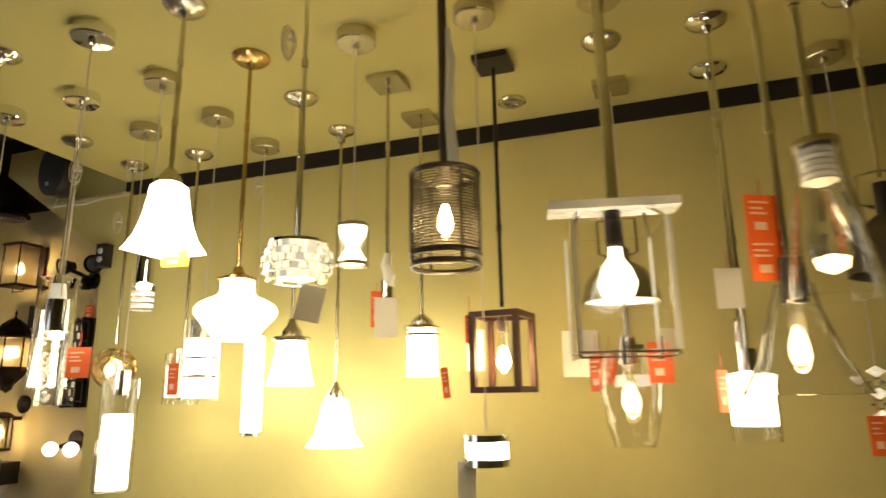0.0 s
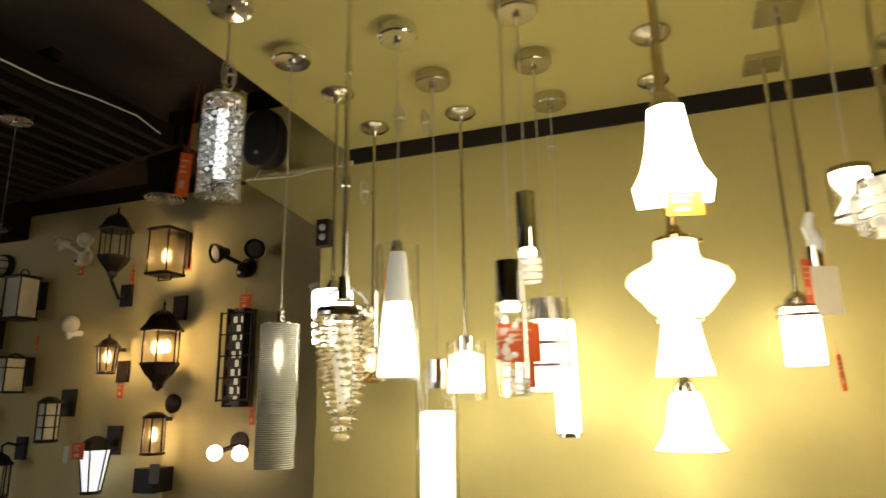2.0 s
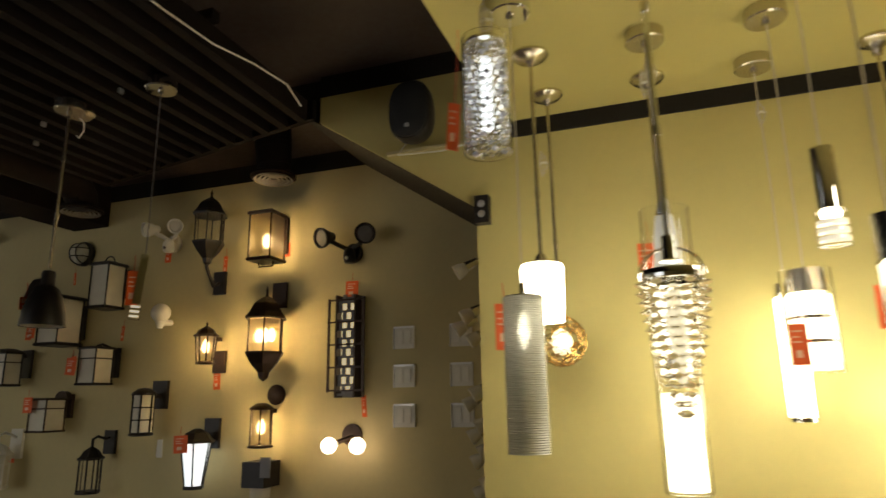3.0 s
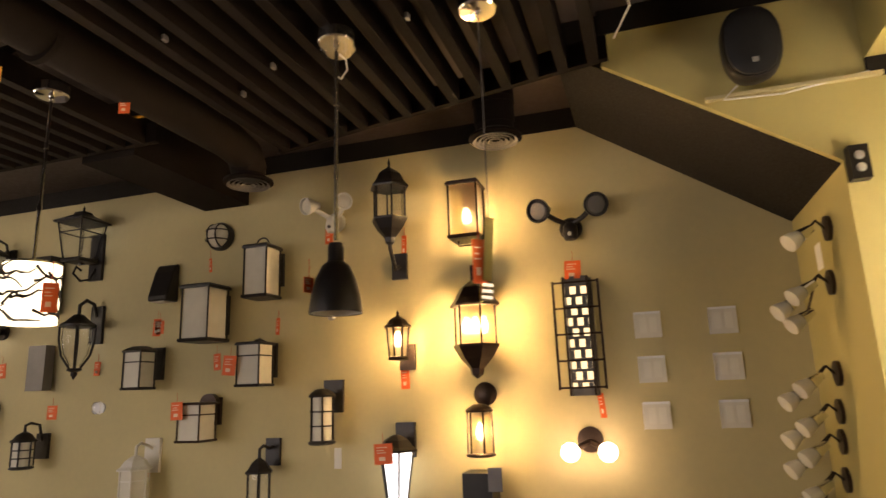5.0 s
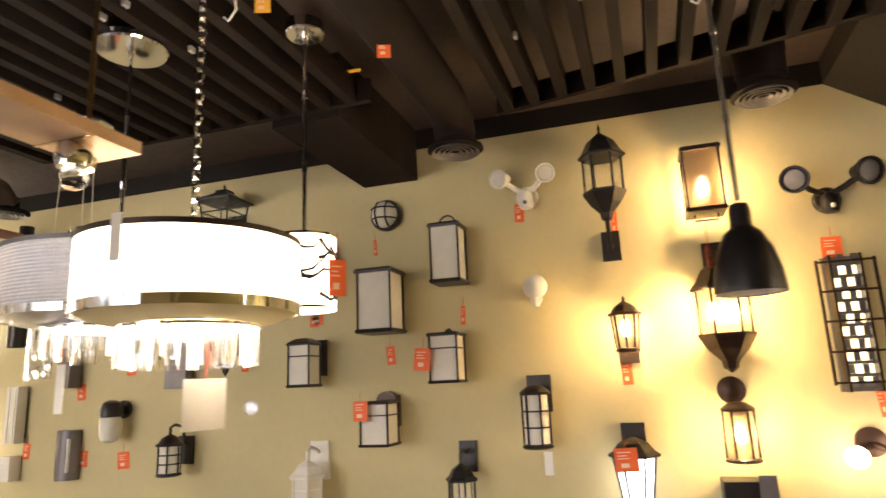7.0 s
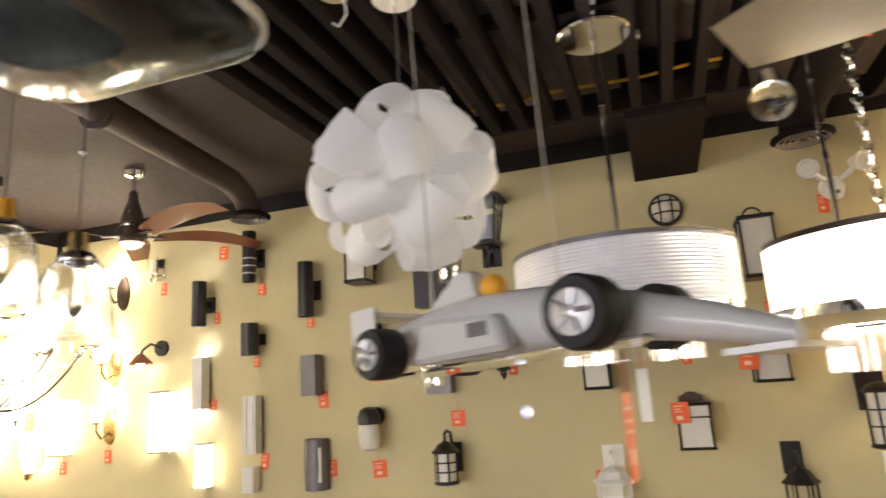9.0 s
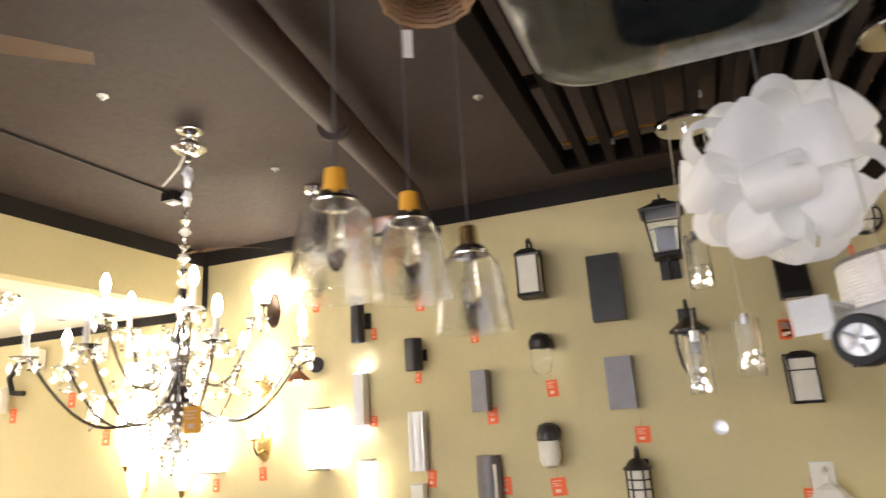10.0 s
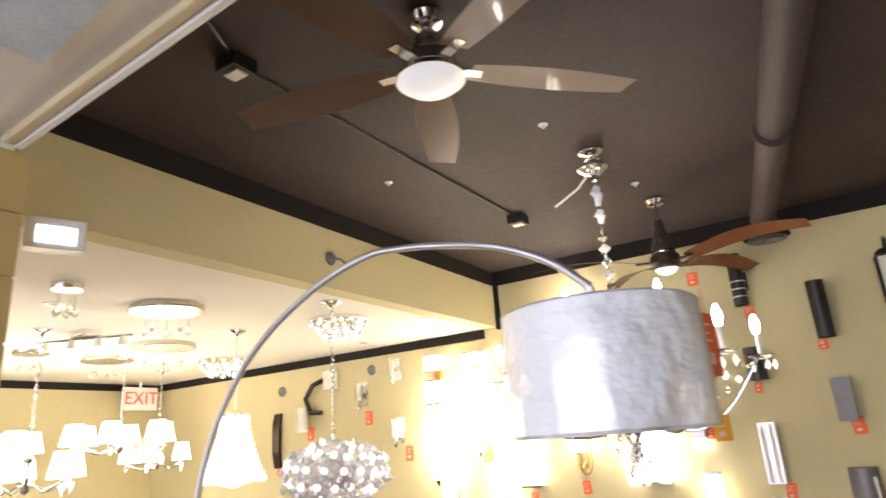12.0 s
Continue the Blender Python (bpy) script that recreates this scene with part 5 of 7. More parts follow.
jelly_jar(-7.725, 1.88, "black capped jar light with clear glass", M_SEED)
jelly_jar(-7.73, 1.355, "black capped jar light with frosted white glass", M_FROST)
L = on_wall("round_knob", -6.80, 1.53, "small clear faceted glass knob", "knob")
lpart("knob", lathe(B(), [(0.001, 0), (0.03, 0), (0.042, 0.02), (0.04, 0.045), (0.02, 0.06), (0.001, 0.062)], 9, pose(0, 0, 0, 90)), M_CRYSTAL, L)
lpart("knob_plate", lathe(B(), [(0.001, 0.0), (0.034, 0), (0.034, 0.004), (0.001, 0.005)], 16, pose(0, 0, 0, 90)), M_ALU, L)

# the linear cage sconce
L = on_wall("cage_sconce", -3.735, 1.80, "tall bronze grid sconce with small lit panes", "wall sconce")
lpart("back_plate", box(B(), -0.075, 0.075, -0.03, -0.001, -0.29, 0.30), M_GREYM, L, bevel=0.004)
for sgn in (-1, 1):
    lpart("side_bar", box(B(), sgn * 0.112 - 0.006, sgn * 0.112 + 0.006, -0.105, -0.095, -0.26, 0.28), M_BRONZE, L)
    lpart("inner_bar", box(B(), sgn * 0.06 - 0.005, sgn * 0.06 + 0.005, -0.11, -0.03, -0.29, 0.30), M_BRONZE, L)
for k in range(5):
    z = -0.25 + k * 0.13
    lpart("cross_bar", box(B(), -0.118, 0.118, -0.107, -0.1055, z - 0.005, z + 0.005), M_BRONZE, L)
lpart("glow_panel", box(B(), -0.05, 0.05, -0.06, -0.035, -0.25, 0.26), M_FILAMENT_SOFT, L)
for k in range(11):
    z = -0.28 + k * 0.053
    lpart("mask_bar", box(B(), -0.055, 0.055, -0.094, -0.085, z, z + 0.014), M_GREYM, L)
    for j in range(4):
        if (k + j) % 2:
            lpart("mask_cell", box(B(), -0.053 + j * 0.027, -0.029 + j * 0.027, -0.093, -0.086, z + 0.0145, z + 0.0525), M_GREYM, L)

# two bare glowing globes
L = on_wall("twin_globe_light", -3.73, 1.27, "twin bare globe wall light, both bulbs glowing", "wall light")
lpart("round_plate", lathe(B(), [(0.001, 0), (0.062, 0), (0.062, 0.018), (0.001, 0.02)], 24, T(0, 0, 0.03) @ pose(0, 0, 0, 90)), M_BRONZE, L, smooth=True)
for sgn in (-1, 1):
    lpart("neck", tube(B(), [(0, -0.015, 0.02), (sgn * 0.05, -0.06, 0.0), (sgn * 0.07, -0.08, -0.01)], 0.014, 8), M_BRONZE, L)
    lpart("bulb", ball(B(), sgn * 0.088, -0.12, -0.02, 0.045, 18, 12), M_PINKBULB, L, smooth=True)
L = on_wall("boxed_lantern", -4.27, 1.02, "black lantern top with a printed card", "wall lantern")
lpart("roof", box(B(), -0.075, 0.075, -0.18, -0.02, 0.0, 0.14), M_BLACK, L, bevel=0.01)
lpart("card", box(B(), 0.06, 0.13, -0.20, -0.197, 0.06, 0.17), M_GREYM, L, "grey printed card")
lpart("glass", lathe(B(), [(0.001, -0.001), (0.06, -0.001), (0.055, -0.06), (0.001, -0.061)], 16, T(0, -0.1, 0)), M_FROST, L)
L = on_wall("wall_card", -5.11, 1.215, "small white card pinned to the wall", "card")
lpart("card", box(B(), -0.022, 0.022, -0.004, -0.001, -0.055, 0.055), M_CARD, L)

for x in (-3.404, -3.06):
    for z in (1.84, 1.623, 1.405):
        L = on_wall("switch_plate", x, z, "white twin rocker switch plate wrapped in clear plastic", "switch plate", "switch plates")
        lpart("plate", box(B(), -0.062, 0.062, -0.012, -0.001, -0.062, 0.062), M_WHITEP, L, bevel=0.004)
        for sgn in (-1, 1):
            lpart("rocker", box(B(), sgn * 0.024 - 0.017, sgn * 0.024 + 0.017, -0.019, -0.0122, -0.038, 0.038), M_CARD, L, bevel=0.003)
        lpart("wrap", box(B(), -0.066, -0.0625, -0.02, -0.001, -0.064, 0.064), M_PLASTIC, L, "clear wrap edge")
        lpart("wrap", box(B(), -0.062, 0.062, -0.018, -0.013, 0.054, 0.066), M_PLASTIC, L, "clear wrap edge")

for x, z, w, h in ((-6.38, 2.02, .07, .085), (-5.93, 1.78, .05, .10), (-5.51, 1.97, .025, .10), (-5.66, 1.74, .085, .11), (-6.0, 1.50, .08, .10), (-5.17, 2.49, .05, .10), (-4.7, 1.63, .05, .11),
                   (-4.73, 1.26, .10, .10), (-3.75, 2.15, .085, .10), (-3.66, 1.46, .03, .12), (-6.86, 1.78, .05, .09), (-7.21, 1.51, .085, .09), (-7.70, 1.80, .07, .10),
                   (-6.01, 2.39, .02, .09), (-6.42, 1.16, .08, .10), (-8.54, 2.41, .06, .08), (-8.17, 2.15, .055, .06), (-8.58, 1.93, .045, .07), (-8.09, 1.66, .07, .10),
                   (-8.52, 1.30, .06, .10), (-8.04, 1.25, .07, .10), (-7.72, 1.24, .09, .10), (-8.90, 2.25, .045, .08), (-8.92, 1.67, .055, .07), (-6.4, 2.02, .06, .11), (-8.85, 2.70, .075, .095),
                   (-9.81, 1.36, .06, .09), (-10.22, 1.29, .06, .09), (-4.69, 2.38, .03, .12), (-4.22, 2.44, .05, .09), (-9.36, 2.50, .05, .09)):
    price_tag(x, WALL_Y - (0.25 if (x, z) in ((-5.66, 1.74), (-6.0, 1.50), (-4.73, 1.26)) else 0.0015), z, w, h, 0, random.uniform(-5, 5), 0.05)

# ---- sconces further along the display wall ----


def lit_sconce(x, z, label, w=0.10, h=0.2, kind="bell", mat=None, back=None):
    L = on_wall("wall_sconce", x, z, label, "wall sconce", "indoor wall sconces")
    back = back or M_CHROME
    if kind == "bell":
        lpart("oval_plate", lathe(B(), [(0.001, 0), (0.06, 0), (0.055, 0.015), (0.001, 0.02)], 24, T(0, 0, -0.05) @ pose(0, 0, 0, 90) @ Matrix.Diagonal((1, 2.2, 1, 1))), back, L, smooth=True)
        lpart("arm", tube(B(), [(0, -0.02, -0.1), (0, -0.08, -0.13), (0, -0.12, -0.08), (0, -0.12, -0.02)], 0.008, 8), back, L, smooth=True)
        lpart("shade", shell(B(), [(0.03, -0.02), (0.045, 0.02), (w * 0.6, h * 0.35), (w, h * 0.5)], 0.004, 24, T(0, -0.12, 0)), mat or M_SCONCE, L, smooth=True)
        lpart("shade_cup", lathe(B(), [(0.001, -0.035), (0.03, -0.03), (0.034, -0.015), (0.001, -0.014)], 16, T(0, -0.12, 0)), back, L)
    elif kind == "plate":
        lpart("back_plate", box(B(), -w * 0.4, w * 0.4, -0.02, -0.001, -h * 0.5, h * 0.5), back, L, bevel=0.004)
        lpart("shade", box(B(), -w / 2, w / 2, -0.09, -0.0205, -h * 0.47, h * 0.47), mat or M_SCONCE, L, bevel=0.012)
        for sgn in (-1, 1):
            lpart("end_band", box(B(), -w / 2 - 0.003, w / 2 + 0.003, -0.094, -0.0202, sgn * h * 0.49 - 0.008, sgn * h * 0.49 + 0.008), back, L)
    elif kind == "torch":
        lpart("back_plate", box(B(), -0.03, 0.03, -0.02, -0.001, -h * 0.3, h * 0.2), back, L, bevel=0.004)
        lpart("shade", lathe(B(), [(0.001, -h / 2), (w * 0.15, -h / 2), (w * 0.45, -h * 0.1), (w / 2, h * 0.2), (w * 0.42, h / 2), (0.001, h / 2)], 20, T(0, -0.09, 0)), mat or M_SCONCE, L, smooth=True)
        lpart("cup", lathe(B(), [(0.001, -h / 2 - 0.05), (0.02, -h / 2 - 0.04), (w * 0.2, -h / 2 + 0.005), (0.001, -h / 2 + 0.006)], 14, T(0, -0.09, 0)), back, L, smooth=True)
        lpart("arm", tube(B(), [(0, -0.02, -h * 0.2), (0, -0.06, -h / 2 - 0.03), (0, -0.09, -h / 2 - 0.03)], 0.008, 8), back, L)
    elif kind == "crystal":
        lpart("back_plate", box(B(), -0.035, 0.035, -0.02, -0.001, -h * 0.4, h * 0.4), back, L, bevel=0.004)
        lpart("arm", tube(B(), [(0, -0.02, -h * 0.2), (0, -0.09, -h * 0.3), (0, -0.1, -h * 0.2)], 0.006, 7), back, L)
        lpart("glass_tube", shell(B(), [(0.035, -h * 0.2), (0.035, h * 0.4)], 0.003, 18, T(0, -0.1, 0)), M_GLASS, L, smooth=True)
        lpart("candle", lathe(B(), [(0.001, -h * 0.2), (0.012, -h * 0.2), (0.012, h * 0.1), (0.014, h * 0.2), (0.001, h * 0.36)], 10, T(0, -0.1, 0)), mat or M_FROST, L)
        lpart("crystal_drop", bmesh_octa(T(0, -0.1, -h * 0.42), 0.018, 0.03), M_CRYSTAL, L)
    return L


lit_sconce(-9.73, 2.56, "white bell shade sconce, lit, on a dark oval plate", 0.09, 0.2, "bell", back=M_BRONZE)
lit_sconce(-9.78, 2.02, "white bell shade sconce, brightly lit", 0.09, 0.2, "bell", back=M_BRASS)
lit_sconce(-9.80, 1.62, "white bell shade sconce on a brass arm", 0.085, 0.18, "bell", back=M_BRASS)
lit_sconce(-9.29, 1.58, "wide glowing rectangular glass sconce", 0.17, 0.40, "plate")
lit_sconce(-8.95, 1.29, "tall narrow glowing glass sconce", 0.09, 0.28, "plate", M_OPALDIM, M_ALU)
lit_sconce(-8.59, 1.20, "plain white plaster sconce", 0.08, 0.14, "plate", M_WHITEP, M_WHITEP)
lit_sconce(-9.38, 2.64, "small crystal sconce on a chrome plate", 0.06, 0.2, "crystal")
L = on_wall("gooseneck_light", -9.36, 2.08, "copper gooseneck barn light, glowing, on a black disc", "barn light")
lpart("round_plate", lathe(B(), [(0.001, 0), (0.055, 0), (0.055, 0.02), (0.001, 0.022)], 24, pose(0, 0, 0, 90)), M_BLACK, L, smooth=True)
lpart("arm", tube(B(), [(0, -0.02, 0), (-0.03, -0.08, 0.03), (-0.06, -0.12, -0.01), (-0.07, -0.13, -0.05)], 0.009, 8), M_BLACK, L, smooth=True)
lpart("shade", shell(B(), [(0.02, -0.04), (0.04, -0.06), (0.08, -0.10), (0.085, -0.11)], 0.003, 24, T(-0.07, -0.13, 0)), M_CHERRY, L, "copper-red shade", smooth=True)
lpart("bulb", ball(B(), -0.07, -0.13, -0.115, 0.025, 14, 8), M_BULB, L, smooth=True)

lit_sconce(-10.60, 1.92, "long torch sconce of white glass, very bright", 0.14, 0.55, "torch")
lit_sconce(-10.99, 1.68, "white glass torch sconce, very bright", 0.19, 0.45, "torch", back=M_BRASS)
lit_sconce(-11.0, 2.38, "white glass sconce with a chrome band, lit", 0.15, 0.14, "plate", M_OPALDIM)
lit_sconce(-11.0, 2.14, "white glass sconce above an amber tag, lit", 0.14, 0.19, "plate")
lit_sconce(-10.62, 2.36, "small square lit glass sconce", 0.15, 0.12, "plate")
lit_sconce(-11.40, 2.38, "candle sconce in clear glass on a mirror plate", 0.1, 0.24, "crystal")
lit_sconce(-11.78, 2.20, "glass tube sconce with a chrome arm", 0.1, 0.26, "crystal")
lit_sconce(-11.40, 1.86, "crystal candle sconce with an orange tag", 0.1, 0.26, "crystal")
lit_sconce(-10.2, 1.58, "tall lit glass wall sconce", 0.16, 0.4, "plate", M_OPALDIM)
lit_sconce(-12.15, 2.36, "square white glass sconce, unlit", 0.12, 0.18, "plate", M_FROST)
lit_sconce(-10.9, 1.35, "brass torch sconce with a cream shade", 0.12, 0.28, "torch", M_OPALDIM, M_BRASS)
lit_sconce(-10.45, 1.40, "glass sconce on a brass arm, lit", 0.12, 0.26, "torch", None, M_BRASS)
L = on_wall("curved_arm_sconce", -12.4, 2.16, "white cylinder sconce on a black zigzag arm", "wall sconce")
lpart("arm", tube(B(), [(0.12, -0.02, 0.22), (0.02, -0.05, 0.18), (-0.05, -0.07, 0.06), (0.02, -0.08, -0.07), (0.14, -0.06, -0.08)], 0.024, 8), M_BLACK, L)
lpart("shade", shell(B(), [(0.055, -0.02), (0.055, -0.24)], 0.004, 20, T(-0.07, -0.1, 0)), M_FROST, L, smooth=True)
L = on_wall("slat_sconce", -12.87, 1.86, "dark curved slat sconce with an orange tag", "wall sconce")
lpart("slat", prism(B(), [(-0.02, 0.26), (-0.05, 0.15), (-0.05, -0.1), (-0.02, -0.25), (0, -0.25), (-0.02, -0.1), (-0.02, 0.15), (0, 0.26)], 0, -0.045, 0.045), M_BRONZE, L)
for x, z in ((-12.83, 2.33), (-11.70, 2.41)):
    L = on_wall("wall_rosette", x, z, "small dark round wall rosette", "rosette", "wall rosettes")
    lpart("disc", lathe(B(), [(0.001, 0), (0.05, 0), (0.045, 0.012), (0.02, 0.016), (0.001, 0.03)], 16, pose(0, 0, 0, 90)), M_GREYM, L, smooth=True)
for x, z, mt in ((-11.0, 2.26, M_TAGY), (-11.75, 1.99, M_TAG), (-11.33, 1.67, M_TAG), (-12.45, 1.90, M_TAG), (-12.85, 1.60, M_TAG), (-10.58, 1.63, M_TAGY)):
    price_tag(x, WALL_Y - 0.0015, z, 0.08, 0.12, 0, 0, 0.04, mt)

# sprays of small spot heads on the return wall
for k, (y, z, n) in enumerate(((2.72, 2.12, 1), (2.80, 1.92, 3), (2.92, 1.57, 2), (2.98, 1.42, 2), (3.02, 1.30, 2), (3.05, 1.15, 3))):
    L = thing("spot_bar", pose(RETURN_X, y, z), ("chrome spot head on a curled arm with a paper tag", "spray of wrapped glass spot heads on a bronze plate")[k > 0], "spot light", "spot lights on the return wall")
    lpart("round_plate", lathe(B(), [(0.001, 0), (0.05, 0), (0.05, 0.015), (0.001, 0.018)], 20, pose(0, 0, 0, 0, -90)), M_BRONZE, L, smooth=True)
    for j in range(n):
        tip = Vector((-0.10 - 0.05 * (j % 2), -0.06 + 0.05 * j, -0.02 - 0.05 * j))
        lpart("arm", tube(B(), [(-0.015, 0, 0), (-0.05, tip.y * 0.4, 0.03), tuple(tip)], 0.005, 6), M_BRONZE, L)
        m = look(tip, tip + Vector((-0.8, -0.3, -0.5)))
        lpart("spot_head", lathe(B(), [(0.001, 0.03), (0.016, 0.03), (0.026, -0.03), (0.001, -0.031)], 16, m), M_CHROME, L, smooth=True)
        lpart("glass_shade", lathe(B(), [(0.024, -0.032), (0.034, -0.06), (0.036, -0.085), (0.001, -0.086)], 14, m), M_FROST, L, smooth=True)
    if k == 0:
        lpart("tag", box(B(), -0.055, -0.053, -0.05, 0.03, -0.16, -0.06), M_CARD, L)

# loudspeaker and small corner device
S = thing("wall_speaker", pose(-2.955, YELLOW_Y, 2.735, 0, 0, 0), "black oval wall loudspeaker on a bracket", "loudspeaker")


def oval(bm, levels, n=28):
    """Rounded upright ovals (half width, half height, y), joined into a closed body."""
    rings = []
    for rx, rz, yy in levels:
        ring = []
        for i in range(n):
            a = 2 * math.pi * i / n
            c, q = math.cos(a), math.sin(a)
            ring.append(bm.verts.new((rx * math.copysign(abs(c) ** 0.8, c), yy, rz * math.copysign(abs(q) ** 0.8, q))))
        rings.append(ring)
    for lo, hi in zip(rings, rings[1:]):
        for i in range(n):
            bm.faces.new((lo[i], lo[(i + 1) % n], hi[(i + 1) % n], hi[i]))
    bm.faces.new(rings[0])
    bm.faces.new(rings[-1][::-1])
    return bm


lpart("cabinet", oval(B(), [(0.06, 0.10, -0.03), (0.088, 0.128, -0.045), (0.1, 0.142, -0.09), (0.1, 0.142, -0.13), (0.094, 0.135, -0.142)]), M_BLACK, S, smooth=True)
lpart("grille", oval(B(), [(0.09, 0.131, -0.1425), (0.088, 0.129, -0.15), (0.07, 0.108, -0.16), (0.03, 0.06, -0.164)]), M_RUBBER, S, smooth=True)
lpart("badge", box(B(), -0.010, 0.010, -0.166, -0.158, -0.092, -0.075), M_ALU, S)
lpart("bracket", tube(B(), [(0, -0.001, 0), (0, -0.06, 0)], 0.025, 10), M_BLACK, S)
lpart("shelf_rail", box(B(), -0.16, 0.42, -0.022, -0.001, -0.15, -0.135), M_CREAM, S)
lpart("cable", tube(B(), [(-0.05, -0.05, -0.12), (-0.1, -0.03, -0.16), (0.1, -0.015, -0.165), (0.38, -0.012, -0.13)], 0.004, 6), M_WHITECABLE, S)
D = thing("corner_sensor", pose(-2.665, YELLOW_Y, 2.27), "small black two-lens wall sensor on the wall corner", "sensor")
lpart("housing", box(B(), -0.03, 0.03, -0.05, -0.001, -0.06, 0.06), M_BLACK, D, bevel=0.01)
for z in (0.022, -0.022):
    lpart("lens", lathe(B(), [(0.001, 0.05), (0.016, 0.05), (0.014, 0.056), (0.001, 0.058)], 14, T(0, 0, z) @ pose(0, 0, 0, 90)), M_ALU, D)

# ---- things hung under the slatted and the dark ceiling ----
BZ = 2.775
DARKGROUP = "pendants under the slatted ceiling"

x, y = -5.53, 1.70                                           # small drum with branch print
p = hang("branch_drum_pendant", x, y, 2.07, "small white drum pendant printed with black branches, lit", "drum", M_CHROME, "rod", BZ, group=DARKGROUP)
spin(p, "shade", [(0.094, 2.065), (0.094, 1.845)], M_FABRIC, x, y, 32, t=0.003)
spin(p, "diffuser", [(0.001, 1.853), (0.089, 1.853), (0.089, 1.849), (0.001, 1.848)], M_FABRIC, x, y, 28)
for k in range(24):
    z, a, s = random.uniform(1.86, 2.05), random.uniform(0, 6.28), random.uniform(-0.12, 0.12)
    pts = [(x + 0.0955 * math.cos(a + j * 0.22), y + 0.0955 * math.sin(a + j * 0.22), min(max(z + s * j * 0.12 + 0.008 * math.sin(j * 1.7 + k), 1.85), 2.06)) for j in range(7)]
    wpart("printed_branch", tube(B(), pts, [0.006, 0.005, 0.005, 0.004, 0.004, 0.003, 0.002], 5), M_BLACK, p)
spin(p, "rim", [(0.0955, 2.067), (0.0955, 2.06)], M_CHROME, x, y, 32, t=0.003)
price_tag(x + 0.12, y - 0.02, 1.93, 0.05, 0.105, 45, 0, 0.08)

x, y = -4.33, 1.765                                          # black dome
p = hang("black_dome_pendant", x, y, 2.04, "matt black dome pendant with a white inside, unlit", "drum", M_NICKEL, "rod", BZ, group=DARKGROUP)
spin(p, "neck", [(0.001, 2.035), (0.022, 2.03), (0.026, 2.015), (0.026, 1.975), (0.03, 1.965), (0.001, 1.964)], M_BLACK, x, y)
spin(p, "dome_shade", [(0.028, 1.97), (0.045, 1.955), (0.064, 1.915), (0.078, 1.86), (0.083, 1.815), (0.083, 1.805)], M_BLACK, x, y, 36, t=0.003)
spin(p, "white_lining", [(0.079, 1.807), (0.074, 1.86), (0.06, 1.91)], M_WHITEP, x, y, 32, t=0.002)
price_tag(x - 0.085, y - 0.02, 1.90, 0.04, 0.05, 70, 0, 0.06)

x, y = -3.825, 1.755                                         # chrome stick
p = hang("chrome_stick_pendant", x, y, 2.05, "flat chrome stick pendant with crystal tip and red tag", "drum", M_CHROME, "cable", BZ, group=DARKGROUP)
m = T(x, y, 2.05) @ pose(0, 0, 0, 0, 5, 35) @ T(0, 0, -2.05)
wpart("chrome_bar", box(B(), -0.014, 0.014, -0.008, 0.008, 1.86, 2.05, m), M_CHROME, p, bevel=0.002)
wpart("crystal_tip", box(B(), -0.016, 0.016, -0.012, 0.012, 1.80, 1.858, m), M_CRYSTAL, p)
for k in range(3):
    wpart("slot", box(B(), -0.016, 0.016, -0.0135, -0.0125, 1.808 + k * 0.018, 1.816 + k * 0.018, m), M_SPARK, p)
price_tag(x - 0.03, y - 0.02, 1.92, 0.04, 0.13, 40, 0, 0.06)
for xx, yy in ((-4.36, 1.84), (-5.62, 1.42), (-6.75, 1.05)):
    s = thing("bare_canopy", pose(xx, yy, BZ), "bare nickel canopy with a looped wire under the slats", "ceiling canopy", "bare canopies")
    lpart("canopy", lathe(B(), [(0.001, 0), (0.06, 0), (0.062, -0.012), (0.045, -0.03), (0.012, -0.034), (0.001, -0.035)], 28), M_NICKEL, s, smooth=True)
    lpart("wire", tube(B(), [(0, 0, -0.03), (0.03, 0, -0.06), (0.035, 0, -0.1), (0.01, 0, -0.13), (-0.005, 0, -0.115)], 0.003, 6), M_WHITECABLE, s)
for k in range(34):                                          # clips along the slats
    s = -7.33 + random.randint(1, 31) * 0.1195
    if -5.62 < s < -5.1:
        continue
    c = thing("slat_clip", pose(s + 0.028, random.uniform(-0.2, 2.1), 2.785), "small steel clip on a ceiling slat", "clip", "slat clips")
    lpart("clip_body", box(B(), -0.006, 0.006, -0.012, 0.012, 0, 0.02), M_ALU, c, bevel=0.002)
for x, y, mt in ((-5.32, 1.85, M_TAG), (-5.54, 1.48, M_TAGY), (-4.45, 0.95, M_TAG)):
    price_tag(x, y, 2.72, 0.045, 0.06, 20, 0, 0.04, mt, "loose price tag hung from the ceiling slats")


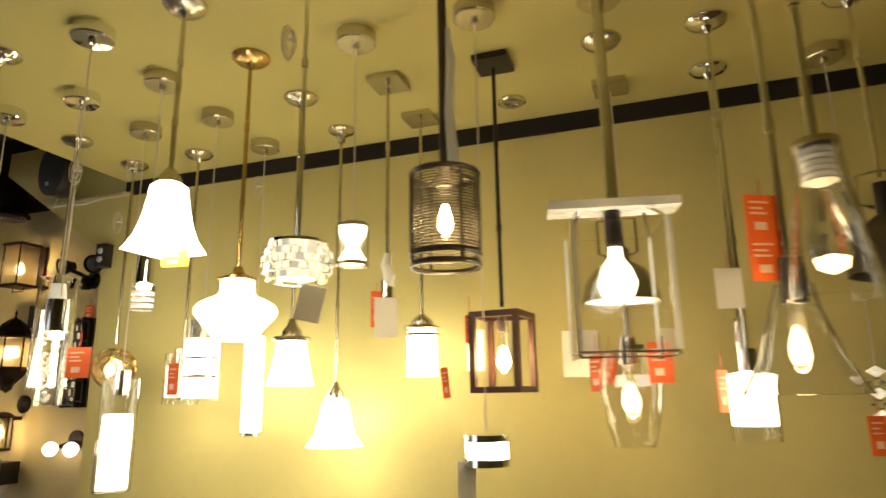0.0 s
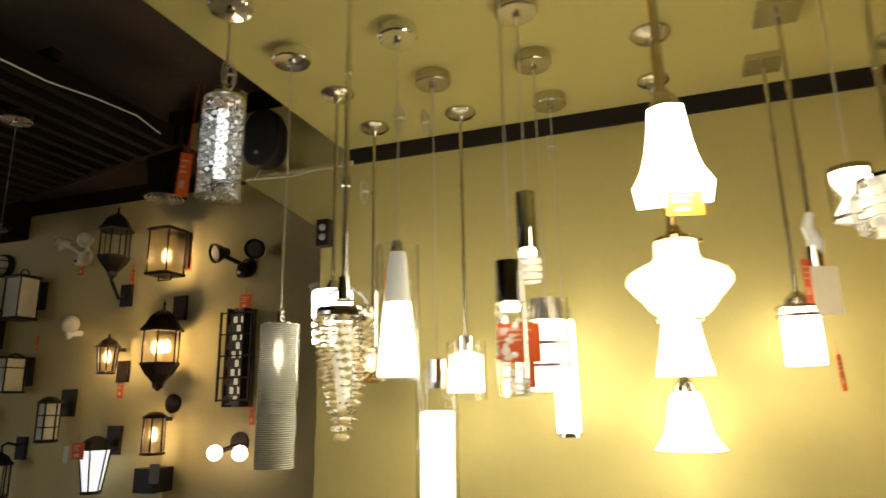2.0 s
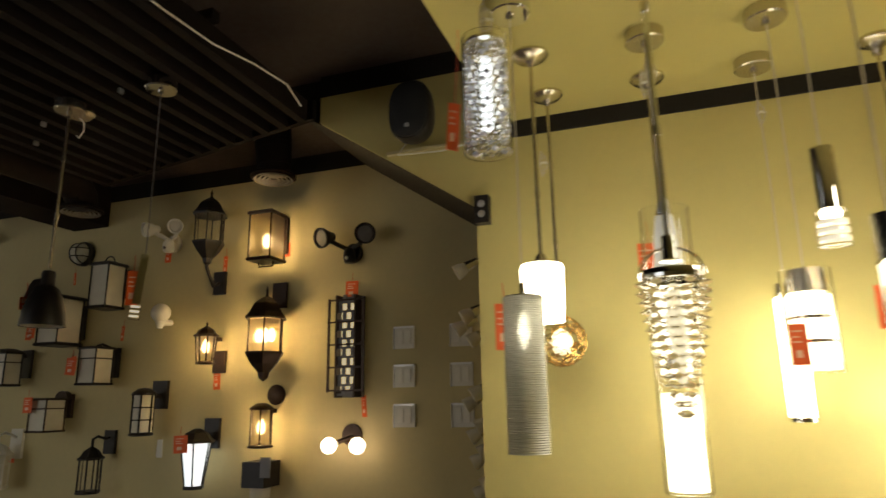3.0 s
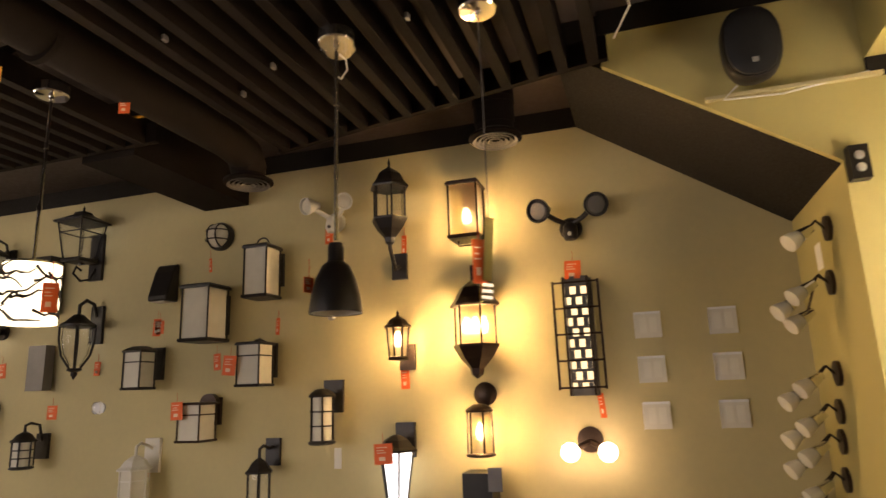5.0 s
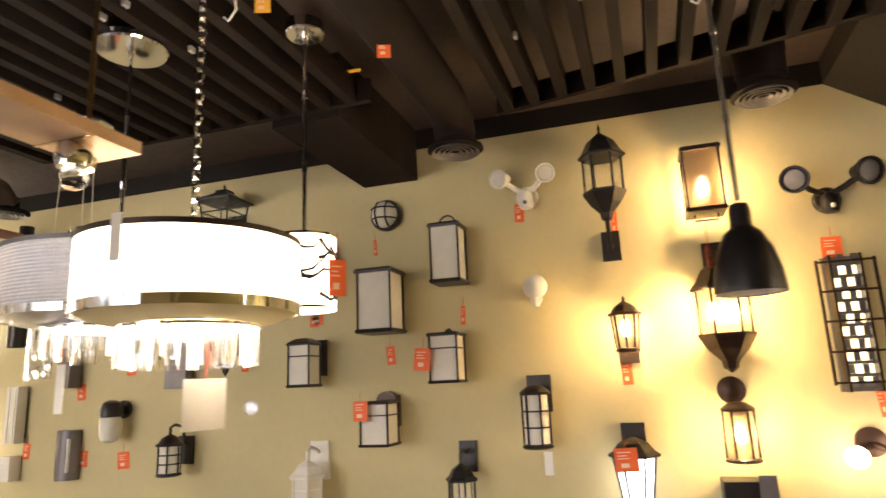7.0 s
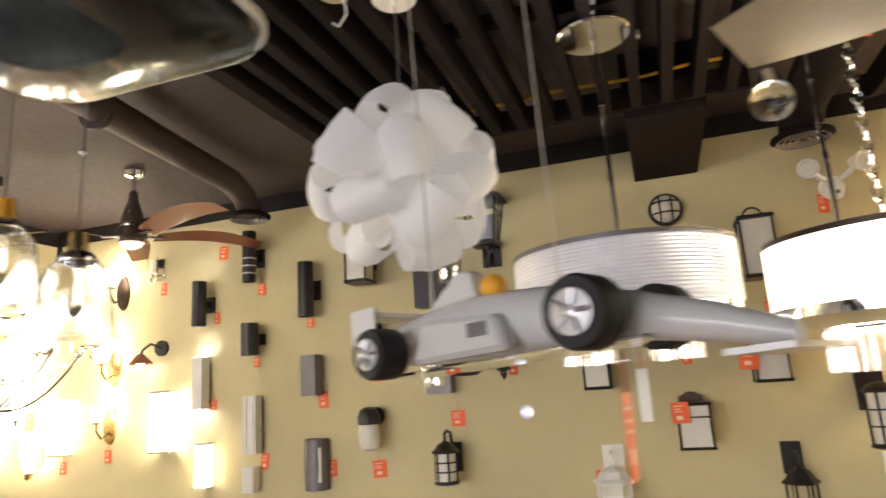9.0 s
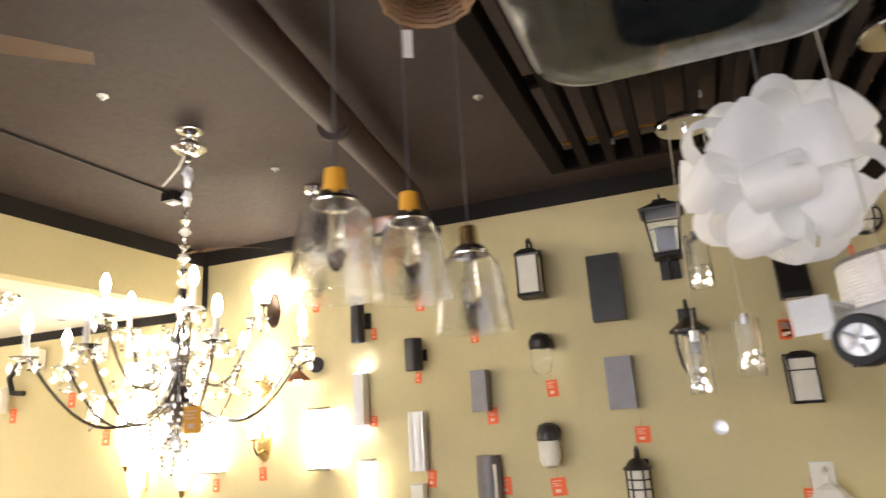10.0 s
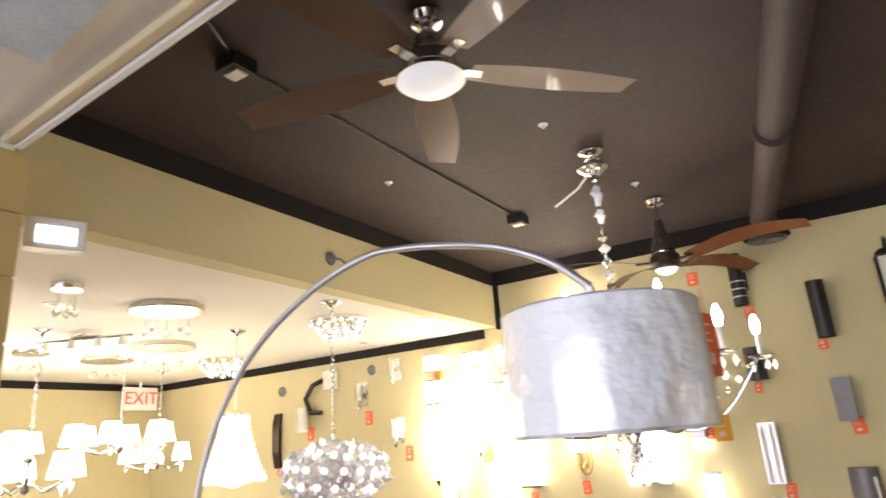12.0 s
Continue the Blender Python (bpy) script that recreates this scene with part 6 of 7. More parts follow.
def crystal_drum(x, y, z0, z1, r, label, shade, trim, lit, rod):
    """A wide drum on a rod, with a ring of crystal rods under its diffuser."""
    p = hang("drum_chandelier", x, y, z1 + 0.02, label, "wide" if not rod else "drum", M_CHROME, "chain" if rod else "rod", BZ, "drum light", DARKGROUP)
    prof = [(r, z1), (r, z0 + 0.03)]
    if not lit:                                              # fine woven ribs
        prof = [(r + (0.0016 if k % 2 else -0.0016), z1 - (z1 - z0 - 0.03) * k / 36) for k in range(37)]
    spin(p, "shade", prof, shade, x, y, 56, t=0.004)
    spin(p, "top_rim", [(r + 0.003, z1 + 0.002), (r + 0.003, z1 - 0.01)], trim, x, y, 56, t=0.007)
    spin(p, "foot_rim", [(r + 0.004, z0 + 0.03), (r + 0.004, z0 + 0.008)], M_CHROME, x, y, 56, t=0.009)
    spin(p, "under_dish", [(r - 0.006, z0 + 0.012), (r * 0.8, z0 - 0.005), (r * 0.55, z0 - 0.012)], M_CREAM if lit else M_ALU, x, y, 48, t=0.003)
    spin(p, "diffuser", [(0.001, z0 - 0.004), (r * 0.56, z0 - 0.004), (r * 0.56, z0 - 0.012), (0.001, z0 - 0.013)], M_OPAL if lit else M_LEDSOFT, x, y, 40)
    n = 40
    for k in range(n):
        a = 2 * math.pi * k / n
        m = T(x, y, 0) @ pose(0, 0, 0, 0, 0, math.degrees(a)) @ T(r * 0.6, 0, 0)
        wpart("crystal_rod", box(B(), -0.006, 0.006, -0.0125, 0.0125, z0 - 0.105, z0 - 0.02, m), M_CRYSTAL if k % 7 else M_SPARK, p)
    spin(p, "crystal_ring", [(r * 0.6 + 0.009, z0 - 0.014), (r * 0.6 + 0.009, z0 - 0.02)], M_CHROME, x, y, 40, t=0.018)
    for k in range(3):
        a = 2 * math.pi * k / 3 + 0.4
        wpart("spoke", tube(B(), [(x, y, z1 + 0.02), (x + r * math.cos(a), y + r * math.sin(a), z1 - 0.004)], 0.004, 6), M_CHROME, p)
    return p


p = crystal_drum(-5.56, 1.254, 1.785, 1.962, 0.242, "wide cream drum chandelier, brightly lit, crystal rods below", M_FABRIC, M_BRONZE, True, True)
m = T(-5.56, 1.254, 0) @ pose(0, 0, 0, 0, 0, -85)
wpart("plastic_strip", box(B(), 0.2455, 0.248, -0.012, 0.012, 1.88, 1.975, m), M_FROST, p, "grey wrapping strip")
crystal_drum(-6.124, 1.592, 1.84, 2.05, 0.312, "wide silver woven drum chandelier with crystal rods below", M_SILVERFAB, M_GREYM, False, False)
price_tag(-6.10, 1.40, 1.65, 0.028, 0.13, 0, 0, 0.04, M_CARD, "white info card under a silver drum")

# white petal ball
x, y, z = -6.61, 1.13, 2.22
p = hang("petal_ball_pendant", x, y, z + 0.18, "large white ball pendant of overlapping curled petals, unlit", "drum", M_WHITEP, "cable", BZ, group=DARKGROUP)
gold = math.pi * (3 - math.sqrt(5))
for k in range(22):
    zz = 1 - 2 * (k + 0.5) / 22
    rr = math.sqrt(1 - zz * zz)
    n = Vector((rr * math.cos(gold * k), rr * math.sin(gold * k), zz))
    u = n.orthogonal().normalized()
    v = n.cross(u)
    q = random.uniform(0, 6.28)
    u, v = u * math.cos(q) + v * math.sin(q), v * math.cos(q) - u * math.sin(q)
    bm = B()
    rows = []
    for i in range(17):                                      # a wide ribbon looped out and back, open at both sides
        a = -2.75 + 5.5 * i / 16
        row = []
        for j in range(7):
            b = (j - 3) / 3
            wd = 0.074 * (0.5 + 0.5 * math.cos(a * 0.5) ** 2)
            c = Vector((x, y, z)) + n * (0.142 + 0.102 * math.cos(a) - 0.010 * b * b) + v * (0.056 * math.sin(a) * (1.0 + 0.25 * math.cos(a))) + u * (wd * b)
            row.append(bm.verts.new(c))
        rows.append(row)
    for i in range(16):
        for j in range(6):
            bm.faces.new((rows[i][j], rows[i + 1][j], rows[i + 1][j + 1], rows[i][j + 1]))
    bmesh.ops.solidify(bm, geom=bm.faces[:], thickness=0.002)
    wpart("petal", bm, M_PETAL, p, smooth=True)
spin(p, "inner_core", [(0.001, z + 0.09), (0.06, z + 0.07), (0.09, z), (0.06, z - 0.07), (0.001, z - 0.09)], M_PETAL, x, y, 18)
wpart("label_sticker", box(B(), x - 0.015, x + 0.015, y - 0.262, y - 0.259, z - 0.07, z - 0.05), M_CARD, p)

# model racing car lamp
ax = Vector((0.42, -0.21, 0)).normalized()
m0 = Matrix.Translation((-6.30, 0.846, 1.785)) @ pose(0, 0, 0, 0, -3, math.degrees(math.atan2(ax.y, ax.x)))
C = thing("racing_car_lamp", m0, "white model racing car ceiling lamp on thin wires", "novelty lamp")
bm = B()
sections = ((-0.30, 0.04, -0.02, 0.07), (-0.18, 0.06, -0.03, 0.085), (-0.04, 0.07, -0.035, 0.09), (0.10, 0.055, -0.035, 0.075), (0.26, 0.045, -0.045, 0.035), (0.38, 0.032, -0.065, -0.005), (0.48, 0.018, -0.085, -0.05))
rings = []
for sx, w, zl, zh in sections:
    rings.append([bm.verts.new((sx, w * math.cos(a), (zl + zh) / 2 + (zh - zl) / 2 * math.sin(a))) for a in [2 * math.pi * q / 14 for q in range(14)]])
for lo, hi in zip(rings, rings[1:]):
    for q in range(14):
        bm.faces.new((lo[q], lo[(q + 1) % 14], hi[(q + 1) % 14], hi[q]))
bm.faces.new(rings[0][::-1])
bm.faces.new(rings[-1])
lpart("body", bm, M_CARBODY, C, smooth=True)
lpart("cockpit_fin", prism(B(), [(-0.20, 0.08), (-0.06, 0.085), (-0.07, 0.14), (-0.11, 0.145)], 1, -0.02, 0.02), M_CARBODY, C, bevel=0.006)
lpart("helmet", ball(B(), -0.03, 0, 0.10, 0.026, 14, 8), M_TAGY, C, "yellow cap", smooth=True)
lpart("rear_wing", box(B(), -0.36, -0.29, -0.085, 0.085, 0.085, 0.095), M_CARBODY, C, bevel=0.003)
for sgn in (-1, 1):
    lpart("wing_end", box(B(), -0.365, -0.285, sgn * 0.087 - 0.003, sgn * 0.087 + 0.003, 0.03, 0.105), M_CARBODY, C)
    lpart("side_pod", prism(B(), [(-0.18, -0.03), (0.06, -0.03), (0.04, 0.035), (-0.14, 0.05)], 1, sgn * 0.05, sgn * 0.095), M_CARBODY, C, bevel=0.01)
    lpart("strut", tube(B(), [(0.22, sgn * 0.03, 0.0), (0.22, sgn * 0.095, 0.0)], 0.006, 6), M_GREYM, C)
    lpart("strut", tube(B(), [(-0.24, sgn * 0.05, 0.0), (-0.24, sgn * 0.095, 0.0)], 0.006, 6), M_GREYM, C)
lpart("front_wing", box(B(), 0.43, 0.51, -0.14, 0.14, -0.088, -0.08), M_CARBODY, C, bevel=0.003)
lpart("glass_floor", box(B(), -0.28, 0.30, -0.08, 0.08, -0.046, -0.040), M_GLASS, C)
for wx, r in ((-0.236, 0.05), (0.236, 0.056)):
    for sgn in (-1, 1):
        w = lpart("wheel", lathe(B(), [(0.001, -0.03), (r * 0.6, -0.032), (r * 0.92, -0.034), (r, -0.024), (r, 0.024), (r * 0.92, 0.034), (r * 0.6, 0.032), (0.001, 0.03)], 28, T(wx, sgn * 0.118, 0.0) @ pose(0, 0, 0, 90)), M_RUBBER, C, "black tyre", smooth=True)
        lpart("rim", lathe(B(), [(0.001, 0.0345), (r * 0.58, 0.0345), (r * 0.62, 0.037), (r * 0.5, 0.038), (0.012, 0.036), (0.001, 0.042)], 22, T(wx, sgn * 0.118, 0.0) @ pose(0, 0, 0, -90 * sgn)), M_ALU, w, "silver rim", smooth=True)
        for q in range(5):
            a = 2 * math.pi * q / 5
            lpart("spoke", tube(B(), [(0.01 * math.cos(a), 0.01 * math.sin(a), 0.041), (r * 0.56 * math.cos(a), r * 0.56 * math.sin(a), 0.041)], 0.004, 5, T(wx, sgn * 0.118, 0.0) @ pose(0, 0, 0, -90 * sgn)), M_ALU, w)
for sx in (-0.2, 0.12):
    lpart("hanging_wire", tube(B(), [(sx, 0, 0.07), (sx + 0.02, 0, 0.985)], 0.002, 5), M_CABLE, C)
for k in range(6):
    lpart("side_stripe", box(B(), -0.02 + k * 0.008, -0.016 + k * 0.008, -0.098, -0.0955, 0.0, 0.025), M_GREYM, C)
price_tag(-6.10, 0.66, 1.62, 0.065, 0.12, 85, 0, 0.06)

# three seeded glass cylinders on one canopy
p = hang("triple_glass_pendant", -6.77, 2.0, 2.70, "three crystal glass cylinder pendants on one round chrome canopy", "wide", M_CHROME, "none", BZ, group=DARKGROUP)
for gx, gy, zt in ((-6.86, 1.96, 1.93), (-6.68, 2.0, 1.98), (-6.80, 2.05, 2.33)):
    wpart("cable", tube(B(), [(gx * 0.7 - 6.77 * 0.3, gy * 0.7 + 0.6, BZ - 0.02), (gx, gy, zt)], 0.002, 6), M_CABLE, p)
    spin(p, "cap", [(0.001, zt), (0.018, zt - 0.002), (0.02, zt - 0.04), (0.001, zt - 0.041)], M_CHROME, gx, gy)
    spin(p, "glass_cylinder", [(0.046, zt - 0.02), (0.046, zt - 0.22), (0.042, zt - 0.23)], M_SEED, gx, gy, 20, t=0.006)
    for k in range(14):
        a = random.uniform(0, 6.28)
        wpart("crystal", bmesh_octa(T(gx + 0.03 * math.cos(a), gy + 0.03 * math.sin(a), zt - 0.14 - 0.08 * random.random()), 0.010, 0.012), M_SPARK if k % 2 else M_CRYSTAL, p)

# three seeded bell glasses
for gx, gy, zt in ((-7.33, 0.815, 2.10), (-7.43, 0.70, 2.17), (-7.465, 0.43, 2.14)):
    p = hang("bell_jar_pendant", gx, gy, zt, "clear seeded bell glass pendant with a brass cap", "dome", M_BRONZE, "cable", DARK_CEIL, group="bell glass pendants")
    spin(p, "cap", [(0.001, zt + 0.02), (0.02, zt + 0.018), (0.024, zt - 0.03), (0.001, zt - 0.031)], M_TAGY if gy < 0.8 else M_BRASS, gx, gy)
    spin(p, "collar", [(0.03, zt - 0.03), (0.045, zt - 0.045), (0.046, zt - 0.055)], M_CHROME, gx, gy, t=0.003)
    spin(p, "bell_glass", [(0.045, zt - 0.05), (0.066, zt - 0.075), (0.076, zt - 0.12), (0.084, zt - 0.19), (0.09, zt - 0.235)], M_SEED, gx, gy, 32, t=0.0035)
    bulb(p, gx, gy, zt - 0.07, 0.02, M_SEED)

# square glass dish close overhead
x, y, z = -6.80, 0.26, 2.232
p = hang("glass_dish_light", x, y, z + 0.12, "large rounded square glass dish light on chrome rods", "wide", M_CHROME, "rod", BZ, "ceiling light", "")


def rounded(r, c, zz, n=7):
    pts = []
    for q, (sx, sy) in enumerate(((1, 1), (-1, 1), (-1, -1), (1, -1))):
        for i in range(n + 1):
            a = math.pi / 2 * (q + i / n)
            pts.append(Vector((x + sx * (r - c) + c * math.cos(a), y + sy * (r - c) + c * math.sin(a), zz)))
    return pts


def loft(levels):
    bm = B()
    rings = [[bm.verts.new(v) for v in lv] for lv in levels]
    for lo, hi in zip(rings, rings[1:]):
        for i in range(len(lo)):
            j = (i + 1) % len(lo)
            bm.faces.new((lo[i], lo[j], hi[j], hi[i]))
    return bm, rings


bm, rings = loft([rounded(0.245, 0.09, z + 0.03), rounded(0.24, 0.09, z + 0.012), rounded(0.19, 0.08, z - 0.012), rounded(0.10, 0.06, z - 0.02)])
bm.faces.new(rings[-1])
bmesh.ops.solidify(bm, geom=bm.faces[:], thickness=0.004)
wpart("dish", bm, M_FROSTDISH, p, smooth=True)
bm, rings = loft([rounded(0.245, 0.09, z + 0.03), rounded(0.252, 0.095, z + 0.03), rounded(0.252, 0.095, z + 0.042), rounded(0.245, 0.09, z + 0.042), rounded(0.245, 0.09, z + 0.03)])
wpart("rim", bm, M_WHITEP, p)
wpart("cross_rod", tube(B(), [(x - 0.24, y - 0.05, z + 0.05), (x, y, z + 0.12), (x + 0.24, y + 0.05, z + 0.05)], 0.005, 6), M_CHERRY, p)
wpart("cross_rod", tube(B(), [(x + 0.05, y - 0.24, z + 0.05), (x, y, z + 0.12), (x - 0.05, y + 0.24, z + 0.05)], 0.005, 6), M_CHERRY, p)


def ceiling_fan(x, y, zc, zb, R, n, turn, label, blade, body, tilt=8, w=0.075, droop=0.0, bowl=0.075, drop=0.0, bell=0.0, missing=-1):
    p = thing("ceiling_fan", pose(x, y, zc), label, "ceiling fan", "ceiling fans")
    spin(p, "canopy", [(0.001, zc), (0.055, zc), (0.06, zc - 0.015), (0.05, zc - 0.04), (0.022, zc - 0.055), (0.001, zc - 0.056)], M_CHROME, x, y)
    wpart("down_rod", tube(B(), [(x, y, zc - 0.05), (x, y, zb + 0.10)], 0.013, 12), M_CHROME, p)
    spin(p, "motor", [(0.001, zb + 0.13), (0.03, zb + 0.13), (0.045, zb + 0.105), (0.06, zb + 0.06), (0.085, zb + 0.03), (0.085, zb - 0.01), (0.06, zb - 0.03), (0.001, zb - 0.031)], body, x, y, 30)
    if bell:                                                 # tall bell-shaped cover over the motor
        spin(p, "bell_cover", [(0.014, zb + bell), (0.026, zb + bell - 0.02), (0.03, zb + bell * 0.75), (0.05, zb + bell * 0.55), (0.066, zb + bell * 0.3), (0.07, zb + 0.05), (0.06, zb + 0.03)], M_BLACKCHROME, x, y, 28, t=0.003)
    spin(p, "light_bowl", [(bowl, zb - 0.032), (bowl * 1.02, zb - 0.045), (bowl * 0.8, zb - 0.065), (bowl * 0.4, zb - 0.078), (0.001, zb - 0.081)], M_BOWL, x, y, 28)
    spin(p, "light_ring", [(bowl + 0.004, zb - 0.028), (bowl + 0.006, zb - 0.045)], M_CHROME, x, y, 30, t=0.005)
    for k in range(n):
        if k == missing:
            continue
        m = T(x, y, zb) @ pose(0, 0, 0, 0, 0, turn + 360 * k / n)
        wpart("blade_arm", box(B(), 0.07, 0.17, -0.018, 0.018, -0.004, 0.004, m), body, p, bevel=0.003)
        bm = B()
        rows = []
        for i in range(11):
            s = i / 10
            px = 0.13 + (R - 0.13) * s
            hw = w * (0.62 + 0.5 * math.sin(math.pi * min(s * 0.85 + 0.05, 1)) ** 0.8) * (1 - 0.12 * s)
            dz = droop * math.sin(math.pi * s * 0.9) + drop * s
            t = math.tan(radians(tilt))
            rows.append([bm.verts.new(m @ Vector((px, hw, hw * t + dz))), bm.verts.new(m @ Vector((px, -hw, -hw * t + dz)))])
        for a, b in zip(rows, rows[1:]):
            bm.faces.new((a[0], b[0], b[1], a[1]))
        bmesh.ops.solidify(bm, geom=bm.faces[:], thickness=0.007)
        wpart("blade", bm, blade, p)
    return p


ceiling_fan(-8.85, 2.48, DARK_CEIL, 2.66, 0.78, 5, -13, "bronze ceiling fan with glossy cherry wood blades and a bell cover", M_CHERRY, M_BRONZE, -13, 0.07, 0.045, 0.065, bell=0.27, missing=4)
ceiling_fan(-9.0, 0.20, DARK_CEIL, 2.86, 0.70, 5, FAN_TURN, "nickel ceiling fan with wooden blades and white light bowl", M_WALNUT, M_NICKEL, 8, 0.074, 0.0, 0.105)
ceiling_fan(-5.375, 0.46, DARK_CEIL, 2.2, 0.57, 5, 152, "hanging ceiling fan with pale cream blades", M_CREAMBLADE, M_BRASS, 9, 0.098, 0.0, 0.05, missing=4)

# rustic wooden bar light with globe spots
P = thing("wood_bar_light", pose(-5.53, 0.45, DARK_CEIL), "rustic wooden bar light with small glass globe spots", "bar light")
wpart("plank", box(B(), -5.60, -5.465, 0.06, 0.985, 2.075, 2.10), M_OAK, P, bevel=0.003)
for gy in (0.16, 0.40, 0.66, 0.90):
    spin(P, "spot_cup", [(0.001, 2.074), (0.03, 2.073), (0.034, 2.05), (0.03, 2.03), (0.001, 2.029)], M_CHROME, -5.53, gy)
    wpart("globe", ball(B(), -5.53, gy, 2.012, 0.024, 16, 10), M_SEED, P, smooth=True)
for gy in (0.42, 0.92):
    wpart("hanger", tube(B(), [(-5.53, gy, 2.10), (-5.53, gy, DARK_CEIL)], 0.005, 6), M_BRASS, P)
for k in range(4):
    wpart("strap", box(B(), -5.601, -5.464, 0.12 + k * 0.25, 0.128 + k * 0.25, 2.0735, 2.0748), M_BRASS, P)

# crystal chandelier with candle arms
x, y = -8.93, 1.56
p = hang("crystal_chandelier", x, y, 2.28, "chrome and crystal chandelier with lit candle arms and bead strings", "dome", M_CHROME, "chain", DARK_CEIL, "chandelier", "")
spin(p, "bowl", [(0.012, 3.015), (0.05, 3.0), (0.08, 2.975), (0.078, 2.962), (0.045, 2.935), (0.016, 2.925), (0.012, 2.90), (0.001, 2.898)], M_CHROME, x, y, 32)
for z0, z1, r in ((2.87, 2.77, 0.026), (2.75, 2.68, 0.024)):
    wpart("wrapping", tube(B(), [(x + 0.006, y, z0), (x - 0.004, y, z0 - 0.03), (x + 0.006, y, (z0 + z1) / 2), (x, y, z1)], [0.014, r, r * 0.85, 0.012], 9), M_PLASTIC, p, "plastic-wrapped chain")
for z0, r in ((2.61, 0.022), (2.555, 0.03), (2.49, 0.024), (2.43, 0.03), (2.37, 0.022), (2.32, 0.03)):
    spin(p, "crystal_bobbin", [(0.004, z0 + 0.024), (r * 0.6, z0 + 0.016), (r, z0), (r * 0.55, z0 - 0.014), (0.004, z0 - 0.022)], M_CHROME if r < 0.025 else M_RIB, x, y, 10)
wpart("loose_cable", tube(B(), [(x, y, 2.97), (x - 0.1, y + 0.04, 2.9), (x - 0.25, y + 0.1, 2.86)], 0.006, 6), M_WHITECABLE, p)
spin(p, "column", [(0.001, 2.30), (0.02, 2.29), (0.03, 2.22), (0.016, 2.16), (0.045, 2.08), (0.06, 2.0), (0.03, 1.93), (0.05, 1.86), (0.075, 1.80), (0.05, 1.73), (0.02, 1.68), (0.035, 1.62), (0.001, 1.57)], M_CHROME, x, y, 20)
for tier, (n, R, z, zr) in enumerate(((8, 0.56, 1.80, 1.98), (5, 0.32, 1.95, 2.14))):
    for k in range(n):
        a = 2 * math.pi * (k + 0.3 * tier) / n + 0.2
        u = Vector((math.cos(a), math.sin(a), 0))
        o = Vector((x, y, 0))
        pts = []
        for i in range(13):
            s = i / 12
            pts.append(tuple(o + u * (0.05 + (R - 0.05) * s) + Vector((0, 0, z - 0.10 * math.sin(math.pi * s * 1.1) + (zr - z) * s ** 3))))
        arm = wpart("arm", tube(B(), pts, 0.006, 7), M_BLACKCHROME, p, smooth=True)
        tip = o + u * R
        spin(arm, "drip_pan", [(0.001, zr - 0.004), (0.02, zr - 0.004), (0.05, zr + 0.008), (0.052, zr + 0.013), (0.001, zr + 0.014)], M_CRYSTAL, tip.x, tip.y, 14)
        spin(arm, "candle", [(0.001, zr + 0.012), (0.011, zr + 0.012), (0.011, zr + 0.10), (0.001, zr + 0.101)], M_CARD, tip.x, tip.y, 10)
        spin(arm, "candle_bulb", [(0.001, zr + 0.10), (0.01, zr + 0.105), (0.018, zr + 0.13), (0.014, zr + 0.16), (0.003, zr + 0.185), (0.001, zr + 0.186)], M_CANDLE, tip.x, tip.y, 12)
        for j in range(5):
            b = a + j * 1.257
            wpart("pan_drop", bmesh_octa(T(tip.x + 0.045 * math.cos(b), tip.y + 0.045 * math.sin(b), zr - 0.03), 0.009, 0.024), M_CRYSTAL if j % 2 else M_SPARK, p)
        for j in range(9):
            s = (j + 1) / 10
            q = o + u * (0.05 + (R - 0.05) * s) + Vector((0, 0, zr + 0.05 - 0.18 * math.sin(math.pi * s) - 0.02))
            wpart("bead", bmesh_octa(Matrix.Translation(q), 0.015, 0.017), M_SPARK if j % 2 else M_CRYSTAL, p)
for r in range(7):
    rad = 0.13 - 0.015 * r
    for k in range(12):
        a = 2 * math.pi * (k + r * 0.5) / 12
        wpart("bead", bmesh_octa(T(x + rad * math.cos(a), y + rad * math.sin(a), 1.74 - r * 0.036), 0.013, 0.02), M_CRYSTAL if (k + r) % 2 else M_SPARK, p)
price_tag(x + 0.42, y - 0.36, 1.72, 0.06, 0.09, 30, 0, 0.05, M_TAGY)

# arc floor lamp with a wrapped drum shade
A = thing("arc_floor_lamp", pose(-9.86, 0.02, 0), "arc floor lamp with a drum shade wrapped in clear plastic", "floor lamp")
arcpts = [(-8.52, -0.03, 2.03), (-8.60, -0.03, 2.10), (-8.72, -0.03, 2.16), (-8.87, -0.02, 2.20), (-9.0, -0.02, 2.22), (-9.11, -0.02, 2.222), (-9.28, -0.02, 2.175), (-9.48, -0.01, 2.075), (-9.64, 0.0, 1.935), (-9.755, 0.0, 1.72), (-9.82, 0.01, 1.4), (-9.85, 0.02, 0.9), (-9.86, 0.02, 0.03)]
def smooth_path(pts, n=5):
    """A smooth run of points through the given ones."""
    v = [Vector(q) for q in pts]
    v = [v[0] * 2 - v[1]] + v + [v[-1] * 2 - v[-2]]
    out = []
    for a, b, c, d in zip(v, v[1:], v[2:], v[3:]):
        for k in range(n):
            t = k / n
            out.append(0.5 * (2 * b + (c - a) * t + (2 * a - 5 * b + 4 * c - d) * t * t + (3 * b - a - 3 * c + d) * t ** 3))
    return out + [v[-2]]


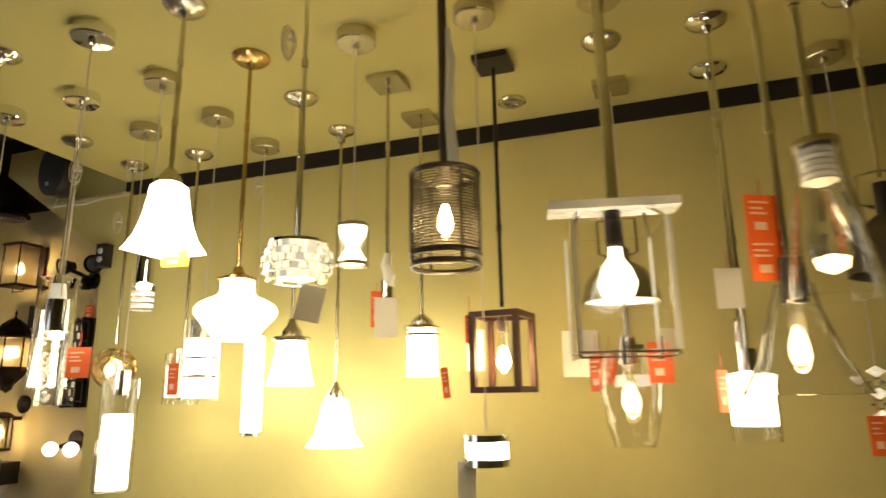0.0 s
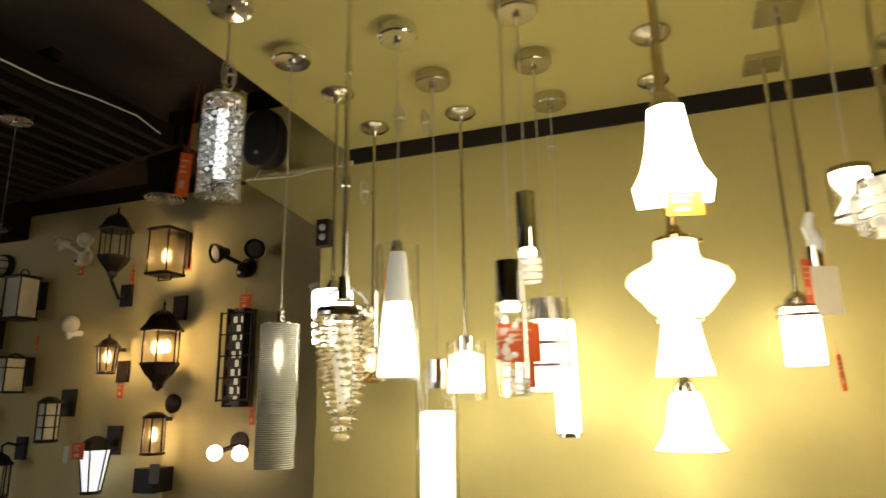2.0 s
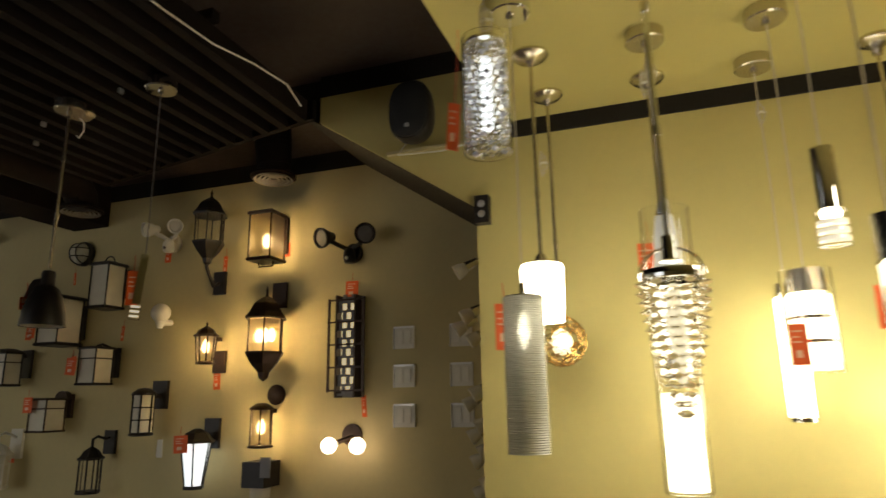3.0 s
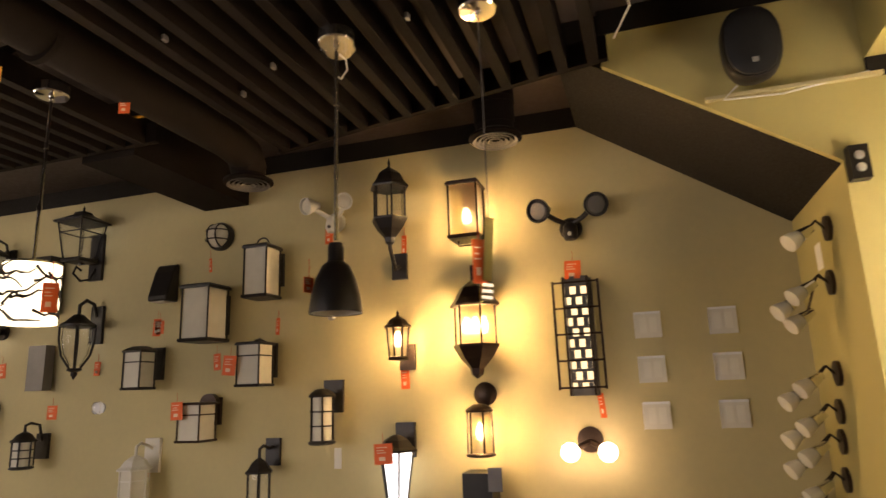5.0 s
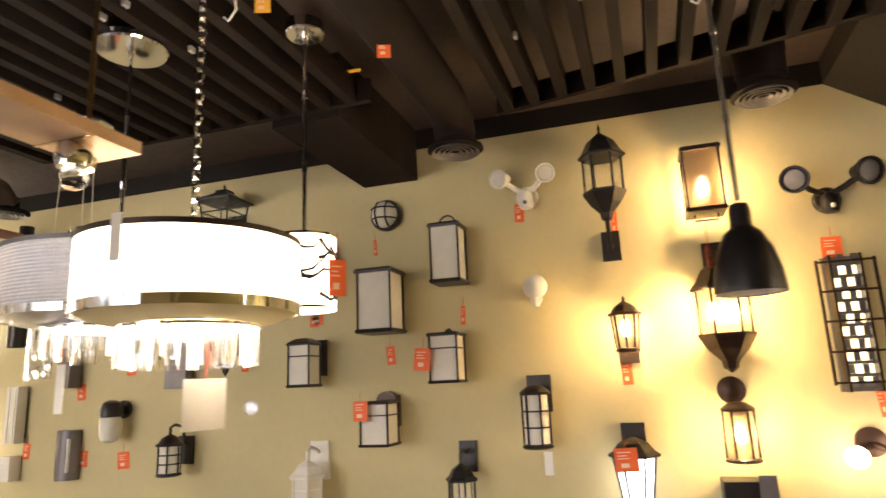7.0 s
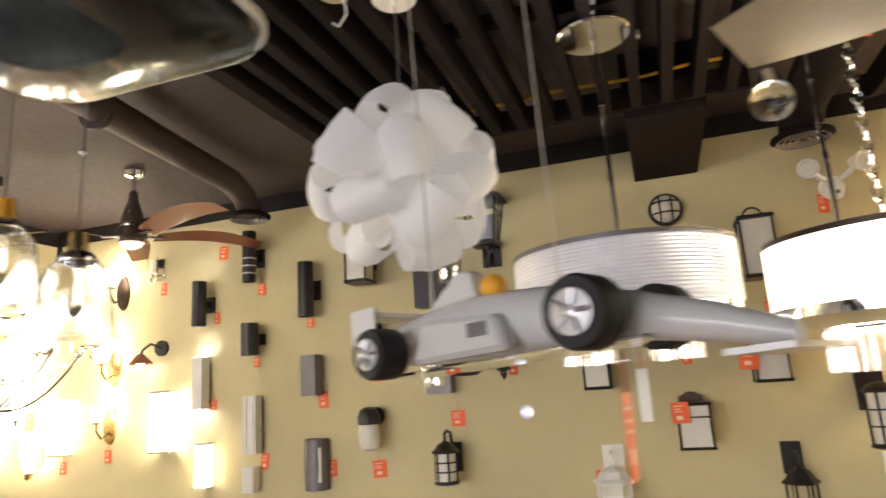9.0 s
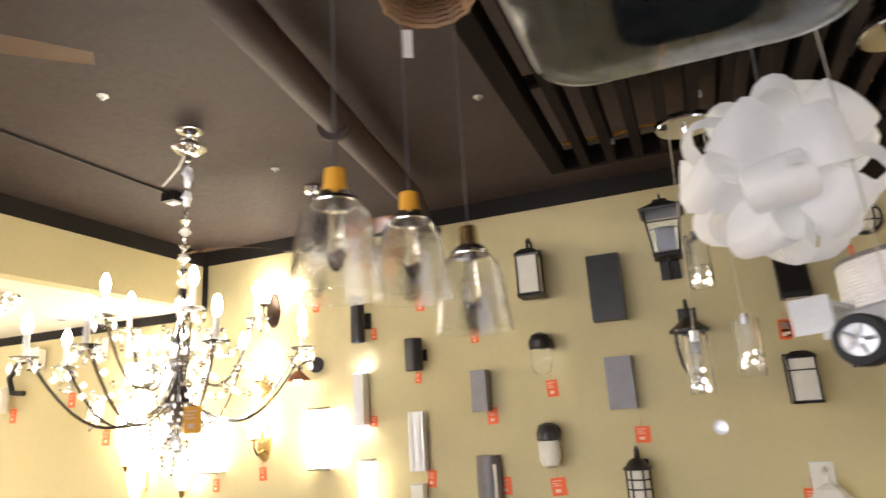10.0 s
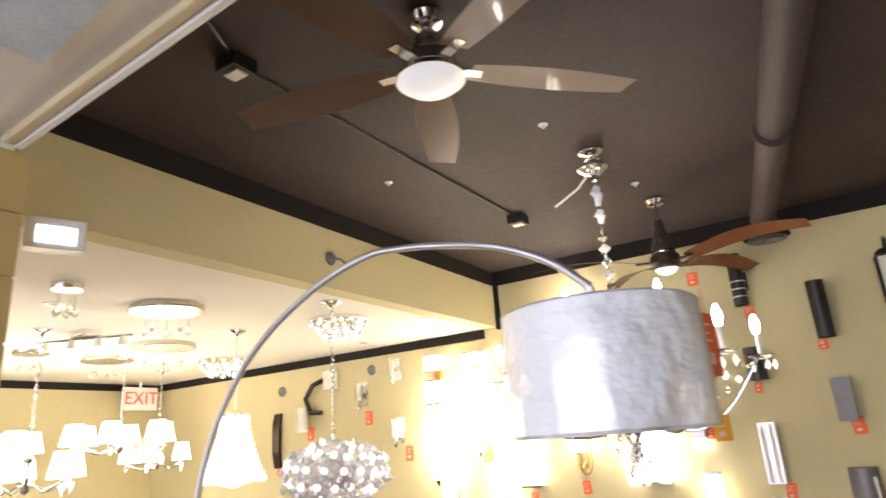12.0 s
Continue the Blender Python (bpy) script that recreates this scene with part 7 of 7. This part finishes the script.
wpart("arc_pole", tube(B(), smooth_path(arcpts), 0.009, 12), M_ALU, A, smooth=True)
spin(A, "base", [(0.001, 0.05), (0.03, 0.05), (0.15, 0.035), (0.16, 0.0), (0.001, 0.0)], M_ALU, -9.86, 0.02, 36)
cx, cy = -8.516, -0.013
spin(A, "shade", [(0.188, 1.982), (0.198, 1.976), (0.2, 1.86), (0.198, 1.742), (0.19, 1.735)], M_WRAPSHADE, cx, cy, 48, t=0.004)
spin(A, "diffuser", [(0.001, 1.748), (0.18, 1.748), (0.18, 1.744), (0.001, 1.743)], M_FROST, cx, cy, 40)
wpart("shade_hub", tube(B(), [(-8.52, -0.03, 2.03), (-8.516, -0.013, 1.93)], 0.012, 10), M_ALU, A)
for k in range(3):
    a = k * 2.094 + 0.5
    wpart("shade_spoke", tube(B(), [(cx, cy, 1.94), (cx + 0.192 * math.cos(a), cy + 0.192 * math.sin(a), 1.972)], 0.003, 5), M_ALU, A)
price_tag(cx + 0.200, cy + 0.03, 1.885, 0.07, 0.12, 75, 0, 0.05)


# wicker shade close to the slats
x, y = -7.36, 0.72
p = hang("wicker_pendant", x, y, 2.80, "small woven wicker shade pendant under the slats", "drum", M_BRONZE, "rod", DARK_CEIL, group=DARKGROUP)
for k in range(9):
    r = 0.055 + 0.0075 * k
    pts = [(x + (r + 0.003 * (-1) ** a) * math.cos(a * math.pi / 14), y + (r + 0.003 * (-1) ** a) * math.sin(a * math.pi / 14), 2.79 - k * 0.011) for a in range(29)]
    wpart("wicker_ring", tube(B(), pts, 0.0058, 6), M_OAK, p)
for k in range(14):
    a = 2 * math.pi * k / 14
    wpart("wicker_rib", tube(B(), [(x + 0.055 * math.cos(a), y + 0.055 * math.sin(a), 2.795), (x + 0.116 * math.cos(a), y + 0.116 * math.sin(a), 2.70)], 0.0035, 5), M_OAK, p)
price_tag(-7.50, 0.90, 2.72, 0.03, 0.09, 30, 0, 0.296, M_CARD, "narrow white card on a long thread from the ceiling")

# small glass globe on a cord
x, y, z = -5.82, 0.80, 2.13
p = hang("glass_globe_pendant", x, y, z + 0.05, "small smoky glass globe pendant on a cord", "drum", M_CHROME, "cable", BZ, group=DARKGROUP)
spin(p, "cap", [(0.001, z + 0.055), (0.014, z + 0.052), (0.018, z + 0.028), (0.001, z + 0.027)], M_CHROME, x, y)
wpart("globe", ball(B(), x, y, z, 0.034, 18, 12), M_SEED, p, smooth=True)
price_tag(-5.47, 1.20, 1.60, 0.10, 0.105, 72, 0, 0.09, M_CARD, "white info card hung below a drum chandelier")

# cables over and along the slats
c = thing("yellow_cable", pose(-6.4, 2.3, 2.93), "yellow cable lying over the ceiling slats", "cable")
wpart("cable_run", tube(B(), [(-7.3 + 0.19 * k, 2.24 + 0.018 * math.sin(k * 2.1), 2.893) for k in range(10)], 0.007, 6), M_TAGY, c)
c = thing("loose_wire", pose(-3.42, 1.6, 2.77), "thin pale wire hanging along the slat ends", "wire")
wpart("wire_run", tube(B(), [(-3.46, 1.1, 2.775), (-3.45, 1.35, 2.765), (-3.43, 1.58, 2.76), (-3.38, 1.75, 2.762), (-3.36, 1.95, 2.768), (-3.42, 2.15, 2.775)], 0.003, 6), M_WHITECABLE, c)

# ---- the lower room beyond the fascia ----
LG = "lights under the white ceiling"
for xx, yy, r in ((-11.31, 0.93, 0.20), (-12.41, 1.68, 0.23), (-13.18, 1.70, 0.2), (-13.1, 1.07, 0.12), (-11.17, 0.29, 0.07)):
    s = thing("flush_canopy", pose(xx, yy, LOW_CEIL), "round polished steel flush canopy with small drops", "ceiling canopy", LG)
    lpart("disc", lathe(B(), [(0.001, 0), (r, 0), (r, -0.028), (r * 0.97, -0.034), (0.001, -0.035)], 36), M_NICKEL, s, smooth=True)
    for k in range(5):
        a = 2 * math.pi * k / 5
        lpart("drop_wire", tube(B(), [(r * 0.6 * math.cos(a), r * 0.6 * math.sin(a), -0.034), (r * 0.6 * math.cos(a), r * 0.6 * math.sin(a), -0.12)], 0.002, 5), M_CABLE, s)
        lpart("crystal_drop", bmesh_octa(T(r * 0.6 * math.cos(a), r * 0.6 * math.sin(a), -0.14), 0.02, 0.03), M_SEED, s)
s = thing("track_bar_light", pose(-12.24, 0.98, LOW_CEIL), "chrome bar ceiling light with small glass spots", "bar light", LG)
lpart("plate", box(B(), -0.09, 0.09, -0.06, 0.06, -0.03, 0), M_CHROME, s, bevel=0.004)
lpart("bar", tube(B(), [(-0.3, -0.15, -0.045), (0.3, 0.15, -0.045)], 0.011, 10), M_CHROME, s)
for k in range(4):
    lpart("spot", lathe(B(), [(0.001, -0.05), (0.02, -0.055), (0.03, -0.11), (0.001, -0.112)], 14, T(-0.24 + k * 0.16, -0.12 + k * 0.08, 0)), M_FROST, s, smooth=True)


def cascade(x, y, z0, z1, r0, r1, label, can):
    """A tapered skirt of beads, lit from inside."""
    p = hang("bead_chandelier", x, y, z1 + 0.05, label, can, M_CHROME, "chain", LOW_CEIL, "chandelier", LG)
    spin(p, "top_band", [(r0 + 0.006, z1 + 0.02), (r0 + 0.006, z1 - 0.01)], M_CHROME, x, y, 30, t=0.01)
    spin(p, "glow_core", [(0.001, z1), (r0 * 0.8, z1 - 0.01), (r0 * 1.0, z1 - (z1 - z0) * 0.5), (r1 * 0.85, z0), (0.001, z0 - 0.05)], M_OPALDIM, x, y, 24)
    n = 12
    for i in range(n):
        s = i / (n - 1)
        r = r0 + (r1 - r0) * s ** 1.6
        c = 26
        for k in range(c):
            a = 2 * math.pi * (k + 0.5 * (i % 2)) / c
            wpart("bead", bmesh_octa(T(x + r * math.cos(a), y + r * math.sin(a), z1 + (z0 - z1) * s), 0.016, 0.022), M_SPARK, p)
    return p


cascade(-11.65, 1.72, 1.60, 2.0, 0.085, 0.20, "tapered bead chandelier, brightly lit", "dome")
x, y, z = -10.62, 1.55, 1.62
p = hang("crystal_ball_chandelier", x, y, z + 0.15, "round silver crystal chandelier on a beaded chain", "dome", M_CHROME, "chain", LOW_CEIL, "chandelier", LG)
spin(p, "core", [(0.001, z + 0.12), (0.10, z + 0.08), (0.18, z), (0.10, z - 0.1), (0.001, z - 0.12)], M_ALU, x, y, 20)
for k in range(280):
    zz = 1 - 2 * (k + 0.5) / 280
    rr = math.sqrt(1 - zz * zz)
    n = Vector((rr * math.cos(gold * k) * 0.30, rr * math.sin(gold * k) * 0.30, zz * 0.17)) * random.uniform(0.85, 1.05)
    wpart("crystal", bmesh_octa(Matrix.Translation(Vector((x, y, z)) + n) @ pose(0, 0, 0, random.uniform(0, 90), random.uniform(0, 90), 0), 0.021, 0.03), M_BEADS if k % 4 else M_SPARK, p)
x, y = -10.95, 2.0
s = thing("crystal_flush_light", pose(x, y, LOW_CEIL), "flush crystal basket ceiling light", "ceiling light", LG)
lpart("plate", lathe(B(), [(0.001, 0), (0.2, 0), (0.2, -0.02), (0.001, -0.021)], 32), M_CHROME, s)
for r in range(4):
    for k in range(24):
        a = 2 * math.pi * (k + r * 0.5) / 24
        rr = 0.19 - r * 0.03
        lpart("crystal", bmesh_octa(T(rr * math.cos(a), rr * math.sin(a), -0.04 - r * 0.03), 0.016, 0.018), M_SPARK if k % 3 == 0 else M_CRYSTAL, s)
x, y = -12.75, 2.5
s = thing("crystal_flush_light", pose(x, y, LOW_CEIL), "flush crystal basket ceiling light with chrome plate", "ceiling light", LG)
lpart("plate", lathe(B(), [(0.001, 0), (0.18, 0), (0.18, -0.02), (0.001, -0.021)], 32), M_CHROME, s)
for r in range(4):
    for k in range(20):
        a = 2 * math.pi * (k + r * 0.5) / 20
        rr = 0.2 - r * 0.03
        lpart("crystal", bmesh_octa(T(rr * math.cos(a), rr * math.sin(a), -0.05 - r * 0.035), 0.018, 0.02), M_SPARK if k % 3 == 0 else M_CRYSTAL, s)


def shade_chandelier(x, y, z, R, n, label, r=0.09):
    p = hang("shaded_chandelier", x, y, z + 0.1, label, "dome", M_CHROME, "chain", LOW_CEIL, "chandelier", LG)
    spin(p, "hub", [(0.001, z + 0.12), (0.03, z + 0.10), (0.05, z), (0.03, z - 0.08), (0.001, z - 0.1)], M_CHROME, x, y, 18)
    for k in range(n):
        a = 2 * math.pi * k / n + 0.3
        gx, gy = x + R * math.cos(a), y + R * math.sin(a)
        arm = wpart("arm", tube(B(), [(x, y, z - 0.03), (x + R * 0.5 * math.cos(a), y + R * 0.5 * math.sin(a), z - 0.09), (gx, gy, z - 0.04), (gx, gy, z)], 0.008, 7), M_CHROME, p)
        spin(arm, "shade", [(r * 0.65, z + 0.13), (r, z - 0.02)], M_SHADEGLASS, gx, gy, 22, t=0.003)
        spin(arm, "drip_drop", [(0.001, z - 0.03), (0.02, z - 0.05), (0.001, z - 0.12)], M_SEED, gx, gy, 10)
    return p


shade_chandelier(-12.95, 1.72, 1.93, 0.33, 6, "many-armed chandelier with white shades, blown bright")
shade_chandelier(-13.4, 0.95, 1.90, 0.30, 6, "white shaded chandelier, blown bright", 0.10)
shade_chandelier(-12.3, 0.75, 1.72, 0.26, 5, "small white shaded chandelier, lit", 0.08)
shade_chandelier(-13.6, 2.5, 1.78, 0.25, 5, "small chandelier with lit glass shades", 0.08)
for xx, yy, zz in ((-13.2, 0.7, 1.68), (-13.5, 2.25, 1.9)):
    price_tag(xx, yy, zz, 0.11, 0.13, 60, 0, 0.06, M_TAGY, "amber price tag under a bright chandelier")
for xx, yy in ((-10.55, 2.5), (-11.5, 2.95), (-12.6, 2.0), (-11.6, 0.45)):
    s = thing("recessed_spot", pose(xx, yy, LOW_CEIL), "small recessed spot in the white ceiling", "recessed light", "recessed spots")
    lpart("trim_ring", shell(B(), [(0.055, 0), (0.05, -0.006), (0.035, -0.004)], 0.006, 24), M_ALU, s)
    lpart("lamp_face", lathe(B(), [(0.001, -0.002), (0.03, -0.002), (0.03, -0.004), (0.001, -0.005)], 16), M_GREYM, s)

# exit sign
E = thing("exit_sign", pose(END_X + 0.25, 2.93, LOW_CEIL, 0, 0, 90), "white exit sign with red letters hung from the ceiling", "exit sign")
lpart("housing", box(B(), -0.19, 0.19, -0.03, 0.03, -0.30, -0.06), M_WHITEP, E, bevel=0.006)
lpart("stem", tube(B(), [(0, 0, -0.06), (0, 0, 0)], 0.014, 10), M_WHITEP, E)
curve = bpy.data.curves.new("exit_text", "FONT")
curve.body, curve.size, curve.extrude, curve.align_x, curve.align_y = "EXIT", 0.19, 0.002, "CENTER", "CENTER"
tmp = bpy.data.objects.new("exit_text", curve)
scene.collection.objects.link(tmp)
bpy.context.view_layer.update()
me = bpy.data.meshes.new_from_object(tmp.evaluated_get(bpy.context.evaluated_depsgraph_get()))
bpy.data.objects.remove(tmp)
me.transform(pose(0, -0.033, -0.18, 90, 0, 0))
me.materials.clear()
me.materials.append(M_EXIT)
txt = new("letters", me)
txt.parent = E
txt["label"] = "red EXIT letters"

# fascia fittings, near bulkhead and column
F = thing("fascia_rosette", pose(FASCIA_X, 1.30, 2.77, 0, 0, 90), "small dark bracket light on the fascia", "bracket light")
lpart("plate", lathe(B(), [(0.001, 0), (0.04, 0), (0.035, 0.012), (0.001, 0.015)], 18, pose(0, 0, 0, 90)), M_GREYM, F)
lpart("arm", tube(B(), [(0, -0.01, 0), (0.03, -0.05, -0.01), (0.06, -0.06, -0.03)], 0.006, 6), M_GREYM, F)


def skew(d0, d1, x0=-10.27, x1=-8.55):
    """The plan of a strip along the bulkhead's slanted front edge, d0 to d1 behind it."""
    y0, y1 = -0.365, -0.475
    return [(x0, y0 - d1), (x1, y1 - d1), (x1, y1 - d0), (x0, y0 - d0)]


structure("bulkhead_near", prism(B(), skew(0.065, 5.5), 2, 2.80, 2.90), M_WHITECEIL, "white lower bulkhead by the shop front", "bulkhead")
structure("bulkhead_edge", prism(B(), skew(0.025, 0.065), 2, 2.78, 2.91), M_EDGE, "pale cream edge strip of the bulkhead", "trim", bevel=0.006)
structure("bulkhead_lip", prism(B(), skew(0.0, 0.025), 2, 2.772, 2.80), M_WHITEP, "white metal lip of the bulkhead", "trim", bevel=0.004)
structure("bulkhead_panel", prism(B(), skew(0.20, 1.2, -9.75, -8.6), 2, 2.788, 2.797), M_MARBLE, "blue-grey glossy panel in the bulkhead", "panel")
col = structure("wall_column", box(B(), -10.60, -10.288, -0.80, -0.337, 0, 2.771), M_BRICK, "yellow painted block column", "column")
for k in range(13):
    for j in range(2):
        z = 0.012 + k * 0.212
        part("block", box(B(), -10.288, -10.272, -0.795 + j * 0.231, -0.57 + j * 0.231, z, z + 0.2), M_BRICK, col, bevel=0.003)
V = thing("display_screen", pose(-10.36, -0.19, 2.52, 0, 0, 70), "small white wall device with a lit screen", "screen device")
lpart("housing", box(B(), -0.09, 0.09, -0.06, 0.0, -0.05, 0.06), M_WHITEP, V, bevel=0.012)
lpart("screen", box(B(), -0.06, 0.06, -0.0645, -0.0605, -0.03, 0.03), M_LEDSOFT, V, "pale blue screen")
lpart("bracket", tube(B(), [(0, -0.01, 0.04), (-0.02, 0.10, 0.10)], 0.015, 8), M_WHITEP, V)
